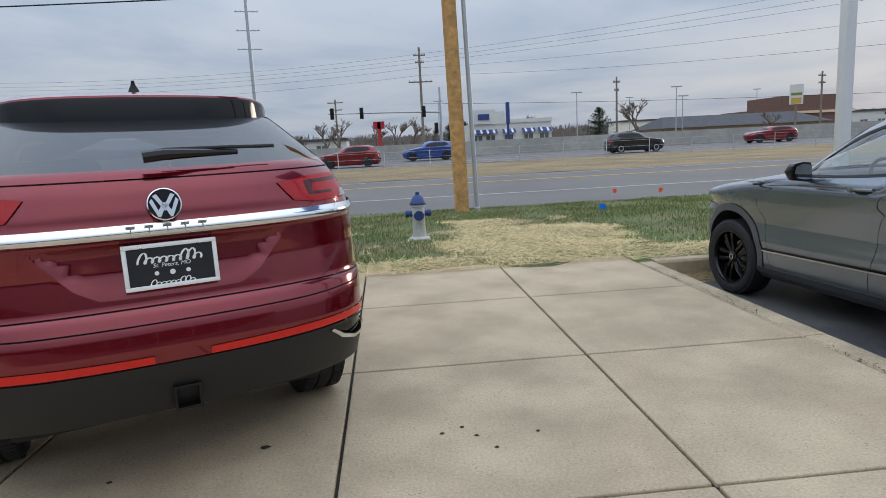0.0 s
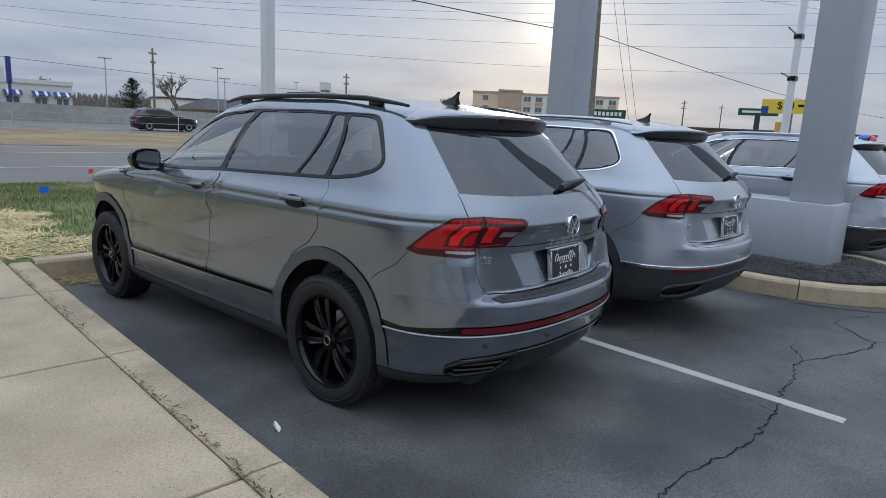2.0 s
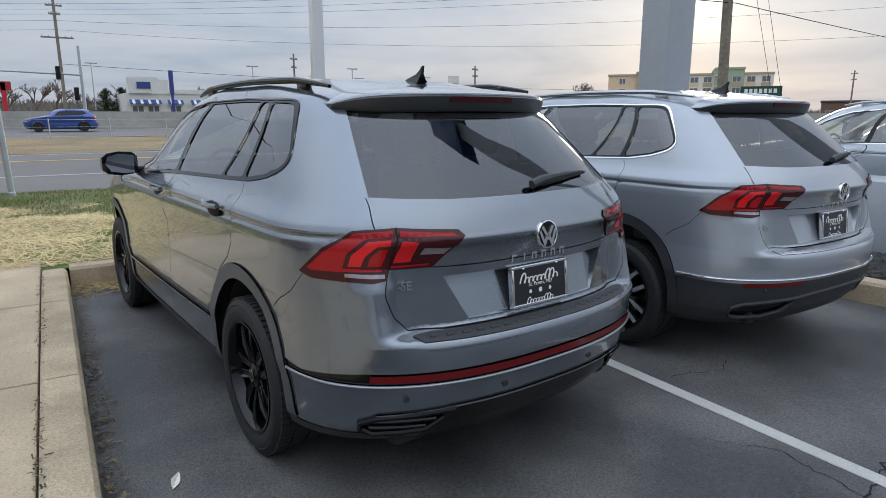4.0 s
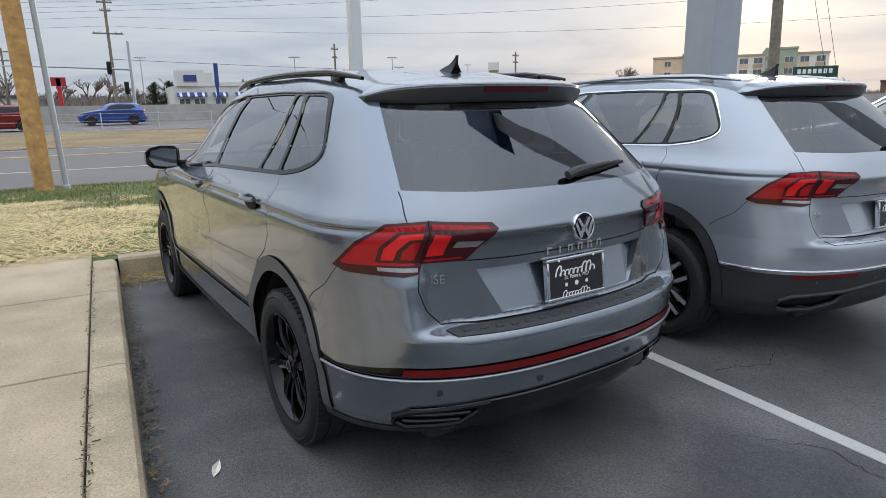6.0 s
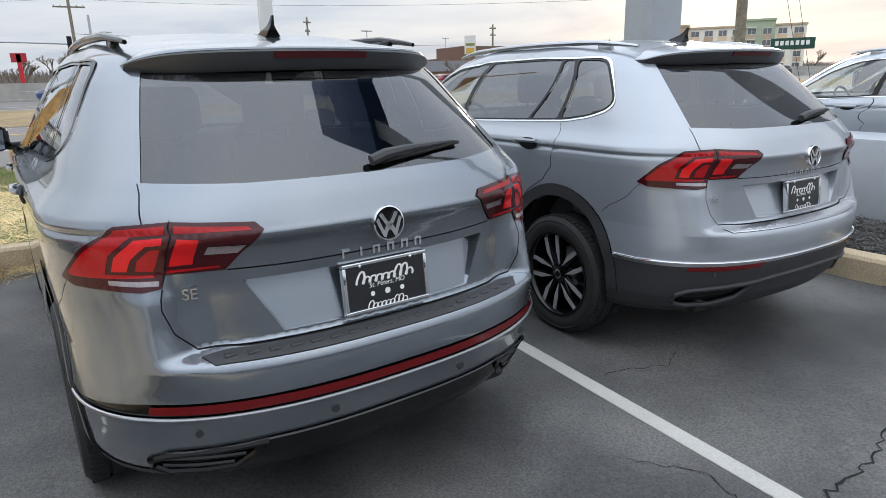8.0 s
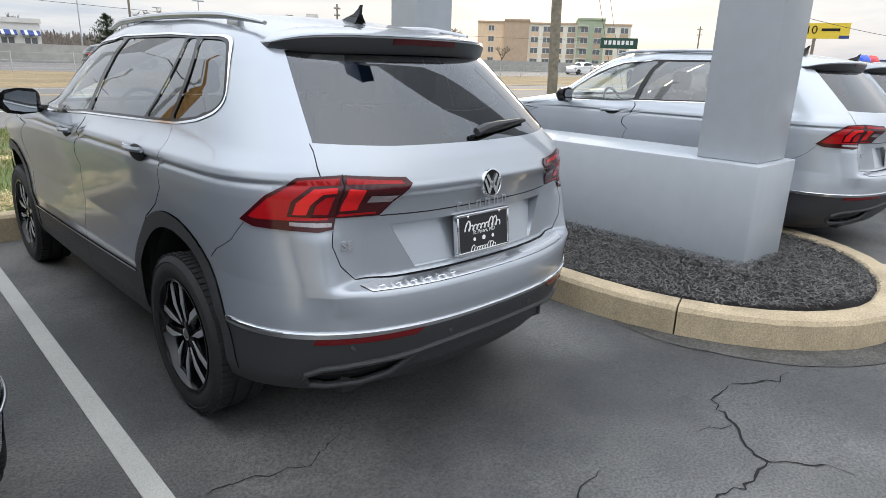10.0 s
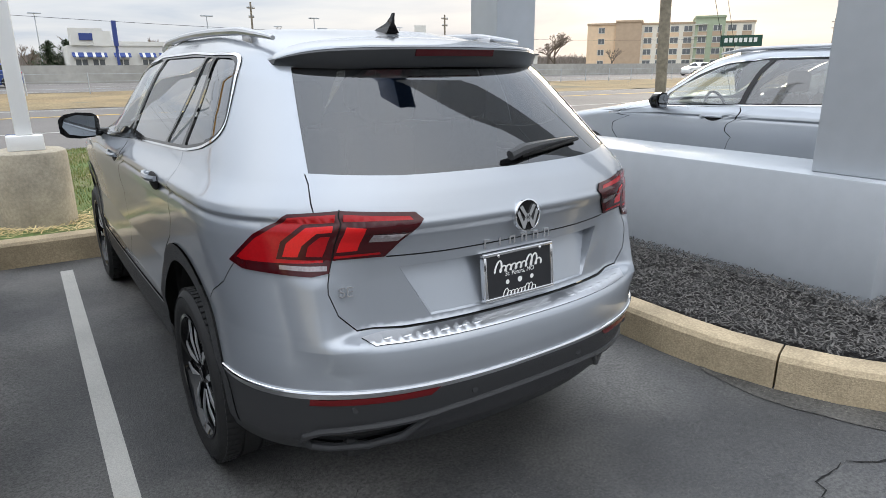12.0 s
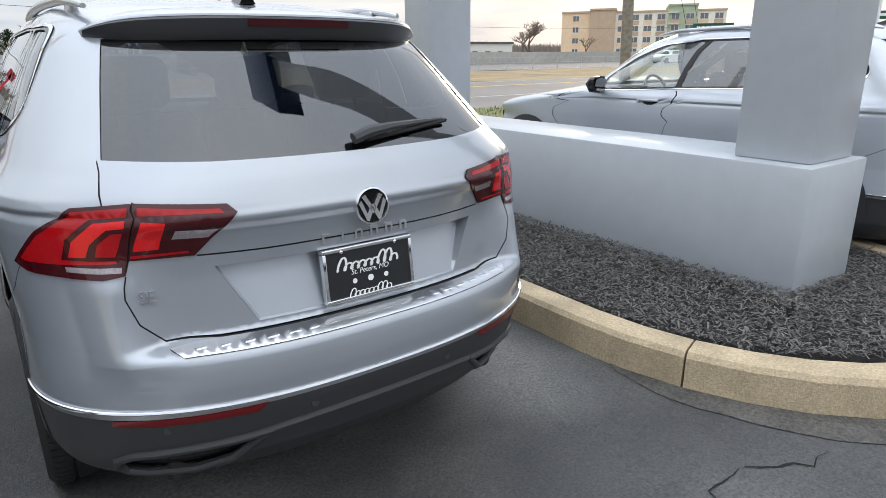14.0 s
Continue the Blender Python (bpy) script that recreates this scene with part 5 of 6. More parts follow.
    cen = Vector((0, .55, S.ztop))
    bm = bmesh.new()
    prev = None
    for k in (1.0, .93, .8, .6, .35, .12):
        row = [bm.verts.new(cen + (p - cen) * k + Vector((0, 0, .045 * (1 - k * k)))) for p in loop]
        if prev:
            for i in range(len(row)):
                bm.faces.new((prev[i], prev[(i + 1) % len(row)], row[(i + 1) % len(row)], row[i]))
        prev = row
    bm.faces.new(prev)
    part("roof", bm, paint_mat, car)
    def edge(x):
        return float(S.point(S.from_x(abs(x), 1.56), 1.56)[1])
    xs = list(np.linspace(-.62, .62, 35))
    def wing(sec, xs):
        return [[(x, edge(x) + y, 1.56 + (z - 1.56) * (1 - .6 * (abs(x) / .62) ** 10) - .012 * (abs(x) / .62) ** 2) for y, z in sec] for x in xs]
    bm = bmesh.new()
    loft(bm, wing([(.45, 1.680), (.22, 1.668), (.04, 1.648), (-.05, 1.628), (-.054, 1.620), (.03, 1.60), (.45, 1.60)], xs))
    part("spoiler", bm, paint_mat, car)
    bm = bmesh.new()
    loft(bm, wing([(.06, 1.618), (-.054, 1.620), (-.058, 1.610), (-.064, 1.535), (-.072, 1.470), (-.045, 1.452), (.06, 1.46)], xs))
    part("spoiler_band", bm, M_GLOSSB, car, "black band under the roof spoiler")
    bm = bmesh.new()
    loft(bm, [[(sx * w, y, z) for sx, y in ((-1, y0), (1, y0), (1, y1), (-1, y1))] for w, y0, y1, z in ((.028, -.16, .0, 1.66), (.020, -.15, -.04, 1.685), (.010, -.145, -.08, 1.705), (.006, -.145, -.11, 1.725))])
    part("aerial_fin", bm, M_GLOSSB, car)
    bm = bmesh.new()
    tube(bm, [(-.05, -.90, 1.365), (.02, -.90, 1.372), (.15, -.875, 1.372), (.30, -.85, 1.37)], [.022, .022, .016, .010], 8)
    wip = part("rear_wiper", bm, M_GLOSSB, car)
    bm = bmesh.new()
    tube(bm, [(.02, -.865, 1.39), (.25, -.85, 1.39), (.46, -.80, 1.388)], .008, 6)
    part("wiper_blade", bm, M_RUBBER, wip)
    badge(car, 0, -.945, 1.19, .062, -8)
    plate(car, -.955, .965, .33, .17, white=True, tilt=-4)
    bm = bmesh.new()
    for i in range(5):
        x = (i - 2) * .062
        box(bm, x - .015, x + .015, -.968, -.960, 1.116, 1.120), box(bm, x - .002, x + .002, -.968, -.960, 1.092, 1.12)
    part("name_strokes", bm, M_ALU, car, smooth=False)["kind"] = "stuff"
    bm = bmesh.new()
    box(bm, -.06, .06, -.93, -.80, .40, .50, .01), box(bm, -.22, -.14, -.95, -.80, .43, .50, .02)
    part("tow_hitch", bm, M_GLOSSB, car, "square black tow hitch receiver")
    bm = bmesh.new()
    for a, b, c, e2 in ((-.05, .05, .488, .498), (-.05, .05, .402, .412), (-.05, -.04, .412, .488), (.04, .05, .412, .488)):
        box(bm, a, b, -.985, -.93, c, e2)
    part("hitch_rim", bm, M_GLOSSB, car, smooth=False)
    bm = bmesh.new()
    box(bm, -.62, .62, -.70, 3.5, .30, .42, .03), box(bm, -.80, .80, .46, 2.5, .32, 1.0)
    part("underbody", bm, M_SHELLIN, car, smooth=False)
    for yc in (0.0, WB):
        for sx in (-1, 1):
            bm = bmesh.new()
            a0 = math.asin((.30 - R) / .412)
            arc = [(yc + .412 * math.cos(a), R + .412 * math.sin(a)) for a in np.linspace(a0, math.pi - a0, 20)]
            u, v = [bm.verts.new((sx * .86, a, b)) for a, b in arc], [bm.verts.new((sx * .55, a, b)) for a, b in arc]
            for i in range(19):
                bm.faces.new((u[i], u[i + 1], v[i + 1], v[i]))
            bm.faces.new(v)
            part("wheel_well", bm, M_SHELLIN, car)
            wheel(car, sx * .755, yc, R, "black", sx, R)
    for x in (-.42, .42):
        bm = bmesh.new()
        box(bm, x - .25, x + .25, .2, .35, .7, 1.38, .06, 3)
        part("seat", bm, M_SEAT, car)
    return car


red_car = coupe_suv("coupe_suv", pose(-1.207, 3.26, .12, 0, 0, 24), M_RED, "dark red sport utility car with a chrome bar, on the pavement")
silver_two = suv("suv", pose(11.55, 2.60, 0, 0, 0, .5), M_PALE, "silver sport utility car parked past the planted island", "row of parked cars", hero=False)
grey_two = suv("suv", pose(14.15, 2.85, 0, 0, 0, .5), M_GREY, "dark grey sport utility car in the far bays", "row of parked cars", r_line=True, hero=False)
navy_car = suv("suv", pose(16.8, 2.9, 0, 0, 0, .5), M_NAVY, "navy blue sport utility car in the far bays", "row of parked cars", hero=False)


def halves(g):
    n, m = len(g[0]) // 2, len(g[1]) // 2
    return (g[0][:n], g[1][:m], g[2][:n]), (g[0][n:], g[1][m:] - n, g[2][n:])


def far_car(m, paint_mat, label, kind="suv", s=1.0):
    """A car on the far roads: skin, glass and wheels."""
    spec = dict(SUV)
    S = Skin(**spec)
    name = "suv" if kind == "suv" else "sedan"
    sc = 1.0 if kind == "suv" else .84
    car = thing(name, m, label, "car", "highway traffic")
    regs = []
    Y = lambda *p: [("y", a, b) for a, b in p]
    for yc in (0.0, 2.79):
        h, _ = arch_ring(S, yc, .33, .385, .455, .17, .27)
        regs.append(("hole", ring(S, Y(*h), .06), 0))
    regs.append(("side_glass", ring(S, Y((1.9, 1.10), (.2, 1.15), (-.25, 1.25), (-.05, 1.46), (1.0, 1.49), (1.5, 1.40)), .06), -.003))
    regs.append(("rear_window", ring(S, [("x", 0, 1.13), ("x", .62, 1.14), ("x", .55, 1.43), ("x", 0, 1.45)], .06), -.003))
    regs.append(("windscreen", ring(S, Y((2.13, 1.125), (1.44, 1.52)), .06) + [(float(to_flat(3)), 1.53), (float(to_flat(3)), 1.125)], -.003))
    regs.append(("rear_lamp", ring(S, [("y", -.55, .884), ("x", .735, 1.03), ("x", .42, 1.02), ("x", .5, .9), ("x", .7, .86)], .06), .005))
    regs.append(("head_lamp", ring(S, Y((3.15, .86), (3.4, .80), (3.55, .72), (3.45, .70), (3.2, .76)), .06), .005))
    d = flatten(S, regs, .17, False)
    dark = {"side_glass": M_GLOSSB, "rear_window": M_GLOSSB, "windscreen": M_GLOSSB, "rear_lamp": M_LENS, "head_lamp": M_LENSW, "shell": paint_mat}
    for k, g in d.items():
        if k == "hole":
            continue
        g2 = both(g)
        if sc != 1:
            z = g2[0][:, 2]
            g2[0][:, 2] = np.where(z > .9, .9 + (z - .9) * .72, z)
            g2[0][:, 1] *= np.where(z > 1.1, 1 + .1 * (z - 1.1), 1)
        for h_ in halves(g2) if k in ("side_glass", "rear_lamp", "head_lamp") else (g2,):
            skin_part("body_shell" if k == "shell" else k, h_, dark[k], car)
    bm = bmesh.new()
    out = [S.point(p, S.ztop) for p in np.linspace(0, 3, 24)]
    zt = 1.6 if sc == 1 else .9 + .7 * .72
    bm.faces.new([bm.verts.new((p[0], p[1], zt)) for p in out] + [bm.verts.new((-p[0], p[1], zt)) for p in out[-2:0:-1]])
    part("roof", bm, paint_mat, car)
    bm = bmesh.new()
    box(bm, -.8, .8, -.7, 3.3, .2, .5)
    part("underbody", bm, M_SHELLIN, car)
    for yc in (0.0, 2.79):
        for sx in (-1, 1):
            bm = bmesh.new()
            lathe(bm, [(.20, -.1), (.32, -.11), (.345, -.07), (.345, .07), (.32, .11), (.22, .11), (.21, .09)], 20, "x", at=(sx * .78, yc, .345))
            wh = part("wheel", bm, M_RUBBER, car)
            bm = bmesh.new()
            lathe(bm, [(0, sx * .075), (.20, sx * .095), (.215, sx * .085), (.2, sx * .05), (0, sx * .05)], 16, "x", at=(sx * .78, yc, .345))
            part("rim", bm, M_ALU, wh)
    return car


for x, y, turn, pm, kd, lb in ((-1.2, 47.2, 90, M_RED, "suv", "dark red car driving on the highway"), (5.2, 53.5, 90, M_BLUEP, "suv", "blue car driving on the highway"),
                               (18, 47.5, -90, M_BLACKP, "suv", "black boxy car driving on the highway"), (36, 54.0, 90, M_RED, "sedan", "dark red sedan on the highway"),
                               (78, 50.5, 90, M_WHITEP, "suv", "white car driving on the highway"), (90, 54.5, 90, M_BLACKP, "suv", "black car driving on the highway"),
                               (13, 65, 90, M_SILVER, "sedan", "silver sedan parked behind the barrier"), (19, 66, -90, M_BLACKP, "sedan", "black sedan parked behind the barrier"), (34, 67, 90, M_SILVER, "sedan", "silver sedan parked behind the barrier"),
                               (58, 66, 90, M_WHITEP, "sedan", "white sedan parked behind the barrier"), (112, 66, 90, M_WHITEP, "sedan", "white sedan parked behind the barrier")):
    far_car(pose(x, y, ground_z(x, y) + .03, 0, 0, turn), pm, lb, kd)

# ---- verge things ----
M_HYDW = mat("hydrant_grey_paint", (.50, .49, .46), .55, grain=.12, scale=30, stain=.2, stain_scale=6)
M_HYDB = mat("hydrant_blue_paint", (.015, .045, .16), .45, grain=.15, scale=30, stain=.15, stain_scale=8)
hyd = thing("fire_hydrant", pose(.47, 9.6, .045), "grey fire hydrant with a blue bonnet in the grass", "fire hydrant")
bm = bmesh.new()
lathe(bm, [(.165, -.05), (.165, .035), (.15, .05), (.105, .06), (.10, .10), (.098, .40), (.105, .42), (.105, .44), (.098, .46), (.098, .52), (.12, .53), (.12, .555), (0, .555)], 28)
part("barrel", bm, M_HYDW, hyd)
bm = bmesh.new()
lathe(bm, [(.125, .555), (.13, .57), (.125, .59), (.11, .61), (.09, .66), (.05, .70), (.03, .705), (.03, .75), (.02, .755), (0, .755)], 28)
part("bonnet", bm, M_HYDB, hyd, "blue domed bonnet")
for axis, at, r, h0, h1 in (("x", (0, 0, .42), .055, -.20, -.09), ("x", (0, 0, .42), .055, .09, .19), ("y", (0, 0, .40), .075, -.19, -.09)):
    bm = bmesh.new()
    s0 = (h0, h1) if h0 < 0 else (h1, h0)
    lathe(bm, [(0, s0[0] - .02 * math.copysign(1, s0[0])), (.02, s0[0] - .02 * math.copysign(1, s0[0])), (.02, s0[0]), (r, s0[0]), (r * 1.05, s0[0] * .9), (r, s0[0] * .75), (r * .8, s0[0] * .7), (r * .8, s0[1])], 18, axis, at=at)
    part("outlet_cap", bm, M_HYDB, hyd, "blue outlet cap")
for i in range(8):
    bm = bmesh.new()
    a = i * math.pi / 4
    lathe(bm, [(0, .035), (.013, .035), (.013, .062), (0, .062)], 6, at=(.137 * math.cos(a), .137 * math.sin(a), 0))
    part("bolt", bm, M_HYDW, hyd)


def marker_flag(x, y, h, col, lb):
    f = thing("marker_flag", pose(x, y, verge_z(y) - .01, 0, 0, random.uniform(-40, 40)), lb, "flag", "utility marker flags")
    bm = bmesh.new()
    tube(bm, [(0, 0, -.02), (0, 0, h)], .0025, 5)
    part("wire_stem", bm, M_GALV, f)
    bm = bmesh.new()
    loft(bm, [[(0, -.001, h - .10), (0, .001, h - .10), (0, .001, h), (0, -.001, h)], [(.06, .012, h - .105), (.06, .014, h - .105), (.06, .014, h - .008), (.06, .012, h - .008)], [(.125, -.004, h - .10), (.125, -.002, h - .10), (.125, -.002, h - .004), (.125, -.004, h - .004)]])
    part("flag_cloth", bm, col, f)


M_ORANGE, M_BLUEF = mat("orange_vinyl", (.85, .09, .02), .6, grain=.05, scale=40), mat("blue_vinyl", (.01, .18, .75), .6, grain=.05, scale=40)
marker_flag(5.65, 15.2, .33, M_ORANGE, "small orange marker flag in the grass")
marker_flag(6.75, 15.0, .30, M_ORANGE, "small orange marker flag in the grass")
marker_flag(3.9, 11.2, .28, M_BLUEF, "small blue marker flag in the grass")

# grass and straw
rng = np.random.default_rng(4)


def blades(name, n, xr, yr, size, lie, material, label, keep, zbase=.112, width=.006):
    vs, fs = [], []
    while len(fs) < n:
        x, y = rng.uniform(*xr), rng.uniform(*yr)
        if not keep(x, y):
            continue
        z = zbase + (verge_z(y) - .115 if y > 6.95 and zbase > 0 else 0) + .03 * noise.noise((x * .9, y * .9, 3))
        a, l, w = rng.uniform(0, 2 * math.pi), rng.uniform(*size), width * rng.uniform(.6, 1.3)
        dx, dy = math.cos(a), math.sin(a)
        k = len(vs)
        if lie:
            t, zz = rng.uniform(-.15, .3), z + rng.uniform(.004, .03)
            vs += [(x - dy * w, y + dx * w, zz), (x + dy * w, y - dx * w, zz), (x + dx * l + dy * w, y + dy * l - dx * w, zz + t * l), (x + dx * l - dy * w, y + dy * l + dx * w, zz + t * l)]
            fs.append((k, k + 1, k + 2, k + 3))
        else:
            b = l * rng.uniform(.2, .8)
            vs += [(x - dy * w, y + dx * w, z - .01), (x + dy * w, y - dx * w, z - .01), (x + dx * b, y + dy * b, z + l)]
            fs.append((k, k + 1, k + 2))
    me = bpy.data.meshes.new(name)
    me.from_pydata([tuple(map(float, v)) for v in vs], [], fs)
    me.materials.append(material)
    return tagged(new(name, me), label, "grass" if not lie else "straw", kind="stuff")


def island_random(name, c1, c2, rough=.9):
    m = mat(name, c1, rough)
    n, l = m.node_tree.nodes, m.node_tree.links
    g, r = n.new("ShaderNodeNewGeometry"), n.new("ShaderNodeMix")
    r.data_type = "RGBA"
    r.inputs["A"].default_value, r.inputs["B"].default_value = (*c1, 1), (*c2, 1)
    l.new(g.outputs["Random Per Island"], r.inputs["Factor"])
    l.new(r.outputs["Result"], n["Principled BSDF"].inputs["Base Color"])
    return m


def straw_here(x, y):
    d = noise.noise((x * .55, y * .55, 11)) + .5 * noise.noise((x * 1.7, y * 1.7, 5))
    path = math.exp(-((x - 2.1) / 2.0) ** 2) * math.exp(-((y - 9.0) / 3.4) ** 2) + (.6 if y < 7.4 else 0)
    return d * .8 + path * 1.35 - .62


blades("grass", 120000, (-7, 13), (7.0, 15.8), (.022, .07), False, island_random("grass_blades", (.065, .125, .022), (.25, .24, .085)), "short patchy green and yellow grass", lambda x, y: straw_here(x, y) < .25 * rng.random() + .0 and rng.random() < .15 + 1.1 * max(0, .5 + noise.noise((x * .8, y * .8, 21))))
blades("grass", 14000, (13, 40), (7.0, 15.8), (.04, .09), False, island_random("far_grass_blades", (.08, .13, .03), (.22, .21, .08)), "short patchy grass along the road", lambda x, y: True, width=.015)
blades("straw", 26000, (-6, 11), (6.62, 14.6), (.05, .16), True, island_random("straw_stems", (.84, .68, .37), (.58, .44, .20)), "scattered pale straw on bare soil", lambda x, y: straw_here(x, y) > .25 * rng.random(), width=.0035)
blades("straw", 500, (2.9, 3.6), (5.95, 6.4), (.05, .14), True, island_random("lot_straw", (.5, .38, .17), (.3, .2, .08)), "loose straw by the kerb", lambda x, y: rng.random() < (y - 5.9) * 2, zbase=-.058, width=.003)
blades("straw", 900, (2.87, 2.97), (.6, 6.4), (.008, .035), True, island_random("kerb_litter", (.22, .16, .08), (.03, .025, .02)), "fine dark litter along the kerb foot", lambda x, y: rng.random() < 1 - (x - 2.87) * 9, zbase=-.052, width=.004)
blades("straw", 380, (2.645, 2.685), (.6, 6.9), (.008, .035), True, island_random("joint_litter", (.20, .15, .07), (.03, .025, .02)), "fine litter in the joint by the kerb", lambda x, y: noise.noise((0, y * 2.0, 7)) > -.1, zbase=.118, width=.0035)
# mulch chips
def in_island(x, y, o):
    cx, hw, y0, b = 9.42, 1.15 - .19 + o, 2.45, 1.42 - .19 + o
    hw += .42 if x > cx else 0
    return abs(x - cx) < hw and (y > y0 or ((x - cx) / hw) ** 2 + ((y - y0) / b) ** 2 < 1) and not (9.40 < x < 10.10 and y > 1.96)
vs, fs = [], []
while len(fs) < 44000:
    x, y = rng.uniform(8.3, 10.9), rng.uniform(.8, 6.4)
    if not in_island(x, y, 0) or (y > 4.5 and rng.random() < .5):
        continue
    a, l, w, t = rng.uniform(0, 6.28), rng.uniform(.010, .042), rng.uniform(.0018, .0048), rng.uniform(-.5, .5)
    zz = .105 + .05 * max(0, 1 - abs(x - 9.2)) + rng.uniform(0, .018)
    dx, dy = math.cos(a), math.sin(a)
    k = len(vs)
    vs += [(x - dy * w, y + dx * w, zz), (x + dy * w, y - dx * w, zz + .3 * w), (x + dx * l + dy * w, y + dy * l - dx * w, zz + t * l), (x + dx * l - dy * w, y + dy * l + dx * w, zz + t * l)]
    fs.append((k, k + 1, k + 2, k + 3))
me = bpy.data.meshes.new("mulch")
me.from_pydata([tuple(map(float, v)) for v in vs], [], fs)
me.materials.append(island_random("mulch_chips", (.010, .010, .010), (.17, .16, .15)))
tagged(new("mulch", me), "black shredded bark mulch chips", "mulch", kind="stuff")


# ---- lot details ----
M_CRACK = mat("open_crack", (.006, .006, .006), .95, grain=.3, scale=50)
def crack(pts, w, seed):
    rr = random.Random(seed)
    line = []
    pts = [(4.4 + (x - 4.4) * (1 - (lot_z(x) + .033) / 1.475), .26 + (y - .26) * (1 - (lot_z(x) + .033) / 1.475)) for x, y in pts]
    for (ax, ay), (bx, by) in zip(pts, pts[1:]):
        n = max(2, int(math.hypot(bx - ax, by - ay) / .035))
        for k in range(n):
            line.append((ax + (bx - ax) * k / n + rr.gauss(0, .010), ay + (by - ay) * k / n + rr.gauss(0, .010)))
    line.append(pts[-1])
    bm = bmesh.new()
    prev = None
    for i, (x, y) in enumerate(line):
        x0, y0 = line[max(i - 1, 0)]
        x1, y1 = line[min(i + 1, len(line) - 1)]
        d = math.hypot(x1 - x0, y1 - y0) or 1
        nx, ny = -(y1 - y0) / d, (x1 - x0) / d
        ww = w * rr.uniform(.35, 1.2) / 2 * min(1, (len(line) - i) / 6 + .1)
        cur = [bm.verts.new((x + nx * ww, y + ny * ww, lot_z(x) + .0035)), bm.verts.new((x - nx * ww, y - ny * ww, lot_z(x) + .0035))]
        if prev:
            bm.faces.new((prev[0], prev[1], cur[1], cur[0]))
        prev = cur
    tagged(finish(bm, "asphalt_crack", M_CRACK, smooth=False), "dark jagged crack in the asphalt", "crack", "asphalt cracks", "structure")


crack([(3.05, 1.28), (3.54, 1.23), (4.0, 1.15), (4.39, 1.16), (4.9, 1.08), (5.44, 1.12), (5.8, 1.2), (6.05, 1.21), (6.3, 1.30), (6.52, 1.28), (6.99, 1.12), (7.25, 1.05), (7.45, 1.06), (7.5, 1.16), (7.62, 1.25), (7.74, 1.40), (7.95, 1.42)], .011, 1)
crack([(7.95, 1.42), (8.2, 1.30), (8.34, 1.28)], .011, 2)
crack([(6.52, 1.28), (6.75, 1.45), (6.9, 1.46)], .008, 3), crack([(7.45, 1.06), (7.6, .9), (7.62, .8)], .008, 4), crack([(7.62, 1.27), (7.4, 1.36)], .006, 5), crack([(5.75, 2.3), (6.1, 2.2), (6.35, 2.32)], .005, 6), crack([(5.44, 1.12), (5.5, 1.5), (5.3, 1.75)], .005, 7)
leaf = thing("dry_leaf", pose(3.125, 2.71, lot_z(3.12) + .008, 12, 0, 70), "pale dry curled leaf on the asphalt", "leaf")
bm = bmesh.new()
loft(bm, [[(x, -w, .010 * abs(x) * 10 * w * 20), (x, 0, -.004), (x, w, .012 * w * 30)] for x, w in ((-.06, .002), (-.03, .014), (0, .018), (.03, .012), (.07, .001))], closed=False)
part("blade", bm, mat("dry_leaf", (.72, .68, .58), .8, grain=.15, scale=60), leaf)
M_BIT = mat("dark_debris", (.03, .026, .02), .9, grain=.2, scale=60)
for i, (x, y) in enumerate(((.10, 2.78), (.26, 2.73), (.33, 2.60), (-.73, 2.80), (.55, 2.72), (.20, 2.83), (-1.35, 2.6))):
    bm = bmesh.new()
    bmesh.ops.create_icosphere(bm, subdivisions=1, radius=.018 if i == 3 else .010)
    for v in bm.verts:
        v.co.x *= random.uniform(.6, 1.8)
        v.co.z *= .3
    ob = tagged(finish(bm, "debris_crumb", M_BIT), "small dark crumb of debris on concrete", "debris", "debris crumbs")
    ob.location = (x + .09, y, .123)
for x, y, col, lb in ((17.95, 3.55, mat("red_balloon", (.75, .02, .03), .25, 0, .6, grain=.02, scale=5), "red party balloon tied above a parked car"), (17.65, 3.60, mat("blue_balloon", (.01, .09, .65), .25, 0, .6, grain=.02, scale=5), "blue party balloon tied above a parked car")):
    bl = thing("balloon", pose(x, y, 1.40), lb, "balloon", "balloons")
    bm = bmesh.new()
    lathe(bm, [(0, .34), (.07, .33), (.12, .28), (.14, .21), (.13, .14), (.08, .06), (.02, .01), (.015, 0), (0, 0)], 20)
    part("skin", bm, col, bl)
    bm = bmesh.new()
    tube(bm, [(0, 0, 0), (.03, .02, -.3)], .002, 4)
    part("string", bm, M_WHITE, bl)

# ---- across the road ----
M_BARK = mat("bare_bark", (.13, .105, .085), .95, grain=.25, scale=3)
M_TWIG = mat("bare_twigs", (.17, .135, .11), .95, grain=.2, scale=1)
M_PINE = island_random("pine_needles", (.030, .055, .028), (.075, .10, .05))
M_WOODS = island_random("far_woods", (.13, .11, .095), (.24, .205, .18))
M_TAN = mat("tan_render", (.74, .55, .38), .9, grain=.06, scale=1, stain=.06, stain_scale=.3)
M_BRN = mat("brown_render", (.48, .36, .26), .9, grain=.06, scale=1)
M_CREAM = mat("cream_render", (.78, .73, .64), .9, grain=.05, scale=1)
M_SAGE = mat("sage_green_panels", (.36, .42, .30), .8, grain=.06, scale=1)
M_WALLW = mat("white_painted_wall", (.66, .65, .62), .85, grain=.05, scale=1)
M_BRICK = mat("dark_brown_brick", (.17, .10, .075), .9, grain=.15, scale=3)
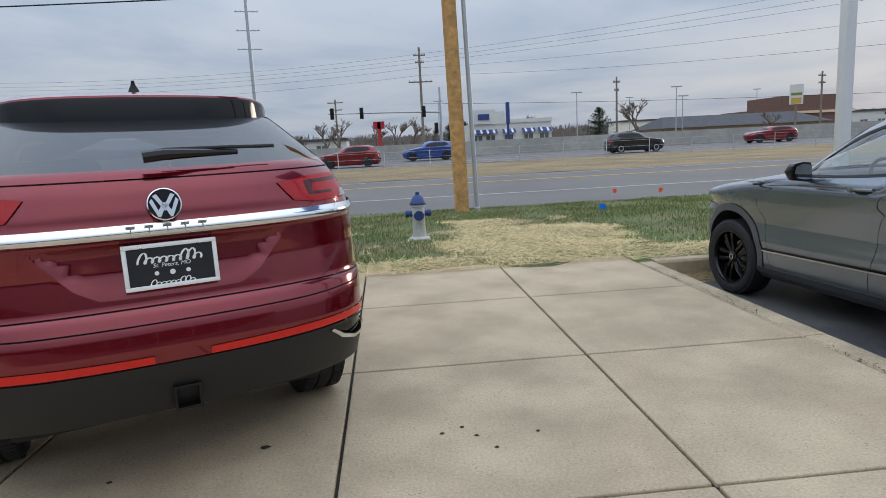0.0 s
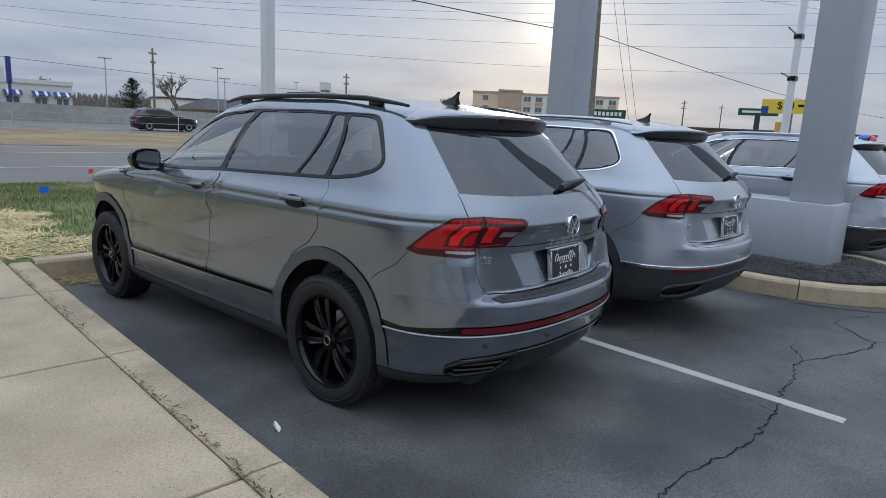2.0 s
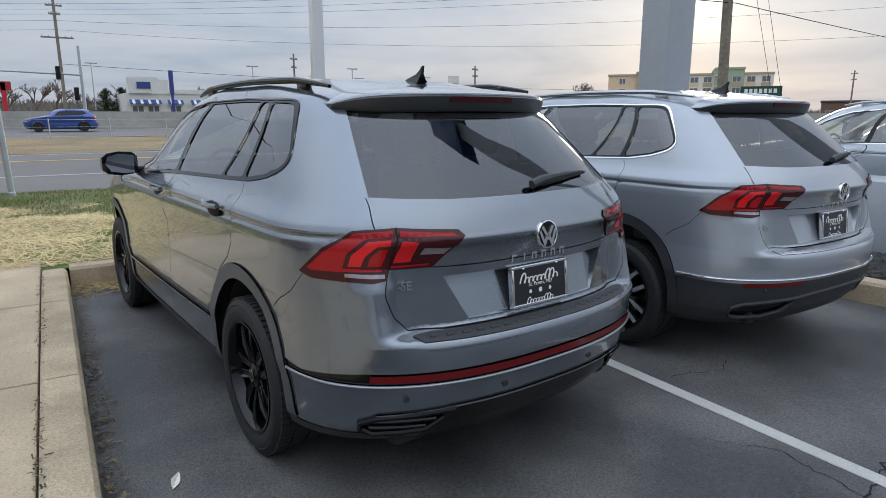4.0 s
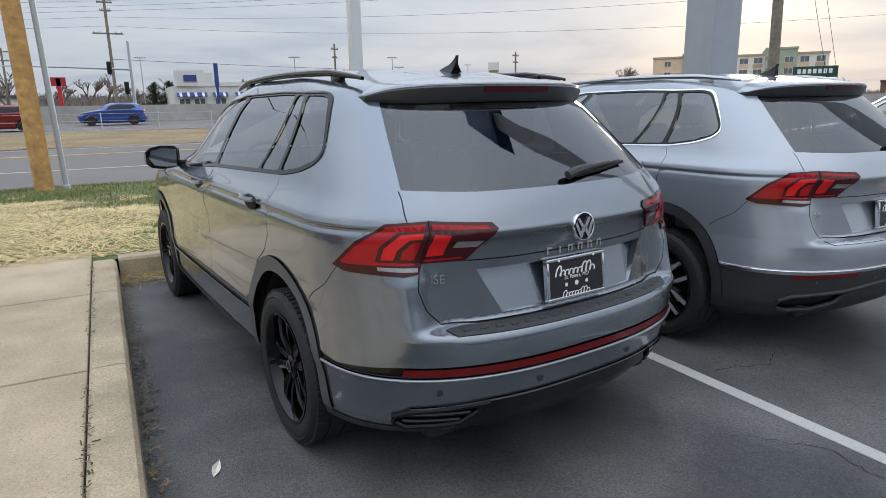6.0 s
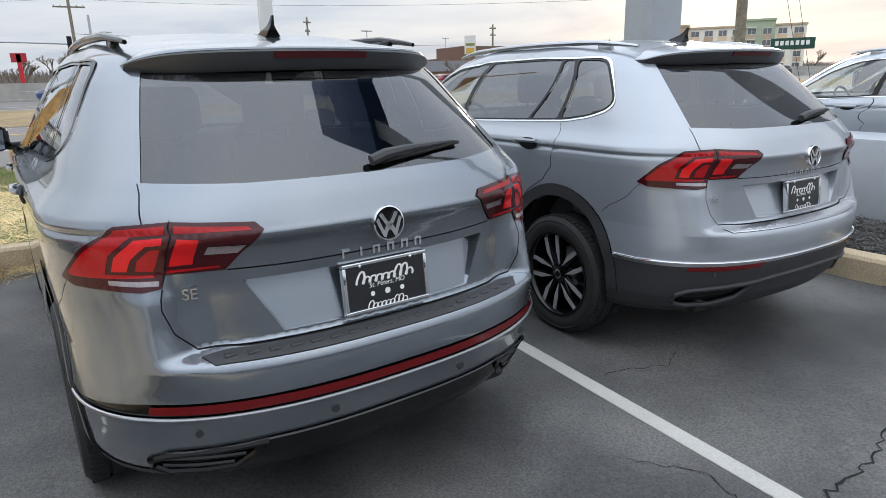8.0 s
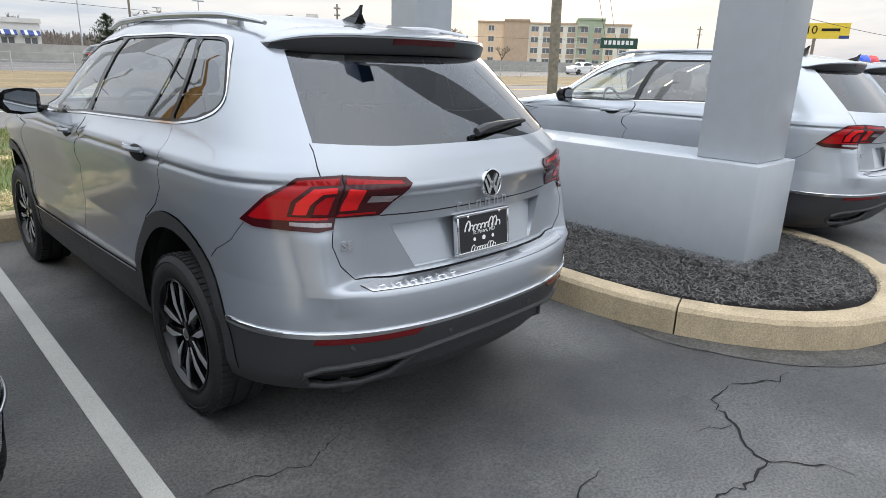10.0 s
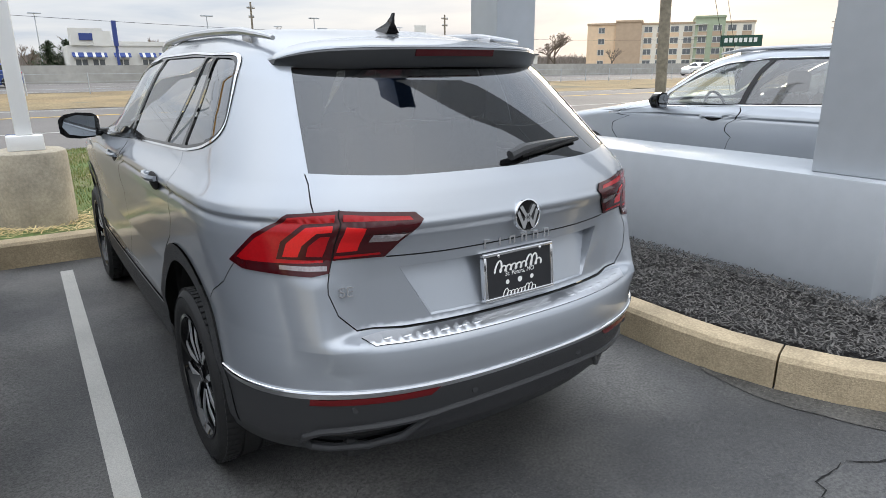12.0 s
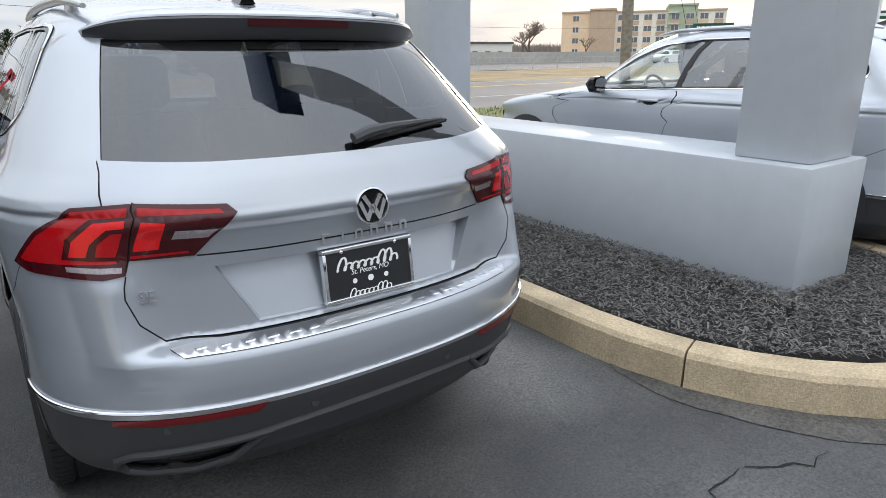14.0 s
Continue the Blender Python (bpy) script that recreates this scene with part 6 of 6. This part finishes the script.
M_ROOFD = mat("dark_shingle_roof", (.075, .075, .08), .9, grain=.2, scale=2)
M_PANE = mat("window_dark_glass", (.13, .14, .15), .15, 0, .5, grain=.1, scale=.5)
M_AWN, M_SIGNB = mat("blue_awning", (.04, .075, .26), .7, grain=.1, scale=3), mat("blue_sign", (.03, .055, .22), .4, grain=.05, scale=3)


def steel_pole(x, y, h, r, lb, arms=(), mat_=None, cat="utility pole", name="utility_pole", zb=None):
    zb = ground_z(x, y) if zb is None else zb
    p = thing(name, pose(x, y, zb), lb, cat)
    bm = bmesh.new()
    lathe(bm, [(r, -.3), (r * .75, h), (0, h)], 10)
    part("pole_shaft", bm, mat_ or M_OLDPOLE, p)
    for z, half, off, turn in arms:
        bm = bmesh.new()
        vs = box(bm, -half + off, half + off, -.06, .06, z - .07, z + .07)
        bmesh.ops.rotate(bm, verts=vs, cent=(0, 0, 0), matrix=Matrix.Rotation(radians(turn), 3, "Z"))
        part("cross_arm", bm, mat_ or M_OLDPOLE, p, smooth=False)
        for k in (-.9, -.5, .5, .9):
            bm = bmesh.new()
            lathe(bm, [(.05, z + .07), (.07, z + .16), (.03, z + .25), (0, z + .25)], 6, at=((k * half + off) * math.cos(radians(turn)), (k * half + off) * math.sin(radians(turn)), 0))
            part("insulator", bm, M_GALV, p)
    return p


steel_pole(4.8, 75, 12.5, .17, "tall dark utility pole with cross arms past the highway", ((11.6, .7, 0, 0), (10.8, .5, 0, 0), (8.6, 1.4, 0, 0)))
steel_pole(-21, 110, 29, .35, "tall pale transmission pole with three cross arms", ((24.5, 1.9, 0, 10), (21.5, 1.9, 0, 10), (18.5, 2.0, 0, 10)), M_GALV)
steel_pole(32.2, 85, 9.2, .16, "grey timber utility pole behind the barrier", ((8.5, .6, 0, 20), (7.4, .4, 0, 20)))
steel_pole(62, 85, 8.8, .16, "grey timber utility pole behind the barrier", ((8.2, .8, 0, 20), (7.2, .5, 0, 0)))
steel_pole(-7, 100, 9, .16, "far timber utility pole", ((8.5, 1.2, 0, 0), (7.4, 1.0, 0, 0)))
steel_pole(160, 75, 11, .2, "far timber utility pole", ((10.3, 1.2, 0, 60), (9, 1.0, 0, 60)))
steel_pole(215, 88, 13, .2, "far timber utility pole", ((12, 1.3, 0, 60),))
for x, y, h in ((26.6, 85, 7.3), (40.7, 85, 7.5), (43.1, 88, 6.4), (48, 120, 8.5), (9.0, 100, 8), (74, 120, 9)):
    p = thing("street_lamp", pose(x, y, ground_z(x, y)), "slim grey car park lamp post far across the highway", "street lamp", "car park lamps")
    bm = bmesh.new()
    lathe(bm, [(.09, -.2), (.06, h), (0, h)], 8)
    part("post", bm, M_GALV, p)
    bm = bmesh.new()
    box(bm, -.75, .75, -.12, .12, h - .02, h + .14, .03)
    part("lamp_head", bm, M_GALV, p)
# signal mast
sig = thing("traffic_signal", pose(5.95, 64, .4), "grey steel traffic signal mast with a long arm", "traffic signal")
bm = bmesh.new()
lathe(bm, [(.16, -.2), (.11, 6.9), (0, 6.9)], 12)
part("mast", bm, M_GALV, sig)
bm = bmesh.new()
tube(bm, [(0, 0, 4.5), (-5, 0, 4.65), (-11.2, 0, 4.75)], [.10, .08, .05], 8)
part("mast_arm", bm, M_GALV, sig)
for x, z in ((-10.8, 4.75), (-7.9, 4.7), (-1.7, 4.6), (-.5, 2.9)):
    bm = bmesh.new()
    box(bm, x - .19, x + .19, -.25, -.05, z - .55, z + .55, .03)
    hd = part("signal_head", bm, mat("signal_black", (.012, .012, .012), .5, grain=.1, scale=5), sig)
    for k in (-1, 0, 1):
        bm = bmesh.new()
        lathe(bm, [(.11, -.36), (.13, -.36), (.13, -.25), (.11, -.25)], 12, "y", at=(x, 0, z + k * .34), closed=True)
        part("visor", bm, M_GLOSSB, hd)


# ---- buildings ----
def block(parent, x0, x1, y0, y1, z0, z1, material, name="wall"):
    bm = bmesh.new()
    box(bm, x0, x1, y0, y1, z0, z1)
    return part(name, bm, material, parent, smooth=False)


def window(parent, x0, x1, y, z0, z1):
    bm = bmesh.new()
    for a, b, c, d in ((x0, x1, z1 - .1, z1), (x0, x1, z0, z0 + .1), (x0, x0 + .1, z0, z1), (x1 - .1, x1, z0, z1), ((x0 + x1) / 2 - .05, (x0 + x1) / 2 + .05, z0, z1)):
        box(bm, a, b, y - .10, y + .05, c, d)
    w = part("window", bm, M_WALLW, parent, smooth=False)
    bm = bmesh.new()
    box(bm, x0 + .05, x1 - .05, y - .03, y + .04, z0 + .05, z1 - .05)
    part("pane", bm, M_PANE, w, smooth=False)


hotel = thing("hotel_building", pose(146, 136.3, 0.2, 0, 0, -52), "four-storey tan, cream and green hotel block", "building")
for x0, x1, y0, h, m_ in ((0, 8, 0, 12.6, M_TAN), (8, 15, -.8, 13.2, M_BRN), (15, 29, 0, 12.4, M_CREAM), (29, 36.5, -1.2, 13.8, M_SAGE), (36.5, 44, 0, 12.4, M_CREAM)):
    wl_ = block(hotel, x0, x1, y0, 16, -1, h, m_)
    block(hotel, x0 - .15, x1 + .15, y0 - .25, 16, h, h + .5, M_BRN if m_ != M_SAGE else M_SAGE, "parapet")
    for s in range(4):
        n = {0: 1, 8: 0, 15: 4, 29: 2, 36.5: 2}[x0]
        for i in range(n):
            xc = x0 + (x1 - x0) * (i + .5) / n
            window(hotel, xc - (.9 if n < 2 else 1.1), xc + (.9 if n < 2 else 1.1), y0, s * 3.0 + 1.3, s * 3.0 + 2.9)
            if n >= 2:
                block(hotel, xc - 1.2, xc + 1.2, y0 - .06, y0 + .05, s * 3.0 + .1, s * 3.0 + 1.2, M_TAN if m_ is M_CREAM and i % 2 == 0 else M_BRN, "spandrel_panel")
    if m_ is M_SAGE:
        for s in range(4):
            block(hotel, x0 - .6, x0 + 3, y0 - .5, y0, s * 3.0 + 3.0, s * 3.0 + 3.2, M_WALLW, "balcony_slab")
sgn = thing("roadside_sign", pose(149.5, 90.5, .8, 0, 0, -55), "dark green hotel sign board on a pole", "sign")
block(sgn, -.3, .3, -.2, .2, -3, 5, M_WALLW, "pole"), block(sgn, -4.5, 4.5, -.4, .4, 5, 7.5, mat("dark_green_sign", (.01, .06, .04), .5, grain=.05, scale=2), "board")
for i in range(7):
    block(sgn, -3.6 + i * 1.05, -2.9 + i * 1.05, -.44, -.40, 5.9, 6.9, M_WHITE, "sign_bar")

shop = thing("diner_building", pose(10.6, 78, .6, 0, 0, 0), "white diner with blue and white awnings", "building")
block(shop, 0, 10.5, 0, 9, -1, 3.3, M_WALLW), block(shop, 3.6, 10.6, -.15, 9, 3.3, 3.75, M_WALLW, "parapet"), block(shop, .4, 3.4, -.3, 2, 3.3, 5.0, M_WALLW, "entrance_tower")
block(shop, 1.2, 2.6, -.42, -.3, 3.8, 4.5, M_SIGNB, "sign_panel")
for x0 in (.5, 2.1, 4.4, 6.9, 8.9):
    window(shop, x0, x0 + 1.3, 0, .8, 2.0)
    for k in range(6):
        bm = bmesh.new()
        a = x0 - .15 + k * .27
        loft(bm, [[(a, 0, 2.6), (a, -.6, 2.2), (a, -.6, 2.1), (a, 0, 2.5)], [(a + .27, 0, 2.6), (a + .27, -.6, 2.2), (a + .27, -.6, 2.1), (a + .27, 0, 2.5)]])
        part("awning_strip", bm, M_AWN if k % 3 != 1 else M_WHITE, shop, smooth=False)
ps = thing("roadside_sign", pose(14.6, 73, .5), "tall blue roadside sign", "sign")
block(ps, -.12, .12, -.12, .12, -.3, 3.2, M_SIGNB, "pole"), block(ps, -.2, .2, -.2, .2, 3.2, 5.6, M_SIGNB, "board"), block(ps, -2.0, -.4, -.2, .2, 3.2, 4.6, M_WALLW, "board")
rs_ = thing("roadside_sign", pose(-.4, 80, .6), "red roadside sign on posts", "sign")
block(rs_, -.2, .2, -.2, .2, -.3, 4.2, mat("red_sign", (.5, .02, .03), .5, grain=.05, scale=3), "pole"), block(rs_, -.7, .7, -.2, .2, 3.4, 4.3, mat("red_sign_board", (.38, .02, .03), .5, grain=.05, scale=3), "board")
br = thing("brick_building", pose(60, 100, .6), "dark brown brick building with a flat roof", "building")
block(br, 6, 17, 0, 10, -1, 6.2, M_BRICK), block(br, 0, 17, -2, 8, -1, 4.0, M_BRICK, "wing"), block(br, 0, 17.3, -2.3, -2, 3.2, 3.6, M_TAN, "fascia")
lr = thing("shop_row", pose(42, 92, .6), "long low building with a dark shingle roof", "building")
block(lr, 0, 26, 0, 10, -1, 1.9, M_BRN)
bm = bmesh.new()
loft(bm, [[(-.6, -1, 1.8), (-.6, 11, 1.8), (2, 5, 3.6)], [(26.6, -1, 1.8), (26.6, 11, 1.8), (24, 5, 3.6)]])
part("roof", bm, M_ROOFD, lr, smooth=False)
bd = thing("roadside_sign", pose(51.4, 75, .5, 0, 0, -30), "tall white and yellow business sign", "sign")
block(bd, -.12, .12, -.12, .12, -.3, 4, M_OLDPOLE, "pole"), block(bd, -.75, .75, -.2, .2, 3.9, 6.3, M_WALLW, "board"), block(bd, -.55, .55, -.24, -.2, 4.0, 4.7, M_YELLOW, "sign_bar"), block(bd, -.6, .6, -.24, -.2, 5.0, 5.3, mat("sign_olive", (.2, .22, .05), .6), "sign_bar")
for x, y, w, h, m_, lb in ((95, 125, 22, 4.0, M_WALLW, "far low white building"), (58, 150, 26, 4.5, M_CREAM, "far low cream building"), (-40, 130, 18, 3.6, M_WALLW, "far low white building"), (20, 150, 14, 3.5, M_WALLW, "far low white building"),
                           (165, 84, 30, 4.4, M_BRICK, "far low brick building with a red fascia"), (186, 76, 14, 4.0, M_CREAM, "far low cream shop"), (220, 60, 16, 5, M_WALLW, "far white house with a blue roof"), (-16, 105, 10, 3, M_WALLW, "far low white building")):
    b_ = thing("low_building", pose(x, y, ground_z(x, y) - .2, 0, 0, 0 if x < 120 else -62), lb, "building", "far low buildings")
    block(b_, 0, w, 0, 9, -1, h, m_), block(b_, -.2, w + .2, -.3, 9.2, h, h + .4, M_ROOFD if "blue" not in lb else M_SIGNB, "roof")
    for i in range(int(w / 4)):
        window(b_, 1 + i * 4, 2.8 + i * 4, 0, .9, 2.4)
yb = thing("billboard", pose(178, 55, 2, 0, 0, -73), "yellow billboard with black figures on a post", "billboard")
block(yb, -.35, .35, -.3, .3, -3, 7.5, M_OLDPOLE, "post"), block(yb, -7, 7, -.4, .4, 7.3, 10.8, mat("billboard_yellow", (.75, .55, .05), .6, grain=.04, scale=1), "board"), block(yb, -7.05, -5.4, -.46, -.4, 7.3, 9.0, M_SIGNB, "corner_patch"), block(yb, 5.0, 7.05, -.46, -.4, 7.3, 8.0, M_SIGNB, "corner_patch")
letters("price_figures", "$10", 2.6, .02, M_GLOSSB, yb, pose(-1.6, -.45, 9.2, 90, 0, 0))
block(yb, 1.2, 5.0, -.46, -.4, 9.0, 9.6, M_GLOSSB, "sign_bar")
gs = thing("roadside_sign", pose(186, 66, 2, 0, 0, -70), "dark green business sign on a wide post", "sign")
block(gs, -.7, .7, -.3, .3, -3, 7.2, mat("sign_post_green", (.03, .05, .045), .6), "post"), block(gs, -5, 5, -.4, .4, 7.0, 8.9, mat("sign_green", (.01, .08, .05), .5), "board"), block(gs, -4, 4, -.46, -.4, 7.7, 8.3, M_WHITE, "sign_bar")
y2 = thing("roadside_sign", pose(150, 48, 1, 0, 0, -70), "small yellow roadside sign", "sign")
block(y2, -.15, .15, -.1, .1, -2, 3, M_OLDPOLE, "post"), block(y2, -1.2, 1.2, -.2, .2, 2.6, 5.2, M_YELLOW, "board")


# ---- trees ----
def bare_tree(x, y, h, seed, lb="bare winter tree across the highway", spread=.55):
    rr = random.Random(seed)
    tr = thing("tree", pose(x, y, ground_z(x, y)), lb, "tree", "bare trees")
    bmt, bmc = bmesh.new(), bmesh.new()
    def grow(bm, p, d, l, r, n):
        q = p + d * l
        tube(bm, [p, (p + q) / 2 + Vector((rr.gauss(0, .03), rr.gauss(0, .03), 0)) * l, q], [r, r * .85, r * .65], 5 if r > .05 else 3, cap=False)
        if n == 0:
            return
        for _ in range(3 if n > 1 else 4):
            a = rr.uniform(0, 6.28)
            dd = (d + Vector((math.cos(a) * spread, math.sin(a) * spread, rr.uniform(-.1, .35)))).normalized()
            grow(bmc, p + d * l * rr.uniform(.55, 1.0), dd, l * rr.uniform(.55, .8), r * .62, n - 1)
    grow(bmt, Vector((0, 0, -.1)), Vector((0, 0, 1)), h * .30, h * .028, 5)
    part("trunk", bmt, M_BARK, tr)
    part("crown", bmc, M_TWIG, tr, "bare twiggy crown")


for i, (x, y, h) in enumerate(((33.5, 81, 8.2), (4.2, 86, 6.8), (19.0, 84, 6.5), (70, 110, 7.5), (-6, 88, 7), (105, 108, 12.5), (110.5, 112, 12), (47, 96, 5.0), (19.5, 92, 5.2), (-2, 92, 5.5), (54, 84, 5.0), (112, 96, 7), (200, 90, 9), (176, 100, 8), (-12, 95, 5), (-1, 96, 7.5), (7.5, 99, 7), (2.2, 103, 8), (-9, 101, 8), (13.5, 104, 7))):
    bare_tree(x, y, h, i, spread=.95 if h > 11.6 else .6)


def conifer(x, y, h, w, seed):
    rr = random.Random(seed)
    tr = thing("tree", pose(x, y, ground_z(x, y)), "dark evergreen conifer across the highway", "tree")
    bm = bmesh.new()
    lathe(bm, [(.16, -.2), (.03, h), (0, h)], 8)
    part("trunk", bm, M_BARK, tr)
    bm = bmesh.new()
    for k in range(230):
        z = h * (.10 + .88 * rr.random() ** 1.2)
        L = w * (1 - z / h) ** .8 * rr.uniform(.55, 1.1) + .1
        a = rr.uniform(0, 6.28)
        dx, dy = math.cos(a), math.sin(a)
        for s in range(9):
            t = (s + .7) / 9
            c = Vector((dx * L * t, dy * L * t, z + L * .25 * t * t))
            for _ in range(3):
                d = Vector((rr.gauss(0, 1), rr.gauss(0, 1), rr.gauss(.2, .6))).normalized() * rr.uniform(.15, .38)
                e2 = d.cross(Vector((0, 0, 1))).normalized() * .05
                bm.faces.new([bm.verts.new(c - e2), bm.verts.new(c + e2), bm.verts.new(c + d)])
    part("crown", bm, M_PINE, tr, "dark green needle crown")


conifer(28.3, 81, 5.0, 3.3, 1), conifer(9.3, 86, 4.2, 3.0, 2), conifer(11.2, 88, 4.4, 3.0, 3)
# far woods along the horizon
vs, fs = [], []
for _ in range(38000):
    y = rng.uniform(165, 330)
    x = rng.uniform(-260, 420)
    hgt = (4.0 + 2.4 * noise.noise((x * .015, y * .01, 2)) + 1.1 * noise.noise((x * .09, y * .05, 4))) * y / 200 * rng.uniform(.45, 1.0)
    zb = ground_z(x, y) - .5
    w, lean = rng.uniform(.05, .22), rng.uniform(-1.0, 1.0)
    k = len(vs)
    vs += [(x - w, y, zb), (x + w, y, zb), (x + w * .8 + lean, y, zb + hgt), (x - w * .8 + lean, y, zb + hgt)]
    fs.append((k, k + 1, k + 2, k + 3))
me = bpy.data.meshes.new("far_woods")
me.from_pydata([tuple(map(float, v)) for v in vs], [], fs)
me.materials.append(M_WOODS)
tagged(new("far_woods", me), "brown bare winter woods on the horizon", "woods", kind="stuff")
# median fence
fen = tagged(new("wire_fence"), "low wire fence with steel posts along the median", "fence")
for i in range(44):
    x = -24 + i * 3.0
    bm = bmesh.new()
    lathe(bm, [(.03, -.2), (.03, 1.15), (0, 1.17)], 6, at=(x, 41.5, ground_z(x, 41.5)))
    part("post", bm, M_GALV, fen)
for z in (.3, .7, 1.1):
    bm = bmesh.new()
    tube(bm, [(-24, 41.5, ground_z(0, 41.5) + z), (105, 41.5, ground_z(0, 41.5) + z)], .007, 4)
    part("wire", bm, M_GALV, fen)

# ---- overhead wires, banner pole ----
M_WIRE = mat("black_cable", (.02, .02, .022), .7)
def cable(a, b, sag, r, lb="thin black overhead cable along the road"):
    a, b = Vector(a), Vector(b)
    bm = bmesh.new()
    tube(bm, [a.lerp(b, k / 24) - Vector((0, 0, sag * 4 * (k / 24) * (1 - k / 24))) for k in range(25)], r, 5)
    tagged(finish(bm, "overhead_cable", M_WIRE), lb, "cable", "overhead cables")


cable((-35, 15.2, 5.24), (1.77, 14.6, 5.0), .25, .016), cable((1.77, 14.6, 5.0), (22.3, 13.3, 5.0), .15, .014), cable((22.3, 13.3, 5.0), (75, 12.5, 4.2), .5, .014)
for k, (dz, dy) in enumerate(((0, 0), (.9, .5), (1.9, 1.0), (-1.2, 0), (-2.9, 0))):
    cable((4.8, 75, 11.2 + dz * .5), (85, 4, 14 + dz * 1.5), 1.6 + .2 * k, .011, "thin overhead power line")
    cable((4.8, 75, 11.2 + dz * .5), (-60, 88, 12 + dz * .5), 1.2, .011, "thin overhead power line")
for k in range(4):
    cable((22, 40 + 1.5 * k, 15 + k), (120, -12 + k * 2, 15 + 1.2 * k), 2.2, .011, "thin overhead power line")
cable((22.3, 13.3, 9.2), (28.5, 14.5, .1), 0, .008, "thin steel guy wire of the pole"), cable((22.3, 13.3, 7.6), (27.5, 14.3, .1), 0, .008, "thin steel guy wire of the pole")
cable((4.8, 75, 6.5), (120, 80, 6.5), 1.0, .02, "thin black overhead cable across the highway")
fp = thing("banner_pole", pose(19.8, 5.9, 0, 0, 1.5, 0), "white pole with dark banner arms in the lot", "pole")
bm = bmesh.new()
lathe(bm, [(.11, -.15), (.075, 9), (0, 9)], 12)
part("pole_shaft", bm, M_WHITEP, fp)
for z in (3.15, 4.2):
    bm = bmesh.new()
    tube(bm, [(-1.75, -.3, z - .08), (0, 0, z)], .018, 6), box(bm, -.1, .1, -.1, .1, z - .06, z + .06)
    part("banner_arm", bm, M_GLOSSB, fp)
# dealership behind the walker, seen in glass and paint
M_DARKG = mat("dark_showroom_glass", (.02, .022, .026), .12, 0, .5, grain=.1, scale=.4)
dl = thing("showroom_building", pose(-22, -30, 0), "long grey showroom with dark glass front", "building")
block(dl, 0, 60, -14, 0, -.2, 5.4, mat("grey_fascia", (.30, .31, .33), .6, grain=.05, scale=2)), block(dl, 1, 59, .02, .12, .3, 3.8, M_DARKG, "showroom_glass")
for i in range(20):
    block(dl, 1 + i * 3, 1.1 + i * 3, .12, .2, .3, 3.8, M_STEELW, "mullion")
